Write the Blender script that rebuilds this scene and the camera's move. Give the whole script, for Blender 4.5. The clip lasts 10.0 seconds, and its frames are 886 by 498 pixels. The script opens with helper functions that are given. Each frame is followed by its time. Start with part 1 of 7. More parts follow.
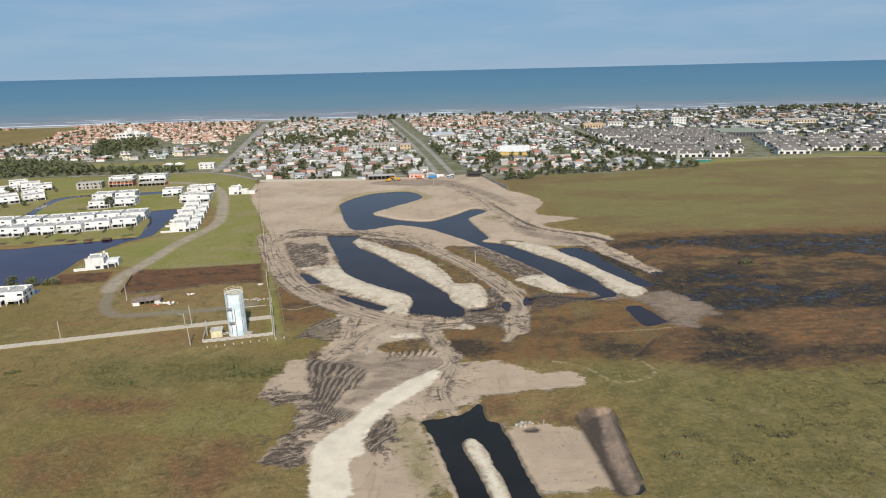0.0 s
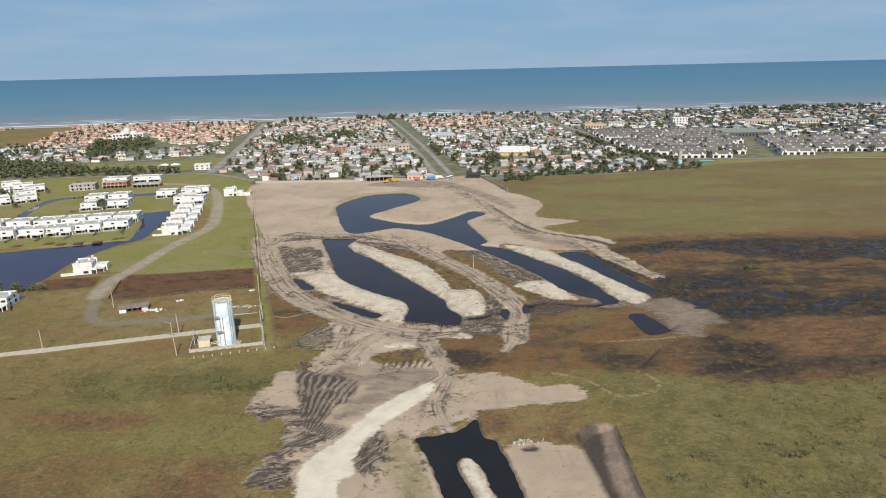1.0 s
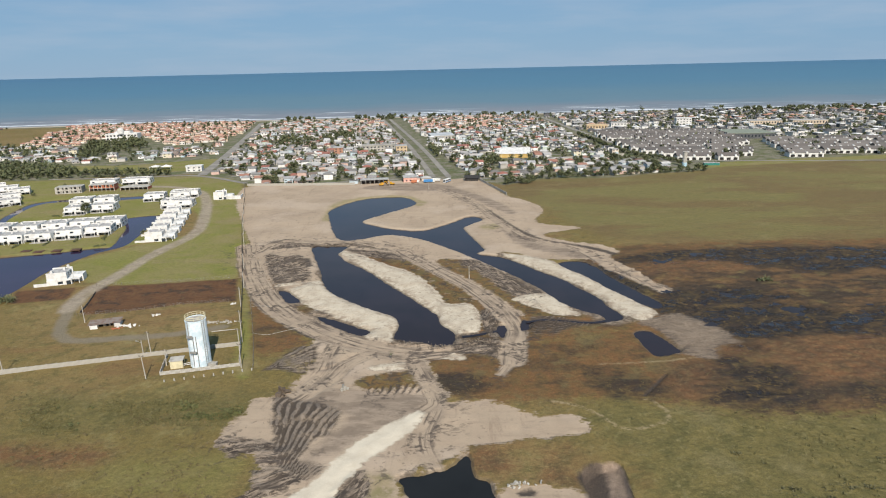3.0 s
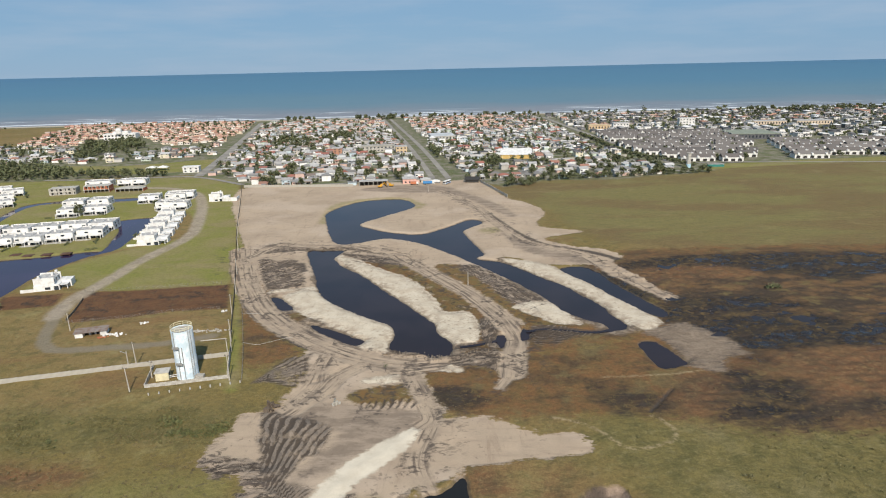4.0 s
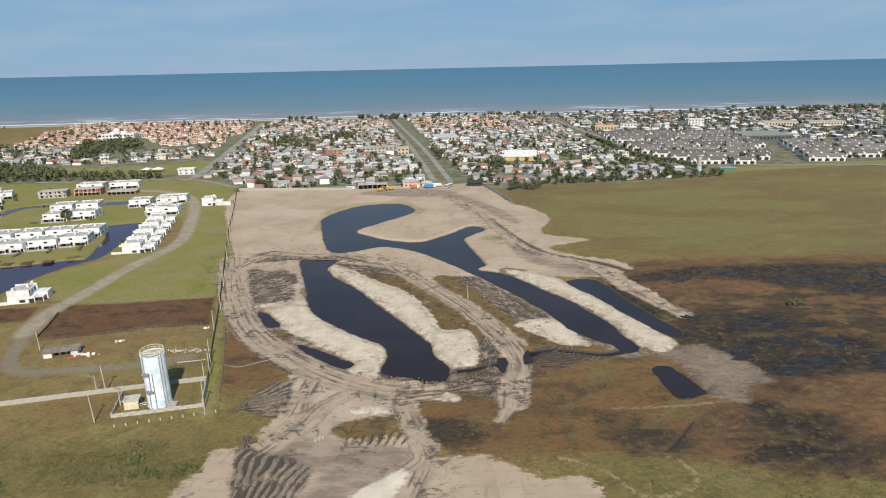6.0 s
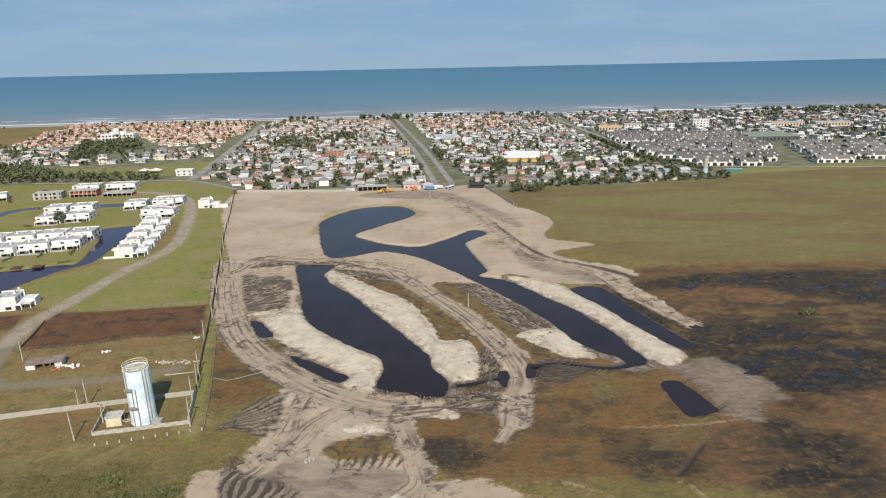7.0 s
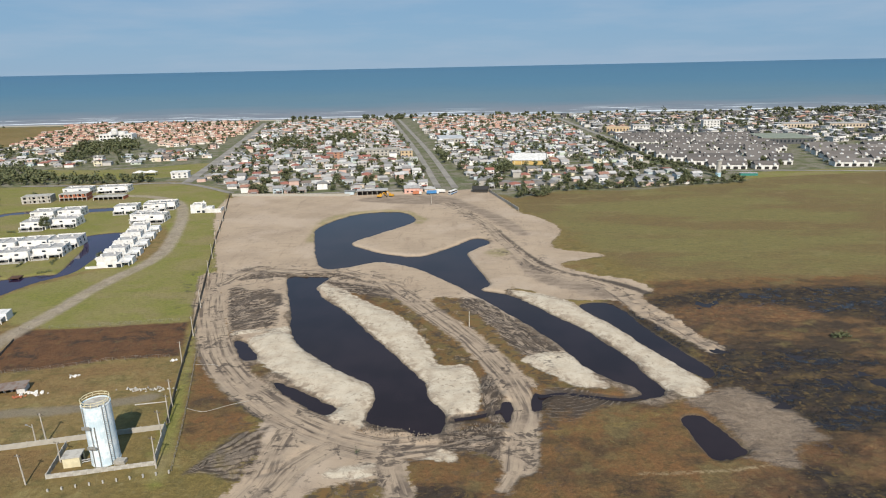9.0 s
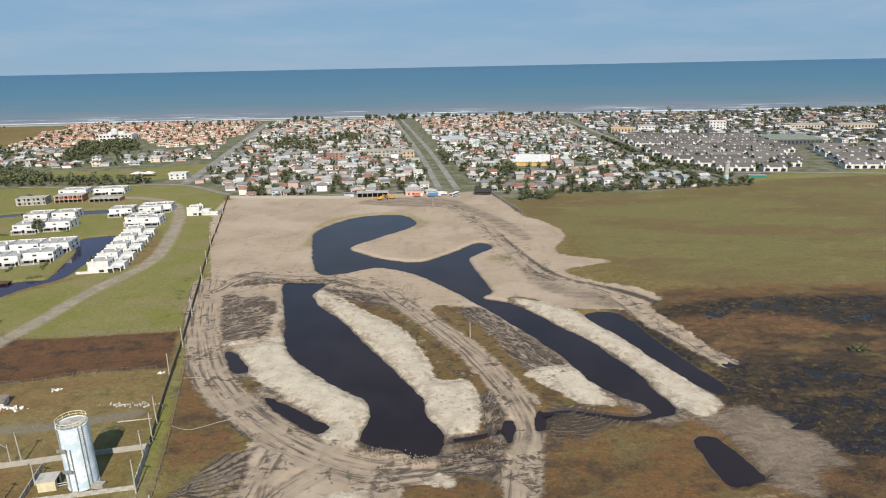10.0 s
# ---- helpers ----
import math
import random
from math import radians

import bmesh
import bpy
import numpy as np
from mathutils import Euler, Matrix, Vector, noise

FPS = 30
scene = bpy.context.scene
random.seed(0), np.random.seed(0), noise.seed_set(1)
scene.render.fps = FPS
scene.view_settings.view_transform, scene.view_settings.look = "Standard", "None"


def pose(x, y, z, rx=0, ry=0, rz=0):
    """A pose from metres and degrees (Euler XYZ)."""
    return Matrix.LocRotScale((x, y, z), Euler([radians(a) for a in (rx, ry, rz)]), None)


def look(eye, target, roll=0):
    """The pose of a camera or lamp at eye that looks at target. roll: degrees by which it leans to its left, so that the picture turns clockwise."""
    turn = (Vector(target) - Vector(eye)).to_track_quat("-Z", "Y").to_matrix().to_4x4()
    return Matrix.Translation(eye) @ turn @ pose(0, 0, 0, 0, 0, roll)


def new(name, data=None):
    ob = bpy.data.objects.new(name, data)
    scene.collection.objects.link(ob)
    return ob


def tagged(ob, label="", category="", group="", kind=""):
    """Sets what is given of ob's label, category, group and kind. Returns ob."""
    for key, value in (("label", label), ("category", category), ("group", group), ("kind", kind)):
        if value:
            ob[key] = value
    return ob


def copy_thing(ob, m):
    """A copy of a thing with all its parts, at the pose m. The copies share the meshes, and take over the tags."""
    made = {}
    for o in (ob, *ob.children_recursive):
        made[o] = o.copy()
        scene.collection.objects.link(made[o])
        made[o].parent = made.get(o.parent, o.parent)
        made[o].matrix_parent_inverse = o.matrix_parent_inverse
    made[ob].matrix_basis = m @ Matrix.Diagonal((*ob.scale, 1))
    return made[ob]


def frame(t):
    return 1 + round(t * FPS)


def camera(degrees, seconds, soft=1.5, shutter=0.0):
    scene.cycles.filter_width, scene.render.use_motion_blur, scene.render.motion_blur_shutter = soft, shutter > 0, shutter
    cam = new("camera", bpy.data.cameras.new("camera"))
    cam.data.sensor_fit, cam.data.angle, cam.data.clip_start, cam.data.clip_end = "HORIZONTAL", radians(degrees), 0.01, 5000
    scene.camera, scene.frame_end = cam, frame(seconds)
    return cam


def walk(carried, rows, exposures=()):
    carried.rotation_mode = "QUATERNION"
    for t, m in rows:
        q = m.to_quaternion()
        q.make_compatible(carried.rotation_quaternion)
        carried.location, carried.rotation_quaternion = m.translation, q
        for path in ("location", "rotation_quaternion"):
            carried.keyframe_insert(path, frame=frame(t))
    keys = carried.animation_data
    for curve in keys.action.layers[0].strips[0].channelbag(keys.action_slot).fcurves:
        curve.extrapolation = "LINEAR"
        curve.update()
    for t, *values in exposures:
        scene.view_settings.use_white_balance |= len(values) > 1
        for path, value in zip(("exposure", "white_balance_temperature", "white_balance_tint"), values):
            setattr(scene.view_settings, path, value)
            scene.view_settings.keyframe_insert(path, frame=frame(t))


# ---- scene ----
cam = camera(70.86, 10.0, 1.1)
UNIT = 1.3  # metres in one unit of the site plan, in which all that follows is drawn
ROWS = [
    (0, -5.84, 0.03, 75.95, 0.060, -16.276, -1.396),
    (0.5, -5.19, 3.51, 75.95, 0.091, -16.294, -1.392),
    (1, -4.51, 6.97, 75.94, 0.107, -16.311, -1.385),
    (1.5, -3.83, 10.42, 75.94, 0.122, -16.328, -1.376),
    (2, -3.14, 13.88, 75.95, 0.144, -16.344, -1.365),
    (2.5, -2.45, 17.34, 75.96, 0.179, -16.361, -1.353),
    (4, -0.50, 27.90, 76.00, 0.386, -16.409, -1.315),
    (4.5, 0.09, 31.50, 76.03, 0.488, -16.425, -1.303),
    (5, 0.66, 35.14, 76.05, 0.601, -16.440, -1.291),
    (5.5, 1.20, 38.82, 76.08, 0.723, -16.456, -1.280),
    (7, 2.62, 50.15, 76.16, 1.107, -16.500, -1.249),
    (7.5, 3.04, 54.02, 76.18, 1.232, -16.514, -1.238),
    (8, 3.45, 57.92, 76.21, 1.355, -16.529, -1.226),
    (8.5, 3.83, 61.85, 76.23, 1.479, -16.542, -1.212),
    (9, 4.21, 65.80, 76.25, 1.607, -16.556, -1.197),
    (9.5, 4.59, 69.77, 76.26, 1.748, -16.569, -1.178),
    (10, 4.98, 73.74, 76.27, 1.913, -16.582, -1.156),
]
walk(cam, [(t, pose(UNIT * x, UNIT * y, UNIT * z, 90 + pitch, 0, yaw) @ pose(0, 0, 0, 0, 0, roll)) for t, x, y, z, yaw, pitch, roll in ROWS])

# ---- light: a clear autumn day, the sun behind the camera ----
SUN_FROM = Vector((0.225, -0.974, 0.82)).normalized()
sun = new("sun", bpy.data.lights.new("sun", "SUN"))
sun.data.energy, sun.data.angle, sun.data.color = 4.35, radians(0.6), (1.0, 0.915, 0.80)
sun.matrix_world = look((0, -200, 300), Vector((0, -200, 300)) - SUN_FROM)

world = bpy.data.worlds.new("sky")
scene.world = world
world.use_nodes = True
wt = world.node_tree
wt.nodes.clear()
w_out, w_bg = wt.nodes.new("ShaderNodeOutputWorld"), wt.nodes.new("ShaderNodeBackground")
w_sky = wt.nodes.new("ShaderNodeTexSky")
w_sky.sky_type, w_sky.sun_disc = "NISHITA", False
w_sky.sun_elevation, w_sky.sun_rotation = math.asin(SUN_FROM.z), radians(166.7)
w_sky.air_density, w_sky.dust_density, w_sky.ozone_density = 1.0, 0.0, 3.0
w_co, w_map, w_no = wt.nodes.new("ShaderNodeTexCoord"), wt.nodes.new("ShaderNodeMapping"), wt.nodes.new("ShaderNodeTexNoise")
w_map.inputs["Scale"].default_value = (3.0, 3.0, 22.0)
w_map.inputs["Rotation"].default_value = (0.0, radians(6), 0.0)
w_map.inputs["Location"].default_value = (1.7, 0.4, 0.0)
w_no.inputs["Scale"].default_value, w_no.inputs["Detail"].default_value, w_no.inputs["Roughness"].default_value = 1.3, 7.0, 0.55
w_ra, w_mix = wt.nodes.new("ShaderNodeMapRange"), wt.nodes.new("ShaderNodeMix")
w_ra.inputs["From Min"].default_value, w_ra.inputs["From Max"].default_value = 0.44, 0.76
w_ra.inputs["To Min"].default_value, w_ra.inputs["To Max"].default_value = 0.0, 0.55
w_mix.data_type = "RGBA"
w_mix.inputs[7].default_value = (5.4, 6.6, 8.2, 1)
w_tint = wt.nodes.new("ShaderNodeMix")
w_tint.data_type = "RGBA"
w_tint.inputs[0].default_value = 0.88
w_tint.inputs[7].default_value = (2.85, 5.05, 7.7, 1)
wt.links.new(w_co.outputs["Generated"], w_map.inputs["Vector"])
wt.links.new(w_map.outputs["Vector"], w_no.inputs["Vector"])
wt.links.new(w_no.outputs["Fac"], w_ra.inputs["Value"])
wt.links.new(w_ra.outputs["Result"], w_mix.inputs[0])
wt.links.new(w_sky.outputs["Color"], w_tint.inputs[6])
wt.links.new(w_tint.outputs[2], w_mix.inputs[6])
wt.links.new(w_mix.outputs[2], w_bg.inputs["Color"])
wt.links.new(w_bg.outputs["Background"], w_out.inputs["Surface"])
w_bg.inputs["Strength"].default_value = 0.055
scene.view_settings.exposure = 0.48


# ---- materials ----
class Mat:
    """A small writer of node materials."""

    def __init__(self, name, rough=0.9, metal=0.0, spec=0.3):
        self.m = bpy.data.materials.new(name)
        self.m.use_nodes = True
        self.t = self.m.node_tree
        self.b = self.t.nodes["Principled BSDF"]
        self.b.inputs["Roughness"].default_value = rough
        self.b.inputs["Metallic"].default_value = metal
        self.b.inputs["Specular IOR Level"].default_value = spec
        self.co = self.n("ShaderNodeTexCoord").outputs["Object"]

    def n(self, kind):
        return self.t.nodes.new(kind)

    def put(self, socket, v):
        if isinstance(v, bpy.types.NodeSocket):
            self.t.links.new(v, socket)
        elif isinstance(v, (tuple, list)) and len(v) == 3 and socket.type == "RGBA":
            socket.default_value = (*v, 1)
        else:
            socket.default_value = v

    def noise(self, scale, detail=4.0, rough=0.55, vec=None, warp=0.0):
        k = self.n("ShaderNodeTexNoise")
        k.inputs["Scale"].default_value, k.inputs["Detail"].default_value = scale, detail
        k.inputs["Roughness"].default_value, k.inputs["Distortion"].default_value = rough, warp
        self.put(k.inputs["Vector"], vec or self.co)
        return k.outputs["Fac"]

    def stretch(self, sx, sy, sz=1.0, turn=0.0):
        k = self.n("ShaderNodeMapping")
        k.inputs["Scale"].default_value = (sx, sy, sz)
        k.inputs["Rotation"].default_value = (0, 0, radians(turn))
        self.put(k.inputs["Vector"], self.co)
        return k.outputs["Vector"]

    def math(self, op, a, b=0.0):
        k = self.n("ShaderNodeMath")
        k.operation = op
        self.put(k.inputs[0], a), self.put(k.inputs[1], b)
        return k.outputs[0]

    def span(self, v, lo, hi, to_lo=0.0, to_hi=1.0):
        k = self.n("ShaderNodeMapRange")
        k.interpolation_type = "SMOOTHSTEP"
        self.put(k.inputs["Value"], v)
        for key, x in (("From Min", lo), ("From Max", hi), ("To Min", to_lo), ("To Max", to_hi)):
            k.inputs[key].default_value = x
        return k.outputs["Result"]

    def mix(self, f, a, b, how="MIX"):
        k = self.n("ShaderNodeMix")
        k.data_type, k.blend_type = "RGBA", how
        self.put(k.inputs[0], f), self.put(k.inputs[6], a), self.put(k.inputs[7], b)
        return k.outputs[2]

    def attr(self, name):
        k = self.n("ShaderNodeAttribute")
        k.attribute_name = name
        return k.outputs["Fac"]

    def pick(self, v, colours):
        k = self.n("ShaderNodeValToRGB")
        k.color_ramp.interpolation = "CONSTANT"
        e = k.color_ramp.elements
        while len(e) < len(colours):
            e.new(0.5)
        for i, c in enumerate(colours):
            e[i].position, e[i].color = i / len(colours), (*c, 1)
        self.put(k.inputs[0], v)
        return k.outputs[0]

    def chance(self, island=False):
        if island:
            return self.n("ShaderNodeNewGeometry").outputs["Random Per Island"]
        return self.n("ShaderNodeObjectInfo").outputs["Random"]

    def colour(self, c):
        self.put(self.b.inputs["Base Color"], c)
        return self

    def rough(self, r):
        self.put(self.b.inputs["Roughness"], r)
        return self

    def bump(self, h, strength=0.4, distance=0.1):
        k = self.n("ShaderNodeBump")
        k.inputs["Strength"].default_value, k.inputs["Distance"].default_value = strength, distance
        self.put(k.inputs["Height"], h)
        self.put(self.b.inputs["Normal"], k.outputs["Normal"])
        return self


def worn(name, a, b, scale=1.0, rough=0.85, metal=0.0, spread=0.1, relief=0.2, fine=8.0):
    """A plain surface with stains and grain between two colours."""
    k = Mat(name, rough, metal)
    large, small = k.noise(scale, 5.0, 0.6), k.noise(scale * fine, 3.0)
    f = k.math("ADD", k.span(large, 0.35, 0.65), k.math("MULTIPLY", k.math("SUBTRACT", small, 0.5), spread * 6))
    c = k.mix(k.span(f, 0.0, 1.0), a, b)
    k.colour(c).bump(small, relief, 0.03)
    return k.m


def painted(name, colours, island=False, rough=0.85, relief=0.2, dirt=0.25, scale=0.5):
    """One of several paints for each object or island, with streaks of dirt."""
    k = Mat(name, rough)
    c = k.pick(k.chance(island), colours)
    streak = k.noise(scale, 5.0, 0.65, k.stretch(1.0, 1.0, 0.35))
    d = k.span(streak, 0.42, 0.72, 0.0, dirt)
    c = k.mix(d, c, (0.16, 0.14, 0.12))
    k.colour(c).bump(k.noise(scale * 14, 2.0), relief, 0.02)
    return k.m


def ground_material():
    k = Mat("ground", 0.95, 0.0, 0.15)
    n_huge, n_large, n_mid, n_small, n_fine = k.noise(0.012, 3.0), k.noise(0.05, 5.0, 0.6), k.noise(0.22, 5.0, 0.65), k.noise(0.9, 5.0, 0.7), k.noise(4.0, 4.0, 0.7)
    finger = k.noise(0.5, 6.0, 0.7, k.stretch(0.35, 1.5, 1, -18), 0.8)
    edge = k.math("ADD", k.math("MULTIPLY", k.math("SUBTRACT", k.noise(0.30, 6.0, 0.7), 0.5), 6.0), k.math("MULTIPLY", k.math("SUBTRACT", finger, 0.5), 4.5))

    def zone(name, soft, ragged=1.0):
        return k.span(k.math("ADD", k.attr(name), k.math("MULTIPLY", edge, ragged)), -soft, soft)

    # meadow: olive grass with straw-coloured, brown and green patches
    c = k.mix(k.span(n_huge, 0.38, 0.62), (0.152, 0.116, 0.040), (0.198, 0.140, 0.060))
    c = k.mix(k.span(n_large, 0.50, 0.66, 0, 0.7), c, (0.178, 0.124, 0.052))
    c = k.mix(k.span(k.noise(0.09, 6.0, 0.7), 0.54, 0.66, 0, 0.75), c, (0.21, 0.175, 0.075))
    c = k.mix(k.span(n_mid, 0.46, 0.64, 0, 0.75), c, (0.118, 0.098, 0.038))
    c = k.mix(k.span(k.noise(0.55, 5.0, 0.7), 0.54, 0.66, 0, 0.6), c, (0.205, 0.165, 0.078))
    c = k.mix(k.span(k.noise(0.028, 5.0, 0.65, k.stretch(0.6, 1.7)), 0.53, 0.68, 0, 0.65), c, (0.170, 0.098, 0.045))
    c = k.mix(k.math("MULTIPLY", zone("olive", 4.0, 1.6), 0.75), c, k.mix(k.span(n_mid, 0.35, 0.7), (0.150, 0.138, 0.045), (0.190, 0.160, 0.062)))
    # green scrub meadow
    scrub = k.mix(k.span(n_mid, 0.35, 0.7), (0.152, 0.123, 0.046), (0.094, 0.084, 0.032))
    scrub = k.mix(k.span(n_large, 0.52, 0.68, 0, 0.7), scrub, (0.175, 0.145, 0.068))
    scrub = k.mix(k.span(k.noise(0.6, 5.0, 0.7), 0.52, 0.64, 0, 0.6), scrub, (0.180, 0.152, 0.070))
    c = k.mix(zone("scrub", 6.0, 3.0), c, scrub)
    # far field
    field = k.mix(k.span(k.noise(0.02, 5.0, 0.6, k.stretch(0.5, 2.2, 1, 6)), 0.42, 0.62), (0.156, 0.134, 0.052), (0.146, 0.106, 0.047))
    field = k.mix(k.span(k.noise(0.08, 4.0, 0.6, k.stretch(0.5, 2.5, 1, 6)), 0.55, 0.75, 0, 0.5), field, (0.20, 0.17, 0.07))
    field = k.mix(k.span(k.noise(0.014, 4.0, 0.6, k.stretch(0.8, 1.4)), 0.50, 0.60, 0, 0.7), field, (0.138, 0.096, 0.045))
    field = k.mix(k.span(k.noise(0.30, 6.0, 0.72, k.stretch(0.7, 1.3)), 0.50, 0.64, 0, 0.55), field, (0.108, 0.094, 0.042))
    field = k.mix(k.span(k.noise(0.05, 6.0, 0.72, k.stretch(0.8, 1.3), 0.6), 0.56, 0.66, 0, 0.55), field, (0.195, 0.160, 0.072))
    c = k.mix(zone("field", 8.0, 3.0), c, field)
    # brown moor and heath
    moor = k.mix(k.span(n_mid, 0.38, 0.66), (0.154, 0.082, 0.036), (0.136, 0.088, 0.038))
    moor = k.mix(k.span(k.noise(0.10, 5.0, 0.65, k.stretch(0.9, 1.15)), 0.46, 0.66, 0, 0.85), moor, (0.066, 0.046, 0.028))
    moor = k.mix(k.span(k.noise(0.07, 5.0, 0.65, k.stretch(0.9, 1.1)), 0.52, 0.64, 0, 0.8), moor, (0.140, 0.108, 0.050))
    moor = k.mix(k.span(k.noise(0.35, 5.0, 0.7), 0.54, 0.64, 0, 0.5), moor, (0.062, 0.048, 0.026))
    c = k.mix(zone("moor", 3.0, 2.0), c, moor)
    marsh = k.mix(k.span(k.noise(0.07, 6.0, 0.7, k.stretch(0.85, 1.25)), 0.42, 0.60), (0.052, 0.038, 0.027), (0.128, 0.076, 0.038))
    marsh = k.mix(k.span(k.noise(0.11, 5.0, 0.65, k.stretch(0.9, 1.15)), 0.54, 0.66, 0, 0.65), marsh, (0.140, 0.108, 0.047))
    marsh = k.mix(k.span(n_small, 0.54, 0.70, 0, 0.5), marsh, (0.075, 0.062, 0.030))
    c = k.mix(zone("marsh", 5.0, 3.0), c, marsh)
    # wet bog: drowned dark peat with brown and olive hummocks
    bog = k.mix(k.span(k.noise(0.10, 6.0, 0.72, k.stretch(0.75, 1.3, 1, 8), 0.5), 0.46, 0.64), (0.024, 0.022, 0.022), (0.070, 0.050, 0.028))
    bog = k.mix(k.span(k.noise(0.45, 5.0, 0.7, k.stretch(0.6, 1.4)), 0.54, 0.66, 0, 0.55), bog, (0.085, 0.070, 0.036))
    bog = k.mix(k.span(k.noise(0.16, 5.0, 0.7, k.stretch(0.9, 1.1), 0.6), 0.58, 0.66, 0, 0.7), bog, (0.030, 0.028, 0.029))
    drift = k.math("ADD", k.math("MULTIPLY", edge, 1.8), k.math("MULTIPLY", k.math("SUBTRACT", k.noise(0.045, 4.0, 0.6, k.stretch(0.7, 1.3)), 0.5), 34.0))
    in_bog = k.span(k.math("ADD", k.attr("bog"), drift), -3.5, 3.5)
    c = k.mix(k.math("MULTIPLY", in_bog, 0.82), c, bog)
    # standing water between the tufts: dark and glossy
    flood = k.math("ADD", k.math("MULTIPLY", k.noise(0.10, 5.0, 0.65, k.stretch(0.7, 1.4, 1, 8), 0.4), 0.55), k.math("MULTIPLY", k.noise(0.75, 5.0, 0.72, k.stretch(0.8, 1.3), 0.5), 0.45))
    flood = k.math("MULTIPLY", k.span(k.math("ADD", k.attr("wet"), drift), -3.5, 3.5), k.span(flood, 0.485, 0.560))
    c = k.mix(flood, c, (0.018, 0.015, 0.016))
    tuft = k.math("MULTIPLY", in_bog, k.math("MULTIPLY", k.span(k.noise(0.55, 5.0, 0.7, None, 0.6), 0.53, 0.64), 0.75))
    c = k.mix(tuft, c, (0.125, 0.085, 0.036))
    flood = k.math("MULTIPLY", flood, k.math("SUBTRACT", 1.0, tuft))
    rust = k.mix(k.span(n_mid, 0.38, 0.64), (0.160, 0.082, 0.040), (0.105, 0.066, 0.036))
    rust = k.mix(k.span(n_small, 0.50, 0.66, 0, 0.6), rust, (0.175, 0.125, 0.060))
    c = k.mix(k.math("MULTIPLY", zone("rust", 3.5, 1.5), k.span(n_large, 0.36, 0.58, 0.35, 0.9)), c, rust)
    straw = k.math("MULTIPLY", zone("trail", 0.5, 0.15), k.span(n_small, 0.42, 0.60, 0.05, 0.75))
    c = k.mix(straw, c, (0.29, 0.225, 0.135))
    # yards and verges of the town
    yard = k.mix(k.span(k.noise(0.12, 4.0, 0.6), 0.4, 0.6), (0.110, 0.112, 0.055), (0.185, 0.170, 0.130))
    yard = k.mix(k.span(n_large, 0.5, 0.65, 0, 0.7), yard, (0.085, 0.105, 0.04))
    c = k.mix(zone("yard", 3.0, 1.0), c, yard)
    lawn = k.mix(k.span(n_large, 0.35, 0.65), (0.165, 0.165, 0.042), (0.200, 0.175, 0.068))
    lawn = k.mix(k.span(n_mid, 0.5, 0.75, 0, 0.5), lawn, (0.13, 0.15, 0.035))
    lawn = k.mix(k.span(k.noise(0.035, 6.0, 0.65, k.stretch(0.7, 1.5, 1, 20)), 0.48, 0.64, 0, 0.75), lawn, (0.215, 0.172, 0.088))
    c = k.mix(zone("lawn", 1.5, 0.7), c, lawn)
    red = k.mix(k.span(n_mid, 0.35, 0.7), (0.125, 0.064, 0.032), (0.088, 0.048, 0.026))
    red = k.mix(k.span(k.noise(0.11, 6.0, 0.7, None, 0.6), 0.50, 0.62, 0, 0.85), red, (0.045, 0.034, 0.026))
    red = k.mix(k.span(k.noise(0.4, 5.0, 0.7), 0.56, 0.66, 0, 0.5), red, (0.135, 0.098, 0.048))
    c = k.mix(zone("red", 0.9, 0.35), c, red)
    beach = k.mix(k.span(n_mid, 0.4, 0.7), (0.46, 0.40, 0.31), (0.38, 0.32, 0.25))
    c = k.mix(zone("beach", 4.0, 1.0), c, beach)
    # dug sand, tan and bleached
    tan = k.mix(k.span(n_large, 0.35, 0.68), (0.365, 0.285, 0.205), (0.300, 0.232, 0.168))
    streak = k.noise(0.35, 5.0, 0.65, k.stretch(0.28, 1.3, 1, 24))
    tan = k.mix(k.span(streak, 0.50, 0.68, 0, 0.6), tan, (0.27, 0.205, 0.15))
    sweep = k.noise(0.16, 6.0, 0.7, k.stretch(1.6, 0.35, 1, 12), 0.6)
    tan = k.mix(k.span(sweep, 0.54, 0.66, 0, 0.55), tan, (0.235, 0.175, 0.125))
    tan = k.mix(k.span(k.noise(0.03, 4.0, 0.6), 0.48, 0.62, 0, 0.6), tan, (0.40, 0.32, 0.245))
    hard = k.mix(k.span(k.noise(0.25, 5.0, 0.65, k.stretch(0.5, 1.4, 1, 10)), 0.40, 0.62), (0.180, 0.140, 0.106), (0.270, 0.212, 0.160))
    tan = k.mix(k.math("MULTIPLY", zone("packed", 2.0, 0.9), 0.95), tan, hard)
    tan = k.mix(k.math("MULTIPLY", zone("weedy", 1.6, 0.8), k.span(n_mid, 0.35, 0.6, 0.3, 0.85)), tan, (0.225, 0.190, 0.095))
    c = k.mix(zone("tan", 0.45, 1.1), c, tan)
    spent = k.mix(k.span(k.noise(0.25, 6.0, 0.7, k.stretch(0.7, 1.3, 1, -35), 0.8), 0.42, 0.60), (0.222, 0.172, 0.128), (0.172, 0.132, 0.097))
    spent = k.mix(k.math("MULTIPLY", k.span(k.attr("spent"), 5.0, 0.0), k.span(k.noise(0.6, 6.0, 0.7, k.stretch(0.45, 1.6, 1, -50), 0.8), 0.46, 0.58)), spent, (0.095, 0.076, 0.062))
    c = k.mix(k.math("MULTIPLY", zone("spent", 1.0, 0.9), 0.95), c, spent)
    heath = k.mix(k.span(n_mid, 0.36, 0.66), (0.145, 0.084, 0.034), (0.125, 0.096, 0.040))
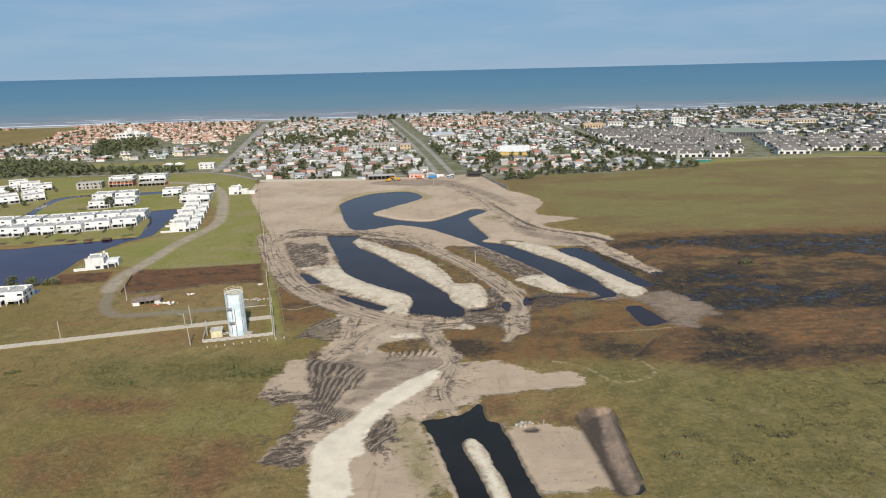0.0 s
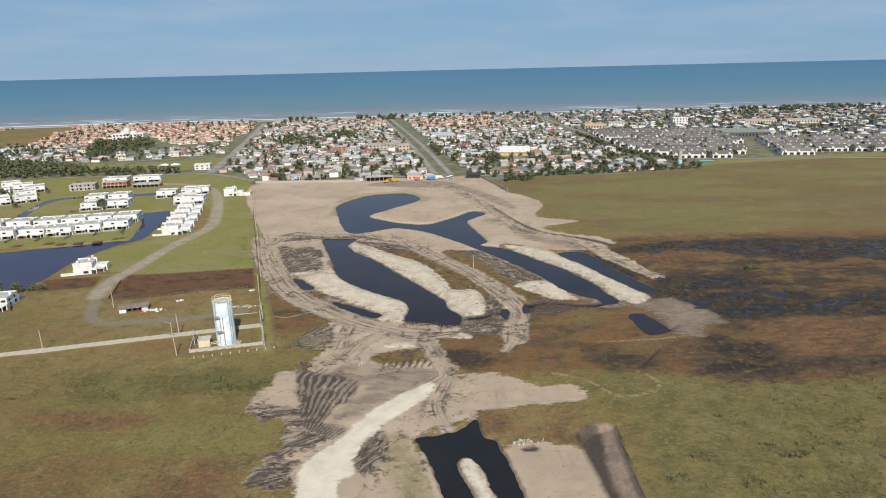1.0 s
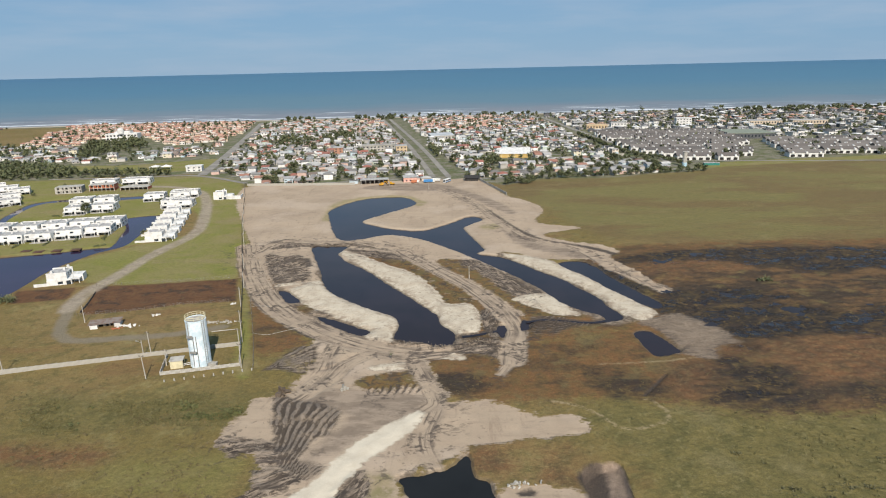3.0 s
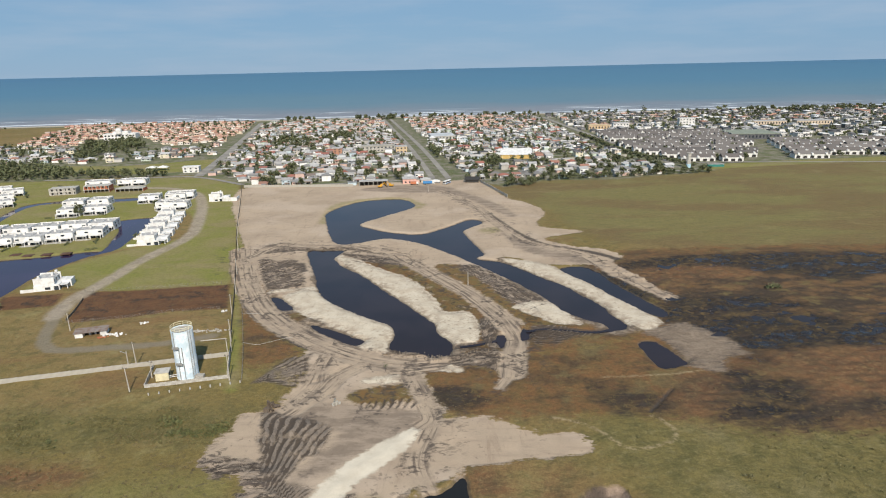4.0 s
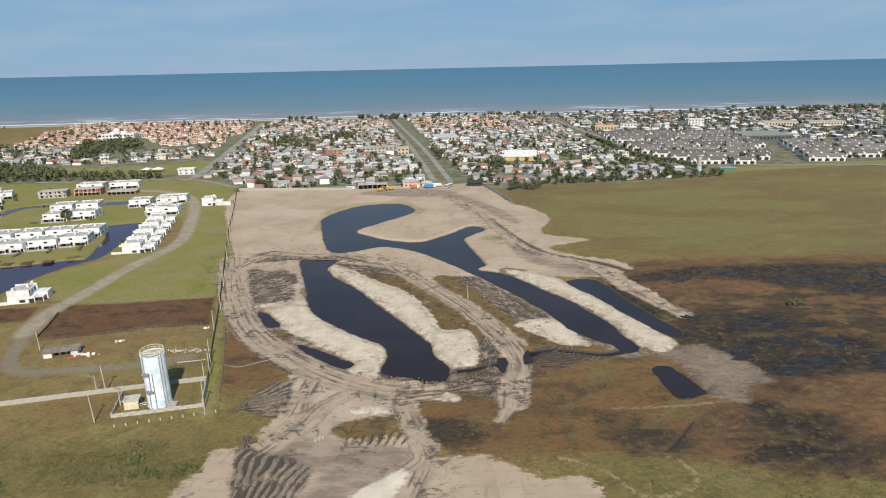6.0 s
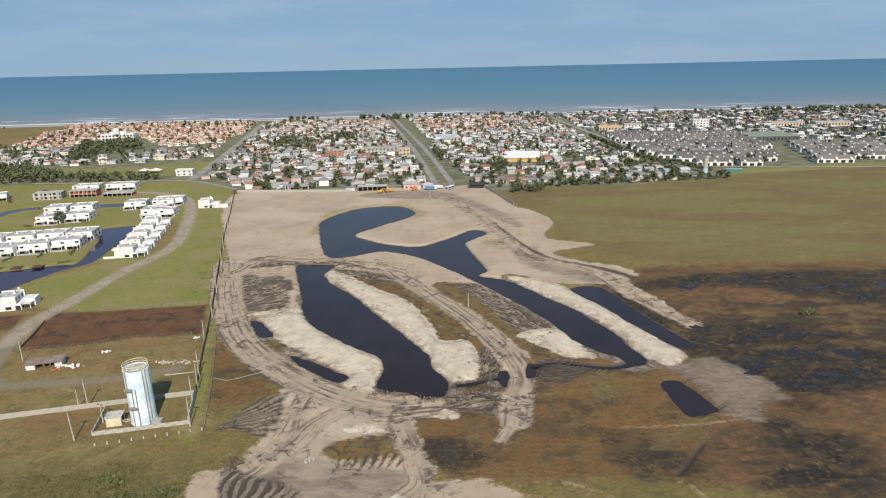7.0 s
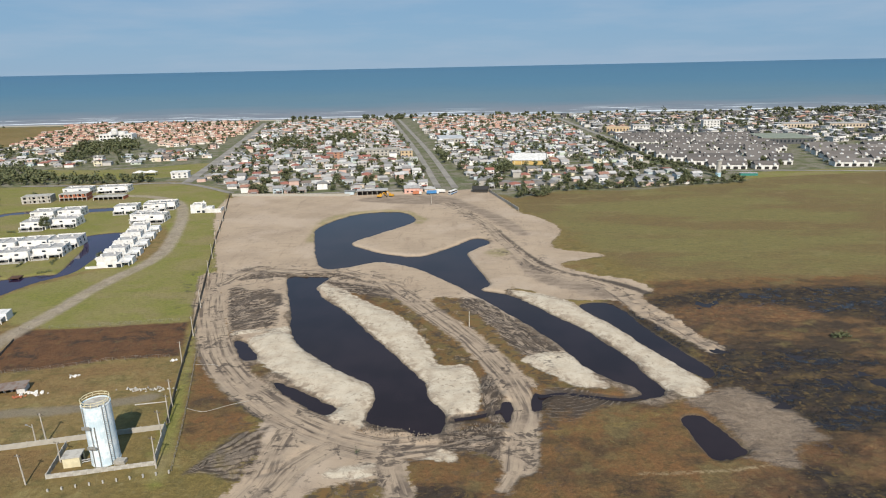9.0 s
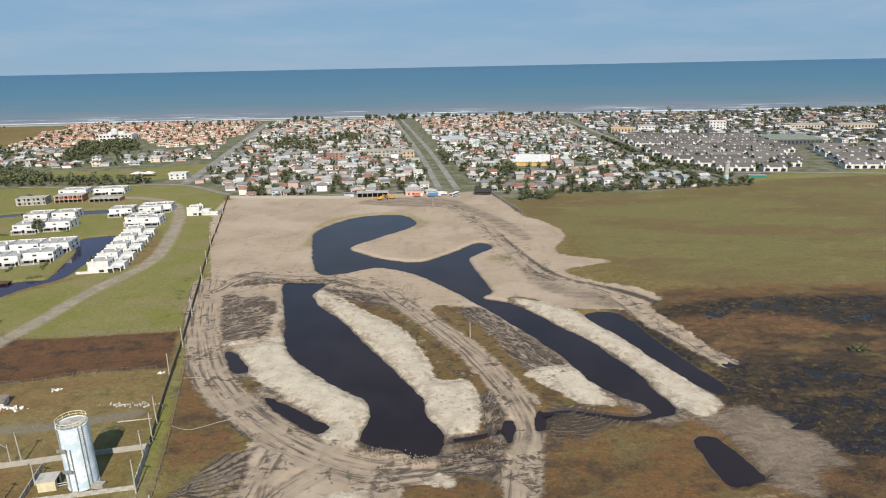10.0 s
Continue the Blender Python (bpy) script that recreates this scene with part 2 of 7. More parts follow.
    heath = k.mix(k.span(k.noise(0.30, 6.0, 0.7, None, 0.8), 0.50, 0.60, 0, 0.85), heath, (0.058, 0.046, 0.032))
    heath = k.mix(k.span(k.noise(0.24, 5.0, 0.7, k.stretch(1, 1, 1, 50)), 0.58, 0.66, 0, 0.7), heath, (0.27, 0.21, 0.145))
    c = k.mix(zone("heath", 0.8, 1.0), c, heath)
    shore = k.mix(k.span(k.noise(0.4, 6.0, 0.7, None, 0.7), 0.42, 0.58), (0.245, 0.192, 0.142), (0.120, 0.092, 0.068))
    c = k.mix(k.math("MULTIPLY", k.span(k.math("ADD", k.attr("shore"), k.math("MULTIPLY", edge, 0.8)), -5.5, -2.5), k.math("SUBTRACT", 1.0, zone("tan", 1.0, 0.8))), c, shore)
    dry = k.mix(k.span(n_mid, 0.36, 0.62), (0.275, 0.215, 0.135), (0.185, 0.158, 0.078))
    dry = k.mix(k.span(k.noise(0.6, 5.0, 0.7), 0.50, 0.62, 0, 0.8), dry, (0.30, 0.235, 0.165))
    c = k.mix(k.math("MULTIPLY", zone("straw", 1.4, 0.8), 0.92), c, dry)
    c = k.mix(zone("trench", 0.25, 0.05), c, k.mix(k.span(n_mid, 0.4, 0.65), (0.255, 0.192, 0.146), (0.180, 0.137, 0.105)))
    c = k.mix(k.math("MULTIPLY", zone("peat", 0.9, 0.30), k.span(n_small, 0.30, 0.55, 0.75, 0.97)), c, (0.058, 0.047, 0.040))
    # churned peat and mud
    blade = k.n("ShaderNodeCombineXYZ")
    k.put(blade.inputs[0], k.attr("across"))
    k.put(blade.inputs[1], k.math("MULTIPLY", k.attr("run"), 0.26))
    churn = k.noise(1.0, 7.0, 0.72, blade.outputs[0], 0.9)
    mud = k.mix(k.span(churn, 0.475, 0.545), (0.054, 0.042, 0.033), (0.245, 0.192, 0.145))
    mud = k.mix(k.span(k.noise(0.5, 5.0, 0.7, None, 1.0), 0.53, 0.66, 0, 0.6), mud, (0.270, 0.220, 0.172))
    mud = k.mix(k.span(k.noise(0.16, 5.0, 0.65, None, 0.6), 0.49, 0.58, 0, 0.65), mud, (0.080, 0.062, 0.048))
    mud = k.mix(k.span(churn, 0.56, 0.66, 0, 0.6), mud, (0.26, 0.205, 0.155))
    c = k.mix(zone("mud", 0.7, 1.1), c, mud)
    c = k.mix(zone("dig", 0.5, 0.4), c, (0.06, 0.05, 0.042))
    white = k.mix(k.span(n_mid, 0.35, 0.7), (0.490, 0.428, 0.335), (0.395, 0.332, 0.252))
    white = k.mix(k.span(k.noise(0.8, 4.0, 0.7, None, 0.8), 0.55, 0.66, 0, 0.6), white, (0.33, 0.26, 0.19))
    fringe = k.math("MULTIPLY", k.span(k.attr("white"), 4.5, 0.3), k.span(k.noise(0.4, 6.0, 0.7, None, 0.8), 0.44, 0.60))
    white = k.mix(k.math("MULTIPLY", fringe, 0.8), white, (0.225, 0.172, 0.125))
    pock = k.math("MULTIPLY", k.span(k.noise(1.5, 3.0, 0.6, k.stretch(0.7, 1.3, 1, -30)), 0.60, 0.66), k.span(k.noise(0.16, 3.0), 0.40, 0.58))
    white = k.mix(k.math("MULTIPLY", pock, 0.7), white, (0.21, 0.165, 0.12))
    haul = zone("haul", 0.8, 0.3)
    white = k.mix(haul, white, k.mix(k.span(n_mid, 0.35, 0.7), (0.540, 0.480, 0.382), (0.470, 0.410, 0.322)))
    c = k.mix(zone("white", 0.4, 0.6), c, white)
    # tracks: packed sand; wheel ruts darkened in the colour for their shadows and wet mud
    packed = k.mix(k.span(n_mid, 0.35, 0.7), (0.335, 0.262, 0.19), (0.25, 0.195, 0.145))
    lane = k.n("ShaderNodeCombineXYZ")
    k.put(lane.inputs[0], k.math("MULTIPLY", k.attr("lateral"), 1.0))
    k.put(lane.inputs[1], k.math("MULTIPLY", k.attr("along"), 0.045))
    rut = k.noise(1.0, 2.5, 0.55, lane.outputs[0])
    wet = k.math("MULTIPLY", k.span(rut, 0.49, 0.60), k.span(k.noise(0.09, 4.0), 0.38, 0.54))
    packed = k.mix(k.span(rut, 0.30, 0.46, 0.35, 0.0), packed, (0.40, 0.325, 0.24))
    packed = k.mix(k.math("MULTIPLY", wet, 0.82), packed, (0.095, 0.074, 0.060))
    c = k.mix(zone("track", 0.8, 0.8), c, packed)
    # strokes of a blade: pale crests, darker troughs, broken up along their run
    wave = k.math("SINE", k.math("MULTIPLY", k.math("ADD", k.attr("stroke"), k.math("MULTIPLY", n_small, 0.30)), 2 * math.pi))
    trough = k.span(k.math("ADD", wave, k.math("MULTIPLY", k.math("SUBTRACT", k.noise(0.22, 5.0, 0.65), 0.5), 6.5)), 0.75, 0.0)
    combed = k.mix(k.span(n_mid, 0.38, 0.62), (0.215, 0.175, 0.140), (0.125, 0.104, 0.086))
    combed = k.mix(k.math("MULTIPLY", trough, 0.92), combed, (0.050, 0.039, 0.031))
    c = k.mix(k.math("MULTIPLY", zone("comb_in", 1.0, 0.7), k.span(k.noise(0.15, 5.0, 0.65), 0.36, 0.50, 0.55, 0.97)), c, combed)
    dirt = k.mix(k.span(n_small, 0.35, 0.7), (0.215, 0.182, 0.135), (0.160, 0.136, 0.098))
    c = k.mix(k.math("MULTIPLY", zone("dirt", 0.9, 0.35), 0.85), c, dirt)
    # darker towards the bottom of the furrows and ditches
    c = k.mix(k.math("MULTIPLY", k.span(k.attr("furrow"), 0.1, 0.75), k.span(n_small, 0.3, 0.6, 0.35, 0.95)), c, (0.052, 0.043, 0.038))
    near_work = k.span(k.math("MAXIMUM", k.attr("track"), k.math("MAXIMUM", k.attr("mud"), k.attr("ridge"))), -11.0, 1.0)
    spill = k.math("MULTIPLY", k.span(k.noise(0.15, 4.0, 0.62, None, 1.2), 0.53, 0.60), k.span(k.noise(0.7, 3.0, 0.6, k.stretch(0.7, 1.3, 1, 20), 0.8), 0.42, 0.58))
    c = k.mix(k.math("MULTIPLY", k.math("MULTIPLY", spill, near_work), k.math("MULTIPLY", 0.85, k.math("SUBTRACT", 1.0, zone("haul", 2.0, 0.3)))), c, (0.062, 0.050, 0.043))
    crumbs = k.math("MULTIPLY", k.span(k.noise(0.8, 2.5, 0.6), 0.60, 0.68), k.span(k.math("MAXIMUM", k.attr("tan"), k.attr("white")), -3.0, 1.0))
    c = k.mix(k.math("MULTIPLY", k.math("MULTIPLY", crumbs, k.math("SUBTRACT", 1.0, haul)), k.span(k.noise(0.12, 3.0), 0.45, 0.6, 0.05, 0.6)), c, (0.150, 0.115, 0.085))
    # damp rim along the water
    rim = k.span(k.math("ADD", k.attr("lake"), k.math("MULTIPLY", edge, 0.12)), -0.75, -0.15, 0, 0.6)
    c = k.mix(rim, c, (0.10, 0.080, 0.058))
    gravel = k.mix(k.span(k.noise(0.18, 5.0, 0.65), 0.38, 0.64), (0.310, 0.258, 0.196), (0.245, 0.203, 0.152))
    c = k.mix(k.math("MULTIPLY", zone("gravel", 1.3, 0.45), k.span(n_mid, 0.3, 0.6, 0.72, 0.98)), c, gravel)
    bare = k.math("MAXIMUM", zone("tan", 1.0, 0.5), k.math("MAXIMUM", zone("track", 1.0, 0.5), zone("white", 1.0, 0.3)))
    grain = k.math("MULTIPLY", k.span(n_fine, 0.3, 0.7, 0.80, 1.18), k.span(n_small, 0.3, 0.7, 0.84, 1.12))
    soft_grain = k.span(n_fine, 0.3, 0.7, 0.94, 1.05)
    level = k.math("ADD", k.math("MULTIPLY", grain, k.math("SUBTRACT", 1.0, bare)), k.math("MULTIPLY", soft_grain, bare))
    g3 = k.n("ShaderNodeCombineColor")
    for i in range(3):
        k.put(g3.inputs[i], level)
    c = k.mix(1.0, c, g3.outputs[0], "MULTIPLY")
    k.colour(c)
    flood = k.math("MULTIPLY", flood, k.math("SUBTRACT", 1.0, k.math("MAXIMUM", bare, zone("spent", 1.0, 0.9))))
    k.rough(k.span(flood, 0.2, 1.0, 0.95, 0.18))
    k.put(k.b.inputs["Specular IOR Level"], k.span(flood, 0.2, 1.0, 0.15, 0.22))
    relief = k.math("ADD", n_small, k.math("MULTIPLY", n_fine, 0.35))
    k.bump(k.math("MULTIPLY", k.math("MULTIPLY", relief, k.span(bare, 0, 1, 1.0, 0.14)), k.math("SUBTRACT", 1.0, k.math("MULTIPLY", flood, 0.95))), 0.8, 0.6)
    return k.m


def water_material(name, colour, rough, ripple, size, gloss=0.5):
    k = Mat(name, rough, 0.0, 0.5)
    k.b.inputs["IOR"].default_value = 1.33
    k.b.inputs["Specular IOR Level"].default_value = gloss
    k.colour(k.mix(k.span(k.noise(size * 0.05, 3.0), 0.35, 0.65), colour, tuple(v * 1.35 for v in colour)))
    k.bump(k.noise(size, 3.0, 0.6), ripple, 0.05)
    return k.m


def sea_material():
    k = Mat("sea", 0.35, 0.0, 0.25)
    k.b.inputs["IOR"].default_value = 1.33
    sep = k.n("ShaderNodeSeparateXYZ")
    k.put(sep.inputs[0], k.co)
    off = k.math("ADD", sep.outputs["Y"], k.math("MULTIPLY", k.math("POWER", k.math("SUBTRACT", sep.outputs["X"], 350.0), 2.0), 0.00004))
    away = k.math("SUBTRACT", off, 1064.0)
    wav = k.math("ADD", away, k.math("MULTIPLY", k.math("SUBTRACT", k.noise(0.004, 3.0), 0.5), 420.0))
    c = k.mix(k.span(wav, 0, 420), (0.180, 0.174, 0.180), (0.085, 0.150, 0.182))
    c = k.mix(k.span(wav, 350, 1500), c, (0.045, 0.128, 0.192))
    c = k.mix(k.span(away, 1300, 3800), c, (0.028, 0.094, 0.175))
    band = k.noise(0.012, 4.0, 0.6, k.stretch(0.35, 2.2, 1, -1.5))
    c = k.mix(k.span(band, 0.5, 0.7, 0, 0.35), c, (0.035, 0.095, 0.13))
    surf = k.noise(0.02, 5.0, 0.6, k.stretch(0.35, 2.6, 1, -1.5))
    near = k.math("MULTIPLY", k.span(away, 4, 20), k.span(away, 90, 170, 1, 0))
    foam = k.math("MULTIPLY", k.span(surf, 0.57, 0.61), near)
    line = k.math("MULTIPLY", k.span(k.math("ADD", away, k.math("MULTIPLY", k.math("SUBTRACT", k.noise(0.01, 4.0), 0.5), 30.0)), 2, 8), k.span(k.math("ADD", away, k.math("MULTIPLY", k.math("SUBTRACT", k.noise(0.013, 4.0), 0.5), 40.0)), 14, 22, 1, 0))
    c = k.mix(k.math("MAXIMUM", foam, line), c, (0.72, 0.74, 0.74))
    k.colour(c)
    k.bump(k.noise(0.15, 4.0, 0.6, k.stretch(0.5, 1.6)), 0.25, 0.6)
    return k.m


MAT_GROUND = ground_material()
MAT_LAKE = water_material("lake_water", (0.0165, 0.0112, 0.0128), 0.05, 0.05, 1.2, 0.31)
MAT_PIT = water_material("pit_water", (0.0110, 0.0112, 0.0112), 0.05, 0.05, 1.2, 0.26)
MAT_CANAL = water_material("canal_water", (0.024, 0.015, 0.036), 0.06, 0.10, 0.6, 0.30)
MAT_MARSH = water_material("marsh_water", (0.018, 0.014, 0.015), 0.14, 0.12, 1.5, 0.20)
MAT_SEA = sea_material()
MAT_WHITE = worn("white_render", (0.64, 0.63, 0.605), (0.50, 0.49, 0.47), 0.4, 0.8, 0, 0.06, 0.1)
MAT_GLASS = worn("dark_window_glass", (0.020, 0.026, 0.034), (0.035, 0.042, 0.05), 0.6, 0.12, 0, 0.05, 0.0)
# near-black for doors and dark fittings, and for shade coloured into open bays
MAT_DARK = worn("dark_parts_and_shade", (0.020, 0.019, 0.018), (0.035, 0.032, 0.03), 1.0)
MAT_ROOFGREY = worn("grey_flat_roof", (0.40, 0.39, 0.375), (0.27, 0.26, 0.25), 0.7)
MAT_CONCRETE = worn("weathered_concrete", (0.42, 0.40, 0.36), (0.28, 0.265, 0.235), 0.6, 0.92, 0, 0.12, 0.3)
MAT_WALLCONC = worn("pale_concrete_panel", (0.345, 0.325, 0.282), (0.25, 0.234, 0.204), 0.12, 0.92, 0, 0.12, 0.3)
MAT_WOOD = worn("grey_weathered_wood", (0.17, 0.145, 0.115), (0.095, 0.08, 0.064), 1.5, 0.92, 0, 0.15, 0.4)
MAT_PALEWOOD = worn("pale_pole", (0.42, 0.39, 0.34), (0.30, 0.275, 0.24), 1.2, 0.9)
MAT_DECK = worn("brown_deck_wood", (0.105, 0.055, 0.034), (0.070, 0.038, 0.026), 1.2, 0.8)
MAT_BRICK = worn("red_brickwork", (0.36, 0.125, 0.065), (0.27, 0.09, 0.05), 0.8, 0.9, 0, 0.12)
MAT_SANDROAD = worn("sandy_street", (0.255, 0.235, 0.205), (0.19, 0.175, 0.155), 0.1, 0.95, 0, 0.1, 0.3, 10)
MAT_STEEL = worn("dull_steel", (0.42, 0.42, 0.41), (0.30, 0.30, 0.29), 2.0, 0.5, 0.6)
MAT_YELLOW = worn("yellow_machine_paint", (0.62, 0.33, 0.03), (0.45, 0.23, 0.03), 1.2, 0.5)
MAT_BLACK = worn("black_rubber", (0.025, 0.025, 0.025), (0.04, 0.038, 0.036), 2.0, 0.8)
MAT_BLUE = worn("blue_paint", (0.06, 0.22, 0.46), (0.05, 0.16, 0.34), 0.8, 0.5)
MAT_ORANGE = worn("orange_clay", (0.46, 0.17, 0.085), (0.36, 0.13, 0.07), 0.8)
MAT_PINK = worn("pink_render", (0.62, 0.36, 0.30), (0.52, 0.30, 0.25), 0.5)
MAT_CREAM = worn("cream_render", (0.60, 0.54, 0.36), (0.50, 0.45, 0.30), 0.6)
MAT_OCHRE = worn("ochre_render", (0.52, 0.36, 0.13), (0.44, 0.30, 0.11), 0.4)
MAT_PALEBEIGE = worn("pale_beige_render", (0.52, 0.43, 0.33), (0.44, 0.36, 0.28), 0.3)
MAT_OCHREPALE = worn("pale_ochre_render", (0.50, 0.38, 0.24), (0.43, 0.32, 0.20), 0.3)
MAT_BRICKPALE = worn("pale_brickwork", (0.38, 0.20, 0.13), (0.30, 0.16, 0.11), 0.5)
MAT_PALESHEET = worn("pale_sheet_roof", (0.46, 0.47, 0.48), (0.36, 0.37, 0.375), 0.15, 0.6)
MAT_DARKGREY = worn("dark_grey_cladding", (0.07, 0.075, 0.08), (0.10, 0.10, 0.105), 0.3)
MAT_GREENROOF = worn("grey_green_sheet_roof", (0.22, 0.24, 0.19), (0.17, 0.19, 0.15), 0.2)
MAT_TOWER = worn("blue_white_tank_paint", (0.66, 0.72, 0.75), (0.46, 0.56, 0.62), 0.35, 0.7, 0, 0.14, 0.2)
MAT_LEAF = painted("leaf_green", [(0.098, 0.110, 0.048), (0.072, 0.086, 0.040), (0.125, 0.130, 0.058), (0.088, 0.098, 0.052)], True, 0.8, 0.0, 0.1)
MAT_SCRUB = painted("scrub_leaf", [(0.112, 0.102, 0.038), (0.135, 0.118, 0.046), (0.092, 0.086, 0.032), (0.160, 0.138, 0.062)], True, 0.9, 0.0, 0.1)
MAT_SCRUBGREEN = painted("bush_leaf", [(0.092, 0.096, 0.034), (0.070, 0.078, 0.028), (0.115, 0.114, 0.042)], True, 0.9, 0.0, 0.1)
MAT_SCRUBDARK = painted("grey_green_leaf", [(0.100, 0.092, 0.044), (0.078, 0.074, 0.036), (0.125, 0.114, 0.058)], True, 0.9, 0.0, 0.1)
MAT_TUSSOCK = painted("tussock_straw", [(0.140, 0.104, 0.048), (0.120, 0.094, 0.043), (0.155, 0.118, 0.056), (0.105, 0.084, 0.038)], True, 0.9, 0.0, 0.1)
MAT_BARK = worn("bark", (0.12, 0.09, 0.065), (0.075, 0.058, 0.044), 2.0)


# ---- plan outlines ----
LAKE_A = [(-52.4, 303), (-64.8, 351.4), (-65.4, 363.7), (-58.2, 381.4), (-46.9, 393.1), (-27.6, 394.7), (-18.7, 379.5), (-21, 368.2), (-34, 350.1), (-44.1, 335.7), (-39.5, 326.9), (-25, 316.1), (-12.1, 313.4), (0.3, 325.6), (11.4, 339.9), (17.8, 332.5), (7.9, 318.1), (9.4, 303.3), (14.8, 279.3), (12, 272.2), (20.8, 267.3), (28.1, 257.4), (35.2, 246.3), (41.6, 236.4), (44.7, 229.2), (48.6, 220.9), (51, 209.2), (53.4, 201), (48.3, 197.9), (46.5, 202.8), (41.7, 207.2), (37, 213.5), (31, 229.3), (21.8, 246.5), (12.2, 262.5), (-2.2, 284.4), (-14.4, 298.6), (-29.4, 305.9), (-41.5, 298.6)]
LAKE_B = [(-60.9, 287), (-53.3, 288.7), (-45.2, 287.8), (-47.5, 276.8), (-43.1, 266.1), (-32, 251.7), (-22.6, 235.3), (-11.2, 216.8), (-5, 205.6), (-4.1, 199.3), (0.3, 191.3), (-0.6, 184.2), (-5.2, 182.6), (-8.9, 185.1), (-17, 188.6), (-16.6, 198.1), (-19, 205.6), (-26.1, 211.1), (-36.4, 221.7), (-44.9, 232.7), (-51.9, 256.5)]
POND_C = [(-61.9, 231.4), (-58.6, 230.3), (-52.3, 221.8), (-53, 219.3), (-56.6, 220.3)]
POND_D = [(-43.6, 207.1), (-36.7, 203.1), (-30.4, 198.2), (-25.5, 194.2), (-27.4, 191.4), (-34.1, 195.9), (-40.5, 202.4)]
POND_E = [(52.8, 188.5), (55.4, 190.2), (58.1, 189.6), (59.8, 185.1), (61, 180.1), (62.1, 176.6), (59.6, 174.6), (55.5, 173.6), (53.7, 175.6), (53, 182.3)]
POND_F = [(43, 256.7), (53.9, 257.9), (58.8, 241.1), (64.2, 224), (68.5, 212), (66, 207.5), (62, 212), (56.8, 224), (49.3, 242.1)]
PIT = [(-11.6, 123.9), (-5.6, 125.2), (-1.5, 126.9), (1.6, 130.6), (2.3, 126.1), (3.8, 123.3), (5.7, 122.5), (6.3, 118.2), (7.3, 114.2), (9.3, 105), (11.2, 94), (6.6, 94), (4.7, 101.9), (3.2, 107.3), (2.3, 112.1), (0.7, 115.2), (-1.6, 115.9), (-2.8, 114.2), (-2.1, 111.1), (-0.6, 105.4), (1.8, 94), (-2.6, 94), (-5.2, 103.5), (-7.8, 112.5), (-10.2, 120.6)]
CANAL_A = [(-297.8, 282), (-213.9, 278.2), (-193, 283.4), (-176, 288), (-161.5, 294.2), (-155.3, 295.7), (-160.1, 314.2), (-165.9, 332.3), (-176.4, 353), (-158.5, 360.1), (-153.7, 352), (-153.2, 325.8), (-149.7, 297.3), (-157.8, 283.6), (-162.9, 261.3), (-161.8, 231), (-172.5, 220.8), (-229.8, 214)]
CANAL_B = [(-242.3, 337.6), (-254.5, 380.6), (-256.4, 401.8), (-241.1, 411.2), (-215.9, 413.9), (-194.5, 417.1), (-190.9, 408.8), (-211, 403.7), (-236.8, 403.1), (-250.7, 393.9), (-245.8, 363.7), (-235.6, 336.9)]
TRENCH = [(23.5, 124), (25.4, 125.8), (28, 126.8), (31.7, 126.2), (31.4, 116.8), (30.9, 107.3), (30.2, 97.6), (25.6, 97.7), (24.6, 109.4), (23.4, 120.1)]
SAND_BACK = [(-137.1, 435.2), (-70.4, 445.8), (-4.8, 450.2), (22.7, 446.7), (34.8, 391.5), (44.7, 376.4), (52, 351.5), (43.8, 322.4), (63.2, 310.3), (43.6, 298.9), (53.6, 286), (66, 279.8), (70.5, 268.8), (64.7, 261.5), (70.3, 241.8), (73.7, 222.3), (65.2, 236.1), (56.7, 258.3), (37.5, 260.6), (20.1, 269.9), (22.9, 201.6), (-16.6, 255.9), (-20.6, 276.2), (-51.9, 256.5), (-47.1, 235.6), (-64.3, 235.9), (-91.6, 296)]
SAND_FRONT = [(-43, 155.8), (-48.1, 154.3), (-48.5, 149.4), (-50.7, 143.3), (-50.7, 135.4), (-42, 130.5), (-39.1, 123.1), (-41.7, 115.6), (-44.1, 109.2), (-34.1, 108), (-30.3, 94.9), (-15.6, 94.4), (-7.4, 102), (-11.2, 123.1), (1.3, 130.6), (3.5, 133.6), (16, 135.2), (28.1, 137.4), (26.7, 144), (18.8, 144.4), (7.8, 151.4), (-4.3, 152), (-8.9, 166.8), (-23.8, 167.6), (-37.8, 172.5), (-38.4, 160.9)]
SAND_PIT = [(-5.4, 94), (-9.9, 123), (5.2, 121.7), (6.6, 117.8), (10, 120.5), (22.6, 118.2), (24.1, 111.9), (25.4, 99.5), (21.9, 98), (9.2, 97.3), (4.6, 92.9)]
SAND_POND = [(58, 197.2), (69.4, 201.2), (75.1, 196.6), (78.9, 190.6), (79.6, 182.2), (80.3, 179.5), (74.2, 178), (70.9, 174.5), (70.4, 171.1), (67.6, 170.1), (63.5, 172.4), (60, 173.4), (62.5, 175.9), (61.4, 181.9), (60.1, 189.2), (56.5, 193.7)]
BANK_WEST = [(-57.9, 231.4), (-47.6, 237.5), (-36.4, 221.7), (-26.1, 211.1), (-19, 205.6), (-16.6, 200.6), (-17.5, 191.3), (-18.6, 183.6), (-23.6, 185.1), (-27.4, 191.4), (-25.5, 194.2), (-33.7, 201.9), (-48.8, 215.6)]
BANK_EAST = [(-47.5, 276.8), (-42.7, 277.8), (-22.9, 256), (-12.9, 245), (-4.3, 224.6), (-1.7, 214.7), (6.1, 213.7), (8.9, 202.9), (7.7, 191.3), (0.4, 190.7), (-4.1, 199.3), (-5, 205.6), (-14.8, 223.1), (-32, 251.7)]
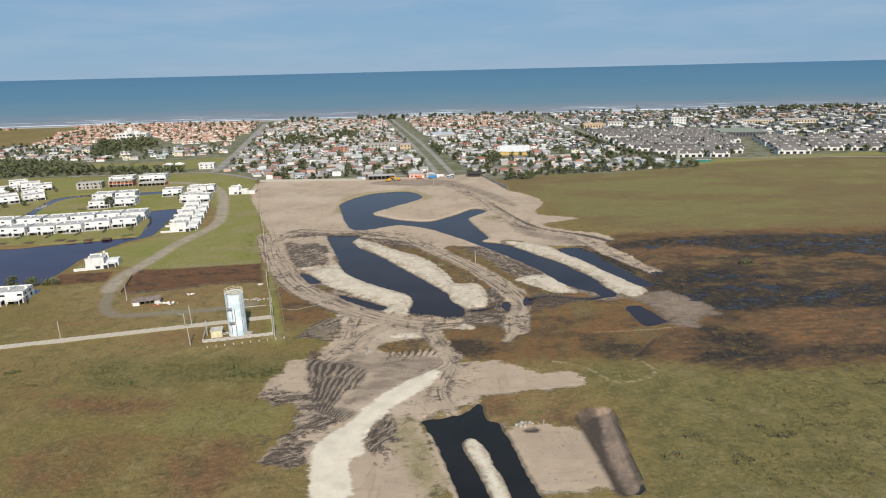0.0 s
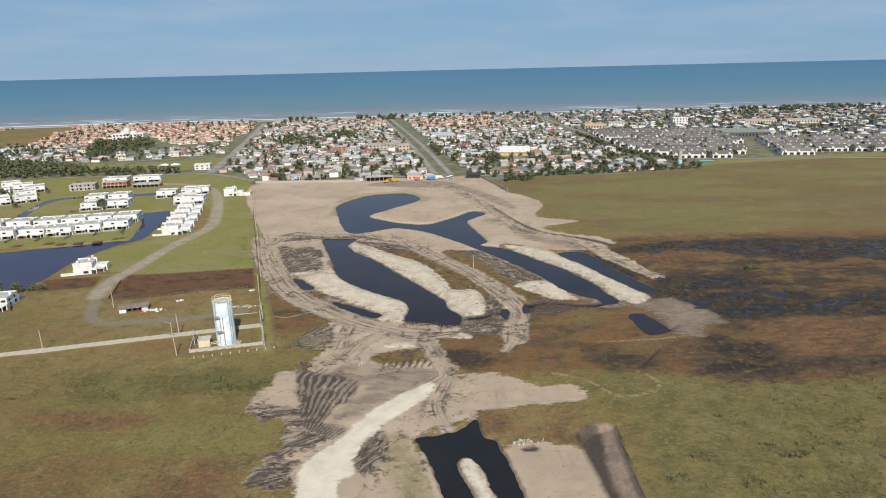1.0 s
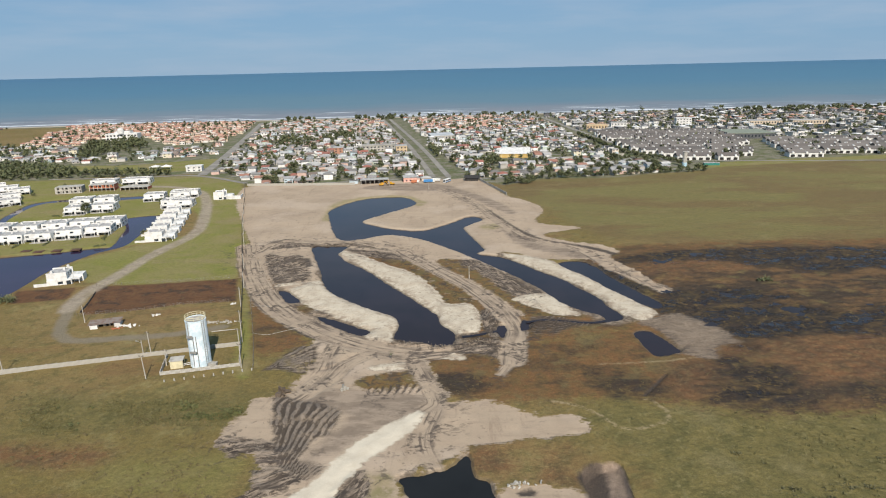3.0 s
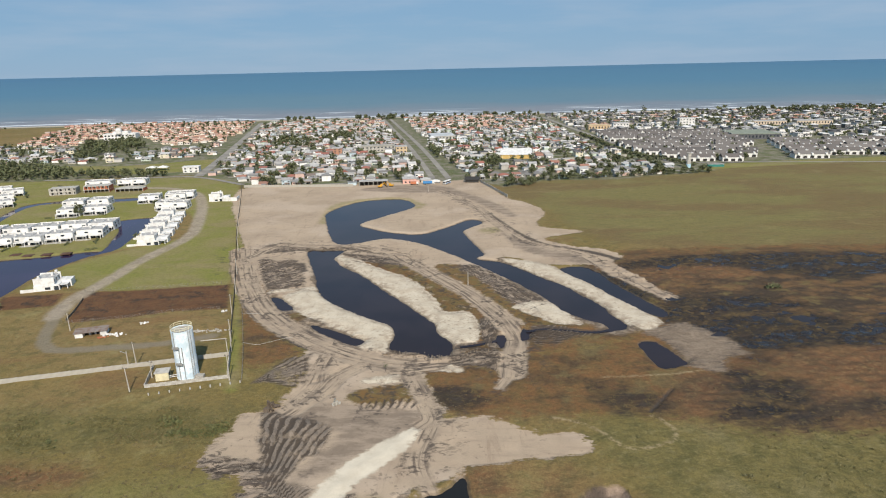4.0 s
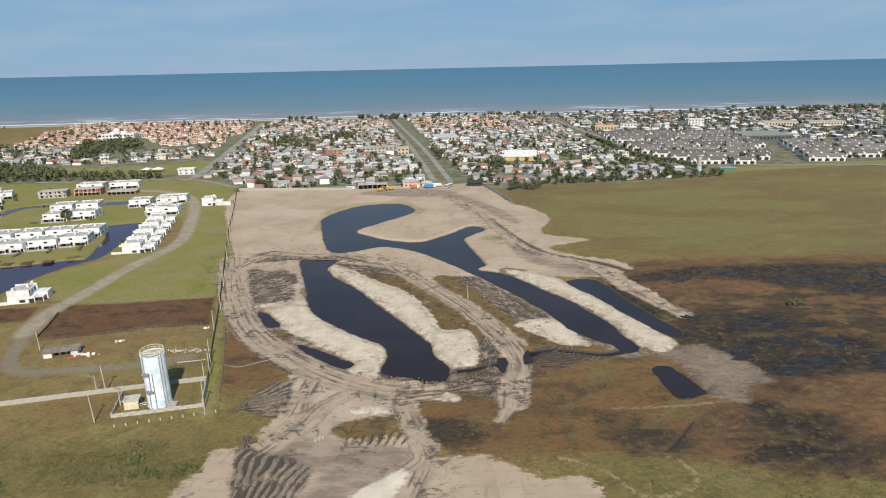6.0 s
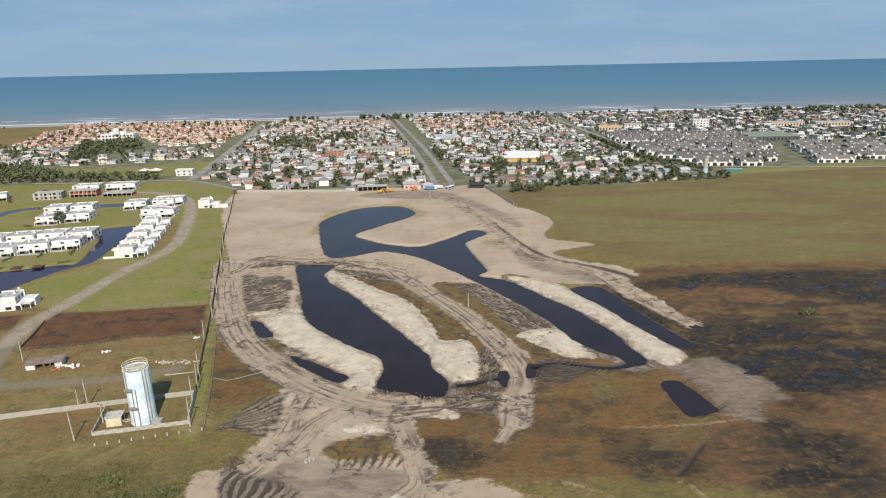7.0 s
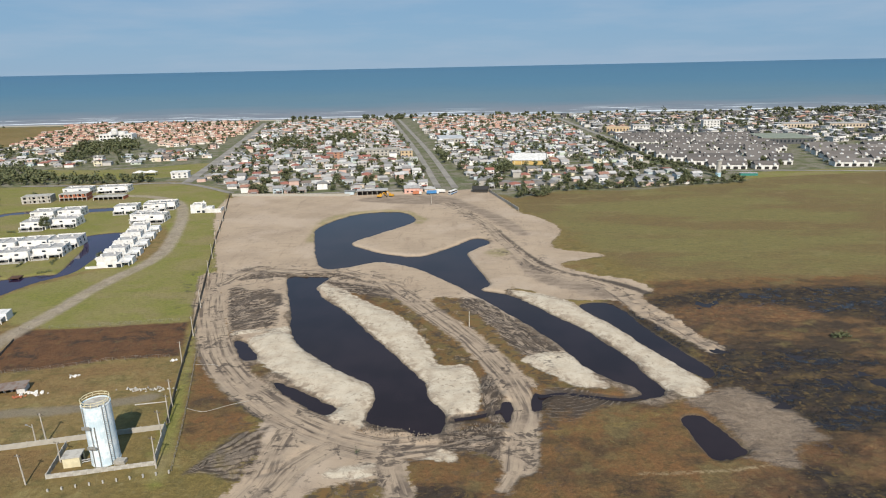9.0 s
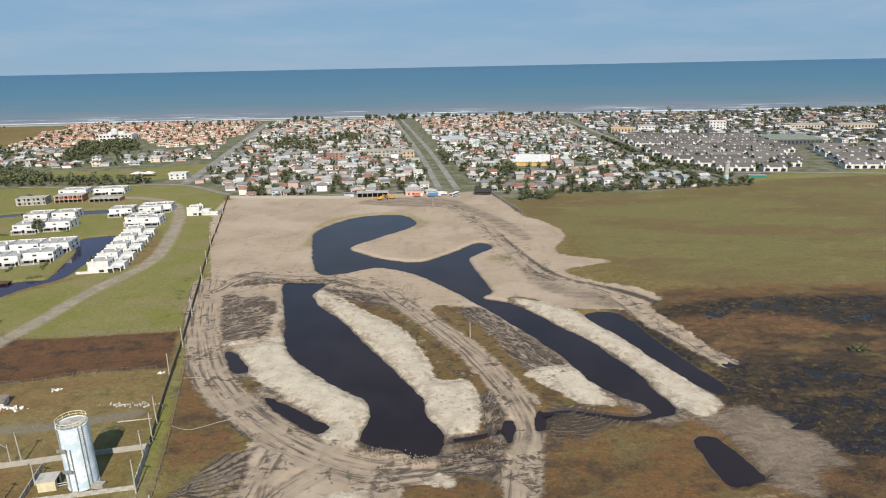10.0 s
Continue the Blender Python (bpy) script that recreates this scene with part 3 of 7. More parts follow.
BANK_TIP = [(20.2, 216.5), (25, 220.3), (32.7, 221.5), (36.9, 216.3), (39.1, 206.3), (40.4, 202.5), (36.9, 201.5), (31.7, 203.1), (27.1, 208.6), (22.8, 213.4)]
LONG_SPIT = [(22, 269.9), (37.7, 262), (49.3, 242.1), (56.8, 224), (63.2, 207.8), (63.6, 201), (58.4, 196.7), (53.8, 201.5), (48.6, 220.9), (41.6, 236.4), (28.1, 257.4)]
WHITE_ROAD = [(-30.9, 98.5), (-33.0, 110.1), (-32.9, 115.0), (-31.1, 117.7), (-26.7, 123.9), (-23.6, 129.8), (-20.3, 135.9), (-17.5, 139.0), (-12.4, 143.5), (-8.2, 147.5), (-7.2, 145.0), (-12.0, 137.4), (-17.1, 131.9), (-20.5, 126.8), (-22.8, 122.4), (-24.0, 118.2), (-24.8, 115.4), (-23.8, 111.6), (-26.6, 108.8), (-24.8, 98.3)]
WHITE_HEAP = [(-23.4, 169), (-18.8, 171.6), (-13.9, 172.7), (-12.3, 169.7), (-14.6, 167.6), (-20.6, 167.3)]
MUD_A = [(-78.2, 273.9), (-70.1, 272.6), (-62.7, 273.5), (-57.7, 260.2), (-52.8, 243.1), (-58.9, 238.3), (-64.8, 236.8)]
MUD_B = [(-50.4, 170), (-48.2, 174.4), (-46.4, 179.4), (-45.1, 182.4), (-42.3, 184), (-38.5, 185.4), (-38.5, 180.3), (-37.4, 174.7), (-39.1, 171.2), (-38.5, 167), (-40.9, 167), (-44.4, 169.2), (-48.4, 169.2)]
MUD_C = [(-50.6, 136.5), (-47.8, 138), (-42, 136.6), (-37, 135.4), (-33.4, 130), (-34.9, 127.7), (-40.2, 128.6), (-42.8, 131.6), (-47.3, 131.3)]
MUD_D = [(-16.7, 186.1), (-9.7, 187.1), (-4.6, 183.2), (2.3, 183.2), (10.5, 186.1), (15, 184.2), (13.3, 176.9), (2.4, 175.5), (-8.8, 178.6)]
MUD_E = [(20.6, 191.6), (22.2, 190.1), (27.6, 187.2), (31.8, 190), (36.8, 193.1), (45.9, 196.2), (47, 198), (40.8, 197.5), (33.6, 200.5), (25.3, 201.6), (23.5, 197.1)]
MUD_F = [(4.1, 258.7), (10.7, 262), (18.9, 247.7), (27, 229.9), (33.2, 220.1), (24, 217.7), (18.1, 226.5), (11.7, 242.7)]
MUD_G = [(8.7, 206.8), (14.3, 209.5), (15.6, 199.2), (15.3, 188.2), (9.4, 189.2)]
HEATH_A = [(-20.6, 259.7), (-9.9, 262.9), (1.5, 238.8), (12.1, 221.3), (6.1, 214.6), (-1.7, 215.3), (-8.9, 235.2)]
HEATH_B = [(-6.2, 262.9), (6.7, 261.1), (13.2, 244.6), (20.5, 224.4), (27.2, 208.8), (35.7, 201.1), (23.2, 204.1), (16.3, 218.1), (1.4, 244.8)]
MOOR = [(-4.1, 159), (7.5, 165.8), (19.5, 182.2), (48.2, 190), (70, 223.4), (70, 272), (84, 279), (132.2, 282), (225.7, 280), (441.7, 285), (224.9, 153.3), (108.2, 146), (82.2, 143.6), (55, 148.2), (33.6, 151.7), (18.2, 150.2), (3.3, 151.6)]
MARSH = [(48.7, 256.1), (66, 266), (97.1, 271), (145, 272), (187.8, 270), (359.5, 265), (224.9, 153.3), (108.2, 146), (82.6, 144.2), (66, 145), (54, 150), (52, 160), (62, 168), (81.8, 178.2), (68.1, 193.8), (69.9, 217)]
RED_FIELD = [(-131.4, 239.2), (-110.5, 241.2), (-81.2, 244.9), (-74, 221.2), (-91.4, 219.3), (-106.2, 214.2), (-122.2, 211.2)]
RED_STRIP = [(-159.4, 236.3), (-138.9, 238.3), (-135.4, 227), (-153.4, 222.5)]
LAWN = [(-192.6, 451.6), (-140.9, 444.4), (-81.6, 246.5), (-129.6, 242.7), (-143.6, 247.6), (-156.4, 241.1), (-156.9, 274), (-144.3, 292.6), (-125.9, 332.1)]
ESTATE_ROAD = [(-121, 196), (-129.1, 216.2), (-131.2, 225.5), (-131.8, 235.4), (-130.1, 253.6), (-129.4, 274.8), (-126.5, 294), (-124.1, 310.2), (-126.1, 328.6), (-138.2, 370), (-149.6, 400.6), (-163.3, 425.9), (-182.7, 441.3), (-206, 448.9), (-226.7, 449.4)]
TRACK_WEST = [(-90.6, 289.6), (-79.5, 257), (-65.1, 225.2), (-55.4, 209.9), (-44.5, 198.2), (-34.2, 189.2), (-25.5, 183.2), (-17.9, 179.5), (-10.9, 177.7), (-5.4, 178.2)]
TRACK_EAST = [(-20.6, 276.2), (-5.6, 251.3), (6.3, 231.4), (13.2, 215.1), (16.6, 204.2), (18.7, 192.4), (17.3, 184.2), (15.5, 171.9)]
TRACK_EAST_END = [(15.8, 189.6), (16.6, 178), (14.6, 170.5), (11.8, 164.5)]
TRACK_MID = [(-11.6, 176.2), (-7.5, 162.9), (-4.7, 151.8), (-6.1, 148.5)]
TRACK_PIT = [(-10.6, 170.1), (-5.7, 157.3), (-4.3, 152), (-7.4, 136.9), (-4.8, 126.3)]
TRACK_CROSS = [(-83.9, 280.5), (-76.2, 294.3), (-58.9, 293.9), (-41.6, 293.4), (-27.5, 283.2), (-18.6, 276.1)]
TRACK_ARM = [(-4, 413.8), (13.7, 374.5), (24.5, 329.7), (32.9, 299.2), (41.6, 286.3), (55, 274.5), (61.4, 250.2), (68.6, 232.4), (73.4, 223.2)]
TRENCH_DARK = [(23.6, 123.5), (26.1, 125.7), (28, 125), (27.1, 119.5), (26.3, 113.4), (26.2, 106.1), (26.8, 97.7), (25.4, 97.7), (24.6, 109.4), (23.4, 120.1)]
MUD_EDGE = [(-24.5, 118), (-20.3, 125.8), (-17.5, 123.3), (-18.1, 113.6), (-22.6, 111.8)]
PIT_SPIT = [(-2.4, 114.2), (0.9, 114.6), (2.6, 108.5), (4.4, 101.2), (6.2, 94), (2.2, 94), (-0.2, 105.5), (-1.9, 111.4)]
SAND_MID = [(-40.7, 187.7), (-32.7, 189.8), (-20.3, 182.7), (-9.4, 181.6), (-5, 177.2), (-6.9, 172.5), (-4.5, 160.9), (-1.4, 153.1), (-9.5, 151), (-24.5, 150.4), (-37.7, 154.9), (-40.6, 160.5), (-38.2, 173.1)]
HEATH_C = [(-21.7, 162.7), (-18, 165.9), (-9.4, 167.5), (-8.3, 162.5), (-15.5, 160.7)]
HEATH_D = [(-34.9, 167.9), (-30.1, 168.5), (-28.9, 163.2), (-33, 162.9)]
PALE_STREAK = [(-9.1, 176.6), (-3.9, 177.5), (3.2, 174.7), (1.3, 172.4), (-6.4, 174.2)]
FURROW_TOP = [(-22.8, 158.9), (-12.7, 161.4), (-7.9, 159.8), (-7.4, 155.7), (-16.4, 154.6), (-21.1, 155.9)]
MUD_TOP = [(-83.1, 289.4), (-76.2, 301), (-63.6, 295.3), (-42.1, 296), (-32.7, 290.6), (-21.4, 283.1), (-14.7, 276.1), (-20.3, 273.4), (-31.2, 281), (-48.8, 287.3), (-67.2, 286), (-76.7, 283.2)]
MUD_H = [(-47.8, 282.5), (-35, 279.3), (-20, 270.8), (-17.3, 263.1), (-27, 265.7), (-37.6, 272.2)]
MUD_I = [(8.7, 186.1), (14.4, 184.2), (13.2, 175.2), (9.8, 173.2), (7.9, 178.6)]
MUD_J = [(-40.3, 171.6), (-36.9, 173.1), (-28.9, 171.8), (-30.2, 169.2), (-35.1, 166.5)]
DITCH_EAST = [(22.6, 198.2), (28.4, 199.8), (34.7, 198.4), (42.1, 196.9), (46.8, 198)]
DITCH_WEST = [(2.6, 188.5), (8.3, 190.1), (13.2, 192.2)]
SITE_CORE = [(-92, 292), (-80, 255), (-64, 222), (-43, 196), (-20, 178), (5, 176), (18, 180), (50, 190), (55, 200), (45, 232), (20, 268), (-15, 296), (-60, 295)]
MOOR_WEST = [(-75, 232), (-66, 205), (-57, 180), (-42, 184), (-50, 200), (-66, 222), (-80, 250), (-97, 290), (-91, 290)]
MOOR_MID = [(-9, 176), (8, 178), (16, 170), (9, 158), (-2, 155), (-5, 163)]
ESTATE_LAWN = [(-340, 330), (-310, 285), (-215, 283), (-150, 292), (-140, 330), (-160, 420), (-190, 440), (-150, 442), (-143, 455), (-185, 488), (-300, 484), (-400, 470), (-400, 380)]
FURROWS_WEST = [(-43.7, 154.3), (-37.5, 153.3), (-27.2, 148.4), (-27.4, 141.4), (-31, 135.6), (-32.3, 129.2), (-27.2, 127.3), (-29.1, 123.5), (-34.6, 126), (-38.1, 133.9), (-40.7, 142)]
HEATH_E = [(-22, 122.5), (-17, 125), (-13, 124), (-11.6, 118.5), (-9, 110), (-6, 99), (-10, 98), (-14, 104), (-17, 112)]
HEATH_F = [(-25.7, 160.9), (-20.4, 165.9), (-8.9, 164.8), (-5.7, 159.8), (-19.8, 157.0)]

BOG_A = [(68.5, 259.6), (97.6, 268), (120.6, 270), (145.3, 266), (171.2, 268), (187, 267), (204.9, 266), (184.1, 236), (167.5, 235), (156, 240.8), (138.8, 238.3), (117.6, 242), (91.7, 250.1), (68.8, 252)]
BOG_B = [(70.4, 221), (82.9, 228), (93.5, 222), (107.6, 213), (121, 203), (146.1, 207), (172, 208), (149, 184.6), (132.8, 184.7), (112.6, 186), (101.1, 187.7), (89.1, 180.5), (78.7, 176.6), (77.9, 188.2), (71.9, 196.1), (64.4, 201.9)]
BOG_C = [(69.1, 171), (77.5, 168), (84.4, 165), (81.1, 152), (87, 148.3), (85.6, 144.6), (72.3, 146.5), (61.8, 148.9), (62.1, 157.2)]
BOG_D = [(94.8, 156), (107, 158.6), (118.3, 157), (130, 156), (128, 147), (105.1, 146.1), (94, 146.7)]
BOG_E = [(-5.6, 164.7), (3.2, 163.4), (3.9, 156.7), (-2.1, 154.5), (-5.4, 155.4)]
BOG_F = [(31.3, 163.5), (44, 163.5), (50.7, 159.5), (45.3, 152.3), (35.5, 154.8)]
BOG_G = [(51, 247.6), (60.4, 250.2), (67.3, 226.9), (74.3, 220.6), (80.3, 213.8), (87.8, 203.4), (97.7, 197.3), (86.1, 179.2), (81, 180.9), (81.7, 187.6), (79, 194.4), (72, 199.6), (65.6, 203.6), (63.3, 215.8)]
LOOP_TRAIL = [(22.3, 150.5), (28.2, 148.1), (32.5, 143.1), (35.9, 138.6), (42.8, 139.4), (47.2, 143.2), (46.4, 147.7), (44.1, 150.5)]
MOOR_TRAIL = [(38.2, 168.9), (49.2, 169.2), (61.6, 170.6), (67.4, 173.6)]
DITCH_SHORT = [(53.1, 162.3), (49.5, 158.1), (44.7, 152.4)]
BERM = [(-64.5, 236.4), (-56.2, 238.7), (-47.2, 241.1), (-46.4, 239.1), (-55.5, 236.5), (-63.5, 234.4)]
PEAT_A = [(-71.8, 255.2), (-62.8, 252.2), (-60.2, 242.6), (-66.3, 241.4)]
PEAT_B = [(-61.1, 267.5), (-58.5, 269.1), (-55.5, 259.4), (-57.9, 258)]
SPOIL_LINE = [(15.7, 371.2), (24.8, 337.3), (32.3, 309.7), (41.1, 290.1), (52.5, 281.3), (61.4, 274.5), (67.4, 266.4)]
FIELD = [(35, 395), (46, 376), (54, 350), (66, 300), (88, 284), (132, 280), (226, 274), (700, 290), (1100, 560), (533, 531), (356, 506), (224, 487), (184, 464), (142, 452), (66, 443), (38, 420)]
SCRUB = [(33, 149), (55, 147), (82, 143), (108, 145), (225, 152), (420, 160), (300, 20), (60, 20), (33, 90), (35, 126), (29, 138)]
SCRUB_WEST = [(-105.2, 156), (-98.5, 159), (-84.8, 156), (-77.5, 156.5), (-68.2, 158.6), (-50.8, 155.5), (-45.6, 149.3), (-49.9, 143.2), (-57.5, 142.8), (-73.2, 143.4), (-83.5, 141.1), (-95.3, 141.5)]
YARDS = [(-1300, 470), (-350, 483), (-298, 491), (-221, 495), (-187, 494), (-137, 446), (-94, 436), (-38, 436), (-3, 438), (14, 446), (32, 432), (40, 424), (66, 443), (107, 442), (142, 452), (184, 464), (224, 492), (356, 512), (533, 540), (1400, 640), (1400, 1010), (600, 1010), (0, 1010), (-600, 985), (-1300, 930)]
VERGE = [(184, 471), (224, 482), (356, 501), (533, 526), (800, 560), (800, 580), (533, 546), (356, 519), (236, 503), (196, 492)]
LANE = [(-58, 169.5), (-54, 168.5), (-62, 197), (-70, 222), (-79, 247), (-83, 258), (-80, 246), (-67, 203)]
MUD_L = [(-43.8, 109), (-42.6, 113.8), (-40.9, 116.1), (-35.6, 115.9), (-35.2, 111.6), (-35.5, 107.5), (-40.8, 106.8)]
POOL_W = [(13.1, 195.7), (15, 196.6), (15.8, 194), (15.2, 189.4), (13.9, 187.7), (13.1, 190.6)]
POOL_E = [(20.8, 197.1), (22.1, 200.8), (23.5, 199), (23, 195.6), (21.7, 192.6), (20.7, 193.3)]
RUST_A = [(-103.2, 134.8), (-96.7, 137.6), (-85.3, 136.5), (-72.4, 134.9), (-73.4, 131), (-84.1, 129.1), (-95.1, 130.2)]
RUST_B = [(-96, 113), (-83.6, 117.8), (-73, 115.5), (-70.6, 108), (-79.1, 102), (-90, 104)]
RUST_C = [(-63, 112), (-58, 117.5), (-49.6, 116.5), (-45.4, 108), (-50.2, 98.3), (-60.2, 100.1)]
RUST_D = [(16.2, 126.6), (20.1, 131.8), (24.7, 132.1), (25.9, 128.6), (23.8, 121.8), (21.6, 118.6), (18.4, 119.4), (15.9, 122.1)]
RUST_E = [(2.2, 134.1), (6.5, 133.9), (9.4, 130.5), (10.7, 125), (5.6, 123.4), (3.4, 124.4), (2.1, 128.4)]
RUST_F = [(54.6, 167.7), (71.2, 176.5), (87, 178.5), (128.8, 181), (113.1, 157), (95.8, 157.1), (85, 155), (86, 165), (71.2, 172.5), (60.6, 157.3), (52.3, 151)]
RUST_G = [(67.9, 250.2), (91.3, 256.6), (113.8, 249.1), (106.5, 238.8), (88.9, 239.1), (72, 237.4)]
OLIVE_A = [(82.4, 236.3), (96.3, 239), (114.5, 237), (140, 233), (131, 217), (114.4, 218), (105.6, 225.8), (95.4, 229.5), (85.5, 231.5)]
OLIVE_B = [(190, 402), (219.3, 417), (270, 420), (258, 385), (202.1, 384)]
OLIVE_C = [(-66, 131), (-50, 133), (-43, 128), (-46, 118), (-60, 119), (-72, 124)]
OLIVE_D = [(14.8, 315.4), (22.1, 321.8), (26.2, 316), (19.1, 308.9)]
OLIVE_E = [(-65.8, 338.4), (-67.5, 369.1), (-62.4, 386.7), (-43.1, 398.5), (-24.2, 396), (-16, 383), (-11.3, 375.3), (-17, 366), (-23.4, 383.2), (-41.7, 390), (-57.3, 378), (-62.2, 360.1), (-61.3, 336.4)]
PACKED = [(-43.1, 155.5), (-28.2, 158), (-9.8, 156), (-3.8, 152), (-5.4, 140.4), (-12.4, 140.7), (-19, 138), (-24, 133.3), (-29.9, 128.6), (-32.1, 129.9), (-26.3, 141.3), (-27.1, 147.8)]
SWEPT_A = [(-53.3, 425.2), (-34.4, 435.1), (-3.8, 429.7), (9.2, 407.8), (28.2, 369.7), (33.9, 343.3), (27.3, 358.8), (14.8, 388.6), (-0.2, 409.8), (-32.5, 416.2)]
SWEPT_B = [(27.3, 313.4), (31.5, 298.6), (37, 284.1), (44.6, 276), (52, 274), (55.8, 264.9), (50.5, 264), (40.8, 274), (33.9, 281), (29.1, 296.6)]
DIG_MARK = [(10.5, 118), (12.5, 119.3), (14.4, 118.8), (13.3, 117.3)]
WEST_GREEN = [(-330, 531), (-332, 561), (-270.2, 556), (-205.3, 586), (-196, 549), (-200, 522), (-231.4, 510), (-271, 513)]
MUD_K = [(-40.3, 126.3), (-34.7, 126.5), (-30.5, 124), (-33.4, 119.8), (-37.6, 116.9), (-41.4, 115.7), (-42.6, 117.1), (-40.1, 120.1)]
WEST_PADDOCK = [(-700, 690), (-483, 721), (-501, 784), (-530, 881), (-522, 923), (-575, 965), (-1300, 950), (-1300, 660)]
YARD_SHED = [(-122, 196), (-104, 207), (-80, 206), (-74, 198), (-92, 192), (-106, 190)]
YARD_PATH = [(-131.9, 226.8), (-127.4, 213.2), (-121.9, 199.4), (-117.2, 193.2), (-111.6, 190.5), (-95, 192.3), (-84.6, 194), (-78, 196.6), (-71.1, 198.7)]
TRACK_FAN = [(-22, 180), (-29, 172), (-32, 164), (-37, 156)]
TRACK_LEFT = [(-33, 190), (-34.5, 178), (-34.5, 168), (-38, 158)]
PIT_TRACK = [(-8, 120), (-5, 108), (-1, 96), (2, 86)]


# churned ground: outline, direction of the ridges in degrees, their pitch
CHURNED = [(MUD_A, 35, 1.6), (MUD_D, 8, 1.0), (MUD_F, -56, 1.2), (MUD_G, 78, 1.1), (MUD_H, -25, 1.3), (MUD_I, 70, 0.9), (MUD_J, 20, 0.9), (MUD_TOP, -8, 1.0), (MUD_K, 25, 1.0), (MUD_C, 8, 0.9), (MUD_L, 15, 0.8), (MUD_EDGE, 60, 1.2)]
# combed ground: outline, the point from which the blade's strokes fan out, strokes in a radian, and strokes in a metre of the way out
COMBED = [(FURROWS_WEST, (-37.6, 112), 19.0, 0.0), (MUD_B, (-53.5, 169.2), 8.0, 0.0), (MUD_E, (27.3, 207), 0.4, 0.80)]


def coast(x):
    return 1064 - 0.00004 * (x - 350) ** 2


def smooth_outline(points, steps=6, closed=True):
    """A rounded outline (Catmull-Rom) through a few corner points."""
    p = np.array(points, float)
    n = len(p)
    out = []
    for i in range(n if closed else n - 1):
        a, b, c, d = (p[j % n] for j in (i - 1, i, i + 1, i + 2)) if closed else (p[max(i - 1, 0)], p[i], p[i + 1], p[min(i + 2, n - 1)])
        for s in range(steps):
            t = s / steps
            out.append(0.5 * (2 * b + (c - a) * t + (2 * a - 5 * b + 4 * c - d) * t * t + (3 * b - a - 3 * c + d) * t**3))
    if not closed:
        out.append(p[-1])
    return np.array(out)


def segment_distance(x, y, a, b):
    d = b - a
    t = np.clip(((x - a[0]) * d[0] + (y - a[1]) * d[1]) / max(d @ d, 1e-9), 0, 1)
    return np.hypot(x - a[0] - t * d[0], y - a[1] - t * d[1])


FAR_OFF = 14.0


def inside_by(x, y, outline):
    """Metres inside (+) or outside (-) an outline, to FAR_OFF at most."""
    lo, hi = outline.min(0) - FAR_OFF, outline.max(0) + FAR_OFF
    out = np.full(x.shape, -FAR_OFF)
    near = np.nonzero((x > lo[0]) & (x < hi[0]) & (y > lo[1]) & (y < hi[1]))[0]
    px, py = x[near], y[near]
    d, ins = np.full(px.shape, 1e9), np.zeros(px.shape, bool)
    for a, b in zip(outline, np.roll(outline, -1, 0)):
        d = np.minimum(d, segment_distance(px, py, a, b))
        if a[1] != b[1]:
            ins ^= ((a[1] > py) != (b[1] > py)) & (px < (b[0] - a[0]) * (py - a[1]) / (b[1] - a[1]) + a[0])
    out[near] = np.clip(np.where(ins, d, -d), -FAR_OFF, FAR_OFF)
    return out


def lane_place(x, y, line):
    """The distance from a line, the side offset and the length run along it."""
    d, side, along, run = np.full(x.shape, FAR_OFF), np.zeros(x.shape), np.zeros(x.shape), 0.0
    lo, hi = line.min(0) - FAR_OFF, line.max(0) + FAR_OFF
    near = np.nonzero((x > lo[0]) & (x < hi[0]) & (y > lo[1]) & (y < hi[1]))[0]
    px, py = x[near], y[near]
    best, bs, ba = np.full(px.shape, FAR_OFF), np.zeros(px.shape), np.zeros(px.shape)
    for a, b in zip(line[:-1], line[1:]):
        e = b - a
        n = max(np.hypot(*e), 1e-6)
        s = segment_distance(px, py, a, b)
        t = np.clip(((px - a[0]) * e[0] + (py - a[1]) * e[1]) / n, 0, n)
        off = (e[0] * (py - a[1]) - e[1] * (px - a[0])) / n
        take = s < best
        best, bs, ba = np.where(take, s, best), np.where(take, off, bs), np.where(take, run + t, ba)
        run += n
    d[near], side[near], along[near] = best, bs, ba
    return d, side, along


def line_distance(x, y, line):
    lo, hi = line.min(0) - FAR_OFF, line.max(0) + FAR_OFF
    out = np.full(x.shape, FAR_OFF)
    near = np.nonzero((x > lo[0]) & (x < hi[0]) & (y > lo[1]) & (y < hi[1]))[0]
    d = np.full(near.shape, FAR_OFF)
    for a, b in zip(line[:-1], line[1:]):
        d = np.minimum(d, segment_distance(x[near], y[near], a, b))
    out[near] = d
    return out


def ripples(x, y, size, seed):
    """Smooth value noise, 0 to 1, with lumps of that size."""
    u, v = x / size + 1000.3, y / size + 1000.7
    i, j = np.floor(u), np.floor(v)
    f, g = u - i, v - j
    f, g = f * f * (3 - 2 * f), g * g * (3 - 2 * g)

    def dice(a, b):
        s = np.sin(a * 127.1 + b * 311.7 + seed * 74.7) * 43758.5453
        return s - np.floor(s)

    return (dice(i, j) * (1 - f) + dice(i + 1, j) * f) * (1 - g) + (dice(i, j + 1) * (1 - f) + dice(i + 1, j + 1) * f) * g


def ease(v, lo, hi):
    t = np.clip((v - lo) / (hi - lo), 0, 1)
    return t * t * (3 - 2 * t)


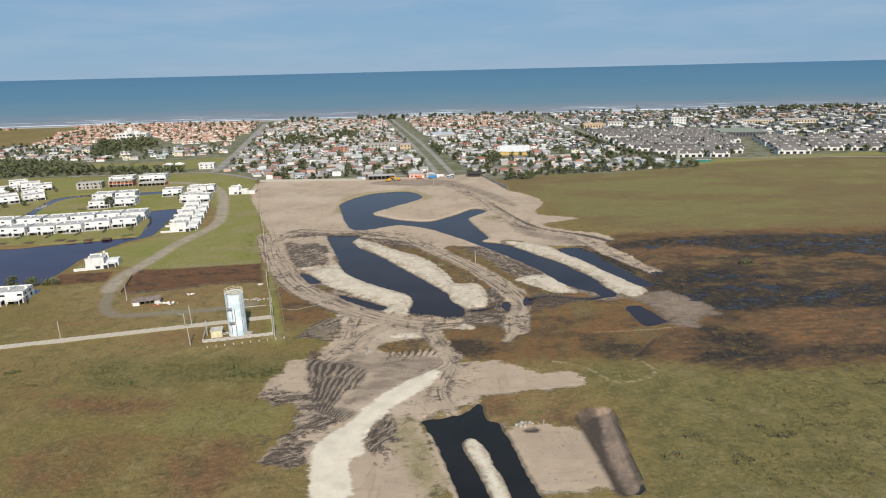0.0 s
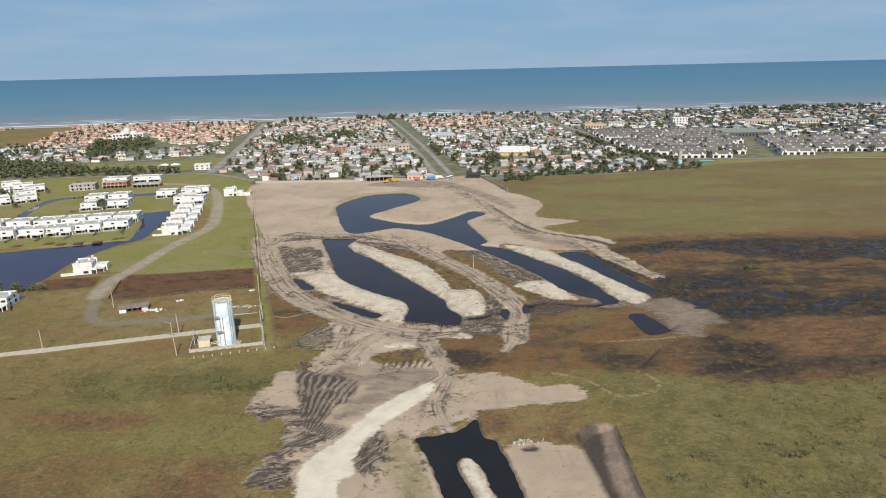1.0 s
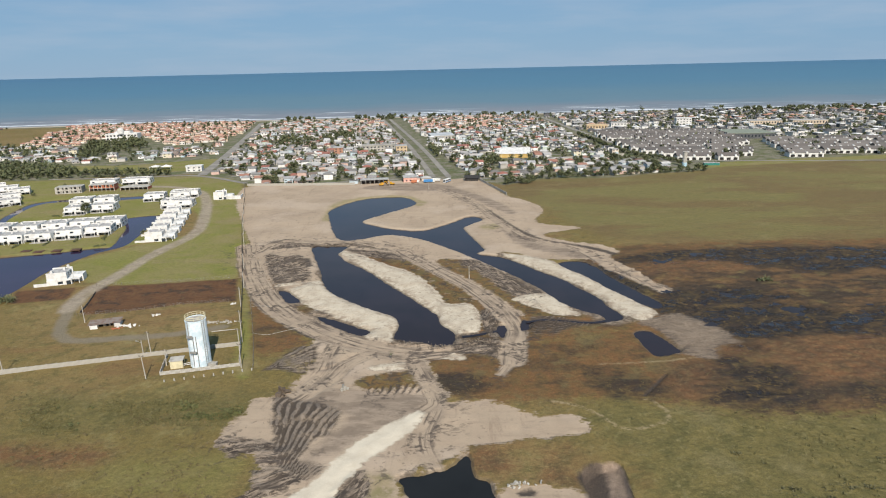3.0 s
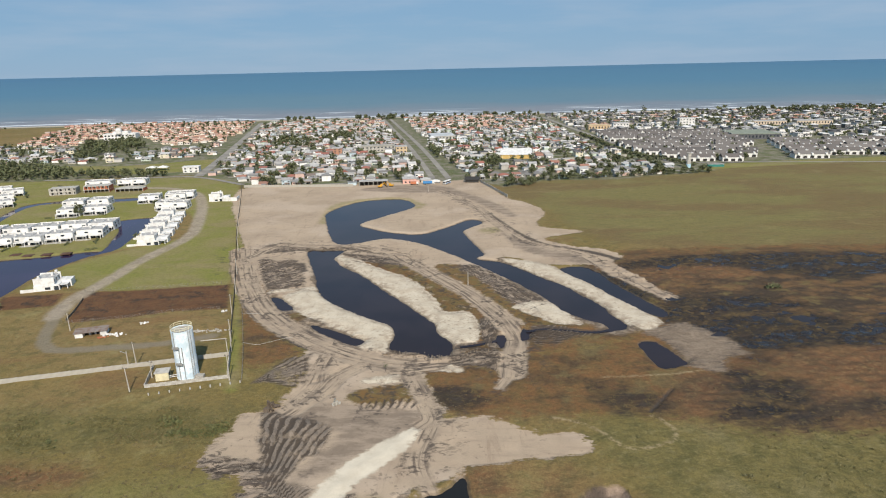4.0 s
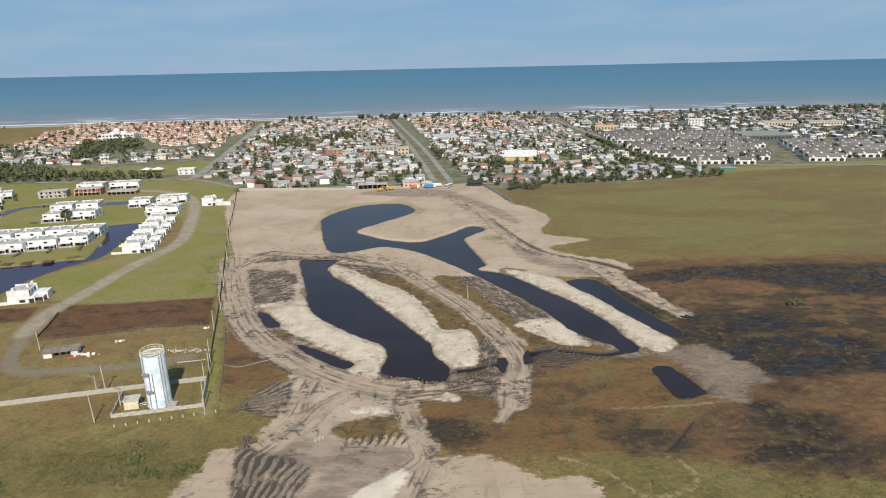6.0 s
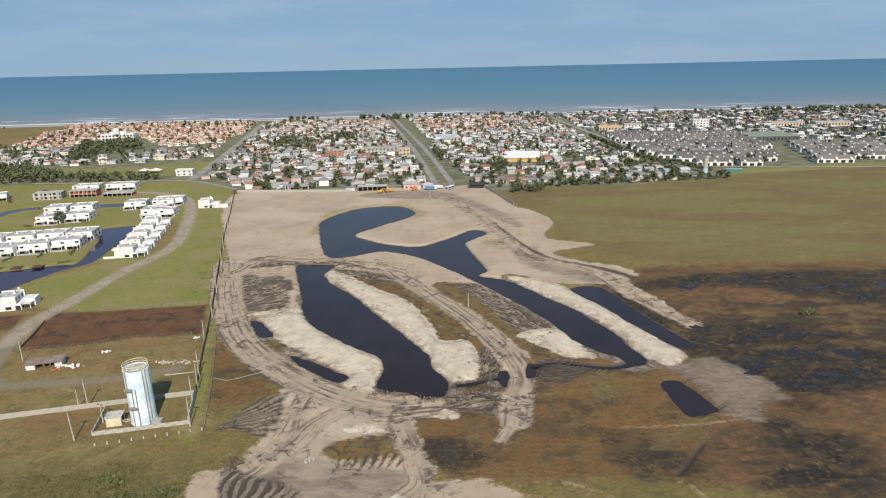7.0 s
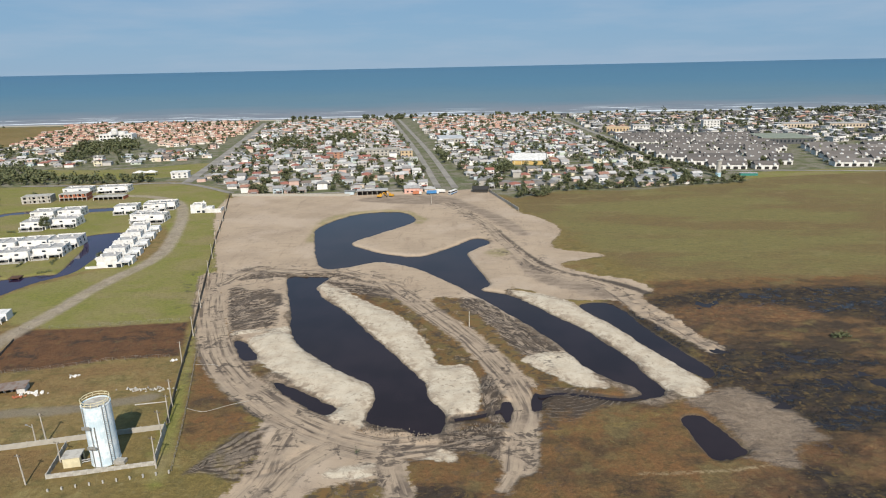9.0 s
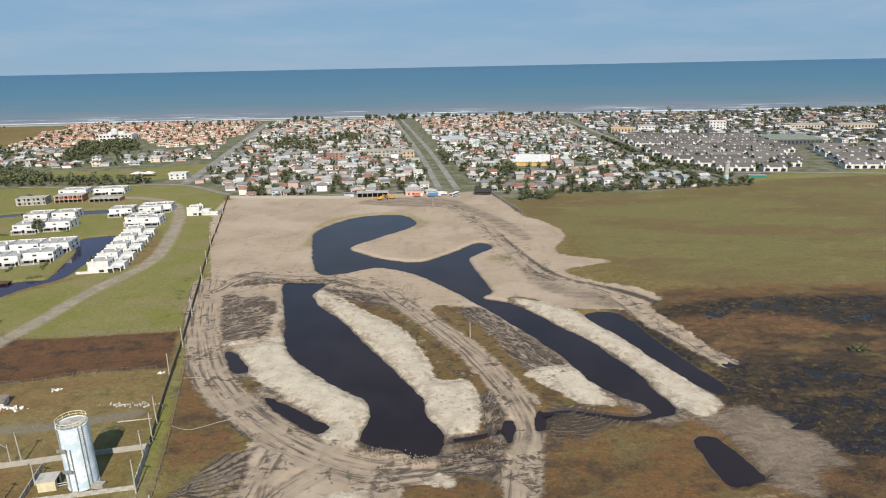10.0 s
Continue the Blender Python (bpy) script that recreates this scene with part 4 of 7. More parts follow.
LAKES = {"pool_west": POOL_W, "pool_east": POOL_E, "lake_main": LAKE_A, "lake_west": LAKE_B, "pond_dark": POND_C, "pond_narrow": POND_D, "pond_small": POND_E, "pond_marsh": POND_F, "pit_lake": PIT, "canal_wide": CANAL_A, "canal_far": CANAL_B}
LAKE_LINES = {k: smooth_outline(v, 5) for k, v in LAKES.items()}
WATER_Z = -0.5


def zones(x, y):
    """The kinds of ground at places, as metres inside each."""
    z = {}

    def union(*outlines, steps=4):
        return np.max([inside_by(x, y, smooth_outline(o, steps)) for o in outlines], 0)

    z["lake"] = np.max([inside_by(x, y, o) for o in LAKE_LINES.values()], 0)
    z["lake"] += (0.6 * (ripples(x, y, 3.4, 21) - 0.5) + 0.5 * (ripples(x, y, 1.1, 22) - 0.5)) * (x > -100)
    z["tan"] = union(SAND_BACK, SAND_FRONT, SAND_MID, SAND_PIT)
    z["spent"] = union(SAND_POND)
    z["white"] = union(BANK_WEST, BANK_EAST, BANK_TIP, LONG_SPIT, WHITE_ROAD, WHITE_HEAP, PIT_SPIT, PALE_STREAK, BERM)
    z["mud"] = np.full(x.shape, -FAR_OFF)
    z["comb"], z["across"], z["run"] = np.zeros(x.shape), np.zeros(x.shape), np.zeros(x.shape)
    wander = 1.6 * ripples(x, y, 7, 31) + 0.5 * ripples(x, y, 2.4, 32)
    for n, (outline, turn, pitch) in enumerate(CHURNED):
        d = inside_by(x, y, smooth_outline(outline, 4))
        c, s = math.cos(radians(turn)), math.sin(radians(turn))
        across, along = -s * x + c * y + wander, c * x + s * y
        # combed ridges: stripes across the run of the blade, broken up along it
        stripe = ripples(across, along * 0.22, pitch * 0.75, 40 + n)
        over = d > z["mud"]
        z["mud"] = np.where(over, d, z["mud"])
        z["comb"] = np.where(over, stripe, z["comb"])
        z["across"] = np.where(over, across + 30 * n, z["across"])
        z["run"] = np.where(over, along, z["run"])
    z["comb_in"], z["stroke"] = np.full(x.shape, -FAR_OFF), np.zeros(x.shape)
    for outline, (cx, cy), by_angle, by_metre in COMBED:
        d = inside_by(x, y, smooth_outline(outline, 4))
        phase = by_angle * np.arctan2(y - cy, x - cx) + by_metre * np.hypot(x - cx, y - cy) + 0.9 * ripples(x, y, 7, 61) + 0.5 * ripples(x, y, 2.6, 62)
        over = d > z["comb_in"]
        z["comb_in"], z["stroke"] = np.where(over, d, z["comb_in"]), np.where(over, phase, z["stroke"])
    z["shore"] = np.max([inside_by(x, y, LAKE_LINES[n]) for n in ("lake_main", "lake_west", "pond_dark", "pond_narrow")], 0)
    z["straw"] = union(HEATH_E)
    z["rust"] = union(RUST_A, RUST_B, RUST_C, RUST_D, RUST_E, RUST_F, RUST_G)
    z["olive"] = union(OLIVE_A, OLIVE_B, OLIVE_C)
    z["weedy"] = union(OLIVE_D, OLIVE_E)
    z["packed"] = np.maximum(union(PACKED), union(SWEPT_A, SWEPT_B) + 2.0)
    z["dig"] = union(DIG_MARK)
    z["ridge"] = union(FURROW_TOP)
    z["haul"] = np.maximum(union(WHITE_ROAD) + 0.8, union(PIT_SPIT) - 0.9)
    z["white"] = np.maximum(z["white"], z["haul"])
    # dark ground: the trench's left side, two peat patches and the spoil line
    z["peat"] = np.maximum(np.maximum(union(TRENCH_DARK, steps=2) + 0.9, union(PEAT_A, PEAT_B, steps=2)), 1.7 - line_distance(x, y, smooth_outline(SPOIL_LINE, 5, False)))
    z["bog"] = union(BOG_A, BOG_B, BOG_C, BOG_D, BOG_E, BOG_F, BOG_G)
    z["wet"] = np.maximum(union(BOG_A, BOG_B, BOG_G), union(BOG_C) - 4.0)
    z["trail"] = np.maximum(0.5 - line_distance(x, y, smooth_outline(LOOP_TRAIL, 5, False)), 0.45 - line_distance(x, y, smooth_outline(MOOR_TRAIL, 5, False)))
    z["trench"] = union(TRENCH, steps=3)
    z["heath"] = union(HEATH_A, HEATH_B, HEATH_C, HEATH_D, HEATH_F)
    z["moor"] = union(MOOR, SITE_CORE, MOOR_WEST, MOOR_MID)
    z["marsh"] = union(MARSH)
    z["red"] = union(RED_FIELD, RED_STRIP, steps=1)
    z["lawn"] = union(LAWN, ESTATE_LAWN, VERGE, LANE, WEST_GREEN)
    z["field"] = union(FIELD)
    z["scrub"] = union(SCRUB, SCRUB_WEST)
    z["yard"] = np.maximum(np.minimum(union(YARDS), -union(WEST_PADDOCK)), -FAR_OFF)
    z["beach"] = np.clip(y - coast(x) + 45, -FAR_OFF, FAR_OFF)
    tracks = ((TRACK_WEST, 4.9), (TRACK_EAST, 3.9), (TRACK_EAST_END, 1.5), (TRACK_MID, 2.6), (TRACK_PIT, 2.0), (TRACK_CROSS, 3.0), (TRACK_ARM, 2.8), (PIT_TRACK, 2.5), (TRACK_FAN, 3.0), (TRACK_LEFT, 2.6))
    z["track"], z["lateral"], z["along"] = np.full(x.shape, -FAR_OFF), np.full(x.shape, 9.0), np.zeros(x.shape)
    for n, (p, w) in enumerate(tracks):
        d, side, along = lane_place(x, y, smooth_outline(p, 5, False))
        over = w - d > z["track"]
        z["track"] = np.where(over, w - d, z["track"])
        z["lateral"] = np.where(over, side + 20 * n, z["lateral"])
        z["along"] = np.where(over, along, z["along"])
    z["gravel"] = 3.1 - line_distance(x, y, smooth_outline(ESTATE_ROAD[1:], 5, False))
    z["ditch"] = 1.3 - np.minimum(line_distance(x, y, smooth_outline(DITCH_EAST, 5, False)), np.minimum(line_distance(x, y, smooth_outline(DITCH_WEST, 5, False)), 1.05 + line_distance(x, y, smooth_outline(DITCH_SHORT, 5, False))))
    z["dirt"] = np.maximum(union(YARD_SHED) - 9.0, 1.9 - line_distance(x, y, smooth_outline(YARD_PATH, 5, False)))
    return z


def ground_height(x, y, z):
    h = 0.22 * ripples(x, y, 9, 1) + 0.12 * ripples(x, y, 2.6, 2)
    far = ease(np.hypot(x, y - 220), 330, 480)
    h *= 1 - 0.7 * far
    rough = ease(z["mud"], -1, 1.5)
    h += rough * (0.65 * z["comb"] + 0.30 * ripples(x, y, 3.0, 4) - 0.30)
    h += ease(z["white"], 0, 4) * (0.26 + 0.16 * ripples(x, y, 4.5, 5) + 0.10 * ripples(x, y, 1.2, 15)) * (1 - 0.6 * ease(y, 150, 140))
    fan = np.sin((x * 0.96 - (y - 140) * 0.42 + 3.5 * ripples(x, y, 7, 6)) * 2 * math.pi / 1.9)
    cut = ease(z["ridge"], -0.5, 2)
    h += cut * (0.35 * fan + 0.25 * ripples(x, y, 1.3, 7))
    furrow = cut * np.clip(-fan, 0, 1)
    furrow = np.maximum(furrow, ease(z["ditch"], -0.6, 0.3))
    h -= 0.7 * ease(z["ditch"], -0.6, 0.6)
    h -= ease(z["track"], -0.6, 0.8) * (0.10 + 0.22 * ripples(z["lateral"] * 1.0, z["along"] * 0.06, 0.9, 12))
    h += ease(z["marsh"], -2, 6) * (0.34 * (ripples(x * 0.4, y, 9, 9) - 0.5) + 0.30 * (ripples(x * 0.5, y, 3.2, 10) - 0.5) + 0.55 * (ripples(x * 0.8, y, 1.5, 11) - 0.5) + 0.30 - ease(z["bog"], -6, 6) * (0.26 + 0.16 * ripples(x * 0.6, y, 14, 17)) * (0.3 + 0.7 * ease(y, 165, 185)))
    h += ease(z["comb_in"], -0.3, 1.2) * (0.10 + 0.32 * np.sin(2 * math.pi * z["stroke"]) * (0.5 + ripples(x, y, 4, 63)))
    h -= ease(z["trench"], -0.1, 0.6) * (1.5 + 1.1 * ease(30.5 - x, 0.0, 5.5))
    h -= 0.3 * ease(z["dig"], -0.3, 0.6)
    steep = (y < 136) * 1.1
    bank = ease(z["lake"], -1.8 + steep, 1.8 - steep)
    h = h * (1 - bank) - 1.2 * bank
    out = y - coast(x)
    h = np.where(out > -60, h - 0.035 * np.clip(out + 45, 0, 400), h)
    return h, furrow


def stations(*runs):
    """Grid lines from runs of (start, end, step); steps may grow."""
    out = []
    for a, b, s0, s1 in runs:
        v = a
        while v < b - 1e-6:
            out.append(v)
            v += s0 + (s1 - s0) * (v - a) / (b - a)
    out.append(runs[-1][1])
    return np.array(out)


def build_ground():
    gx = stations((-4200, -340, 260, 8), (-340, -105, 2.4, 1.6), (-105, 92, 0.5, 0.5), (92, 240, 0.9, 1.9), (240, 4200, 3, 240))
    gy = stations((-400, 70, 60, 1.2), (70, 215, 0.48, 0.48), (215, 300, 0.52, 0.95), (300, 460, 1.0, 1.7), (460, 1130, 3.0, 7.0))
    x, y = (a.ravel() for a in np.meshgrid(gx, gy))
    z = zones(x, y)
    h, z["furrow"] = ground_height(x, y, z)
    nx, ny = len(gx), len(gy)
    i = (np.arange(ny - 1)[:, None] * nx + np.arange(nx - 1)[None]).ravel()
    quads = np.stack([i, i + 1, i + 1 + nx, i + nx], 1)
    co = np.stack([x, y, h], 1)
    # each quad belongs to one sheet: dug sand, tracks, marsh, or the meadow that holds the rest
    def at(name):
        return z[name][quads].mean(1)

    sheet = np.zeros(len(quads), int)
    sheet[(at("field") > 0)] = 1
    sheet[(at("moor") > 0) | (at("marsh") > 0)] = 2
    sheet[(at("red") > 0)] = 3
    sheet[(at("lawn") > 0)] = 4
    sheet[(at("yard") > 0) & (at("lawn") < 0)] = 5
    sheet[at("beach") > 0] = 6
    sheet[(at("tan") > 0) | (at("track") > 0) | (at("mud") > 0) | (at("comb_in") > 0) | (at("trench") > 0) | (at("spent") > 0)] = 7
    sheet[at("white") > 0] = 8
    sheet[at("gravel") > 0] = 9
    names = [("ground", "olive grass meadow with brown patches"), ("field", "flat yellow-green grass field"), ("marsh", "brown boggy moor with dark wet hollows"),
             ("ploughed_field", "reddish brown bare field behind a wire fence"), ("lawn", "mown green lawn round the white houses"), ("town_ground", "sandy yards and verges of the town"),
             ("beach", "pale sand beach along the sea"), ("sand", "tan dug sand with wheel ruts and peat"), ("sand_bank", "bleached pale sand banks and haul road"), ("gravel_road", "grey-brown gravel road through the lawn")]
    keys = ("lake", "tan", "white", "mud", "heath", "moor", "marsh", "red", "lawn", "field", "scrub", "yard", "beach", "track", "lateral", "along", "across", "run", "ridge", "haul", "peat", "bog", "spent", "trail", "trench", "gravel", "dirt", "furrow", "comb_in", "stroke", "rust", "olive", "weedy", "packed", "dig", "shore", "straw", "wet")
    for n, (name, label) in enumerate(names):
        q = quads[sheet == n]
        if not len(q):
            continue
        used, inv = np.unique(q, return_inverse=True)
        me = bpy.data.meshes.new(name)
        me.vertices.add(len(used))
        me.vertices.foreach_set("co", co[used].ravel())
        me.loops.add(q.size)
        me.loops.foreach_set("vertex_index", inv.ravel())
        me.polygons.add(len(q))
        me.polygons.foreach_set("loop_start", np.arange(len(q)) * 4)
        me.polygons.foreach_set("loop_total", np.full(len(q), 4))
        me.polygons.foreach_set("use_smooth", np.ones(len(q), bool))
        me.update()
        for k in keys:
            me.attributes.new(k, "FLOAT", "POINT").data.foreach_set("value", z[k][used].astype(np.float32))
        me.materials.append(MAT_GROUND)
        tagged(new(name, me), label, "ground", "", "structure")


build_ground()


# ---- shaping helpers ----
def box(bm, x0, x1, y0, y1, z0, z1, m=None):
    """A box into bm; m: a pose for it."""
    v = [bm.verts.new(Vector(c) if m is None else m @ Vector(c)) for c in ((x0, y0, z0), (x1, y0, z0), (x1, y1, z0), (x0, y1, z0), (x0, y0, z1), (x1, y0, z1), (x1, y1, z1), (x0, y1, z1))]
    for f in ((3, 2, 1, 0), (4, 5, 6, 7), (0, 1, 5, 4), (1, 2, 6, 5), (2, 3, 7, 6), (3, 0, 4, 7)):
        bm.faces.new([v[i] for i in f])


def solid(*boxes):
    bm = bmesh.new()
    for b in boxes:
        box(bm, *b)
    return bm


def rod(bm, a, b, r0, r1=None, sides=6):
    """A tapered rod from a to b."""
    a, b = Vector(a), Vector(b)
    r1 = r0 if r1 is None else r1
    q = (b - a).to_track_quat("Z", "Y")
    rings = [[bm.verts.new(p + q @ Vector((r * math.cos(2 * math.pi * i / sides), r * math.sin(2 * math.pi * i / sides), 0))) for i in range(sides)] for p, r in ((a, r0), (b, r1))]
    for i in range(sides):
        j = (i + 1) % sides
        bm.faces.new((rings[0][i], rings[0][j], rings[1][j], rings[1][i]))
    bm.faces.new(rings[0][::-1]), bm.faces.new(rings[1])


def tube(bm, points, r, sides=4):
    """One bent rod through points."""
    p = [Vector(q) for q in points]
    rings = []
    for i, c in enumerate(p):
        d = (p[min(i + 1, len(p) - 1)] - p[max(i - 1, 0)]).to_track_quat("Z", "Y")
        rings.append([bm.verts.new(c + d @ Vector((r * math.cos(2 * math.pi * k / sides), r * math.sin(2 * math.pi * k / sides), 0))) for k in range(sides)])
    for a, b in zip(rings[:-1], rings[1:]):
        for k in range(sides):
            j = (k + 1) % sides
            bm.faces.new((a[k], a[j], b[j], b[k]))


def part(name, bm, material, parent=None, label="", smooth=False):
    """Links a bmesh as one mesh object under a thing or a part."""
    me = bpy.data.meshes.new(name)
    bm.normal_update()
    bm.to_mesh(me)
    bm.free()
    me.materials.append(material)
    if smooth:
        me.polygons.foreach_set("use_smooth", np.ones(len(me.polygons), bool))
    ob = new(name, me)
    if parent is not None:
        ob.parent = parent
    return tagged(ob, label)


def thing(name, label, category, group="", m=None):
    ob = new(name)
    ob.empty_display_size = 0.5
    if m is not None:
        ob.matrix_basis = m
    return tagged(ob, label, category, group)


def strip(name, line, width, z, material, label, category="road"):
    """A flat ribbon along a line."""
    p = smooth_outline(line, 6, False)
    d = np.gradient(p, axis=0)
    d /= np.maximum(np.linalg.norm(d, axis=1)[:, None], 1e-6)
    side = np.stack([-d[:, 1], d[:, 0]], 1) * width / 2
    bm = bmesh.new()
    rows = [(bm.verts.new((*(a + s), z)), bm.verts.new((*(a - s), z))) for a, s in zip(p, side)]
    for (a, b), (c, e) in zip(rows[:-1], rows[1:]):
        bm.faces.new((a, b, e, c))
    return tagged(part(name, bm, material), label, category, "", "structure")


# ---- water ----
def water_sheet(name, outline, z, material, label, grow=1.3):
    d = np.roll(outline, -1, 0) - np.roll(outline, 1, 0)
    d /= np.maximum(np.linalg.norm(d, axis=1)[:, None], 1e-6)
    area = np.sum(outline[:, 0] * np.roll(outline[:, 1], -1) - np.roll(outline[:, 0], -1) * outline[:, 1])
    p = outline + np.stack([d[:, 1], -d[:, 0]], 1) * (grow if area > 0 else -grow)
    bm = bmesh.new()
    f = bm.faces.new([bm.verts.new((a, b, z)) for a, b in p])
    bmesh.ops.triangulate(bm, faces=[f])
    for f in bm.faces:
        if f.normal.z < 0:
            f.normal_flip()
    return tagged(part(name, bm, material), label, "water", "", "structure")


for key, line in LAKE_LINES.items():
    canal = key.startswith("canal")
    water_sheet(key, line, WATER_Z, MAT_CANAL if canal else MAT_PIT if key == "pit_lake" else MAT_LAKE, "calm blue canal between the lawns" if canal else "still dark peaty water in the dug sand")
for line in (DITCH_EAST, DITCH_WEST):
    strip("ditch_water", line, 1.25, -0.30, MAT_LAKE, "dark water standing in a dug ditch", "water")
water_sheet("marsh_water", smooth_outline(MARSH[1:], 4), -0.06, MAT_MARSH, "shallow dark water lying in the brown marsh", 0.0)


def build_sea():
    """The sea, to the horizon: beyond two kilometres  the sheet lifts a little to stand in for the distance."""
    xs = stations((-4600, 4600, 100, 100))
    ys = np.r_[np.arange(960, 1300, 20), np.geomspace(1300, 3790, 40)]
    x, y = (a.ravel() for a in np.meshgrid(xs, ys))
    z = -1.0 + SEA_LIFT * np.clip((y - 1700) / 2090, 0, 1) ** 2
    nx = len(xs)
    i = (np.arange(len(ys) - 1)[:, None] * nx + np.arange(nx - 1)[None]).ravel()
    me = bpy.data.meshes.new("sea")
    me.from_pydata(np.stack([x, y, z], 1).tolist(), [], np.stack([i, i + 1, i + 1 + nx, i + nx], 1).tolist())
    me.materials.append(MAT_SEA)
    me.polygons.foreach_set("use_smooth", np.ones(len(me.polygons), bool))
    tagged(new("sea", me), "blue-green sea with white surf along the beach", "water", "", "structure")


SEA_LIFT = 58.0
build_sea()


# ---- the water tower compound and the fences ----
def facing(x, y, degrees=0.0, z=0.0):
    return pose(x, y, z, 0, 0, degrees)


def ground_at(x, y):
    a, b = np.array([float(x)]), np.array([float(y)])
    return float(ground_height(a, b, zones(a, b))[0][0])


def lathe(bm, profile, sides=32):
    """A turned shape from (radius, height) pairs."""
    rings = [[bm.verts.new((r * math.cos(2 * math.pi * i / sides), r * math.sin(2 * math.pi * i / sides), h)) for i in range(sides)] for r, h in profile]
    for a, b in zip(rings[:-1], rings[1:]):
        for i in range(sides):
            j = (i + 1) % sides
            bm.faces.new((a[i], a[j], b[j], b[i]))
    bm.faces.new(rings[0][::-1]), bm.faces.new(rings[-1])


def ring(bm, radius, z, thick, sides=32):
    for i in range(sides):
        a, b = (2 * math.pi * k / sides for k in (i, i + 1))
        rod(bm, (radius * math.cos(a), radius * math.sin(a), z), (radius * math.cos(b), radius * math.sin(b), z), thick, thick, 5)


def water_tower(x, y):
    t = thing("water_tower", "tall pale blue painted concrete water tower with a railed top", "water tower", m=facing(x, y))
    bm = bmesh.new()
    lathe(bm, [(2.75, -0.3), (2.75, 0.5), (2.68, 0.55), (2.66, 13.0), (2.72, 13.05), (2.72, 13.35), (2.5, 13.35), (2.5, 13.15)], 40)
    part("tank", bm, MAT_TOWER, t)
    bm = bmesh.new()
    lathe(bm, [(2.48, 13.1), (2.48, 13.2)], 32)
    part("roof_slab", bm, MAT_CONCRETE, t, "stained grey concrete top")
    for z in (13.85, 14.4):
        bm = bmesh.new()
        ring(bm, 2.6, z, 0.06)
        part("guard_rail", bm, MAT_CREAM, t, "cream painted pipe rail")
    for i in range(14):
        a = 2 * math.pi * i / 14
        bm = bmesh.new()
        rod(bm, (2.6 * math.cos(a), 2.6 * math.sin(a), 13.3), (2.6 * math.cos(a), 2.6 * math.sin(a), 14.42), 0.05)
        part("rail_post", bm, MAT_CREAM, t)
    # zigzag of pipes and two landings on the lit side
    for px, pz0, pz1 in ((-1.25, 9.0, 13.4), (-0.2, 4.6, 9.2), (0.55, 0.2, 9.3), (-0.75, 0.2, 4.9)):
        py = -math.sqrt(2.68**2 - px**2) - 0.15
        bm = bmesh.new()
        rod(bm, (px, py, pz0), (px, py, pz1), 0.10, 0.10, 8)
        part("pipe", bm, MAT_STEEL, t, "grey steel pipe")
    for px, pz in ((-0.75, 9.0), (-0.35, 4.6)):
        py = -math.sqrt(2.68**2 - px**2)
        p = part("landing", solid((px - 0.9, px + 0.75, py - 0.7, py + 0.1, pz, pz + 0.12)), MAT_STEEL, t)
        part("landing_rail", solid((px - 0.9, px + 0.75, py - 0.7, py - 0.63, pz + 0.12, pz + 0.75)), MAT_STEEL, p)
    for px in (2.2, 2.55):
        bm = bmesh.new()
        py = -math.sqrt(max(2.8**2 - px**2, 0)) - 0.1
        rod(bm, (px, py, 0.1), (px, py, 13.6), 0.06, 0.06, 6)
        part("ladder_rail", bm, MAT_STEEL, t)
    for k in range(26):
        part("rung", solid((2.2, 2.55, -1.62, -1.57, 0.5 + k * 0.5, 0.54 + k * 0.5)), MAT_STEEL, t)
    part("plinth", solid((2.4, 4.6, -1.8, -0.5, -0.2, 1.0)), MAT_CONCRETE, t, "low concrete valve box")
    part("step", solid((-0.5, 1.3, -3.7, -2.6, -0.2, 0.35)), MAT_CONCRETE, t)


water_tower(-68.4, 173.9)

pump = thing("pump_house", "small cream pump house with a grey slab roof beside the tower", "shed", m=facing(-74.3, 172.6, 12))
part("wall", solid((-1.6, 1.6, -1.3, 1.3, -0.2, 2.3)), MAT_CREAM, pump)
part("roof", solid((-1.8, 1.8, -1.5, 1.5, 2.3, 2.5)), MAT_CONCRETE, pump, "grey concrete slab")
part("door", solid((1.6, 1.64, -0.5, 0.5, 0, 2.0)), MAT_DARK, pump)
for dz in (0.5, 0.95):
    bm = bmesh.new()
    rod(bm, (1.6, -0.4, dz), (3.6, -0.1, dz), 0.12, 0.12, 8)
    part("pipe", bm, MAT_STEEL, pump)


def panel_wall(name, a, b, height, step, material, label, thick=0.14):
    """A wall of upright panels between posts from a to b."""
    a, b = Vector((*a, 0)), Vector((*b, 0))
    n = max(1, round((b - a).length / step))
    t = thing(name, label, "wall", m=facing(a.x, a.y, math.degrees(math.atan2(b.y - a.y, b.x - a.x))))
    s = (b - a).length / n
    rng = random.Random(n)
    me_panel = me_post = None
    for i in range(n + 1):
        if me_panel is None:
            p = part("panel", solid((0.07, s - 0.07, -thick / 2, thick / 2, -0.3, height)), material, t)
            q = part("post", solid((-0.09, 0.09, -thick * 0.8, thick * 0.8, -0.3, height + 0.08)), material, t)
            me_panel, me_post = p.data, q.data
            continue
        q = new("post", me_post)
        q.parent = t
        q.location = (i * s, 0, rng.uniform(-0.03, 0.03))
        if i < n:
            p = new("panel", me_panel)
            p.parent = t
            p.location = (i * s, 0, rng.uniform(-0.05, 0.0))
    return t


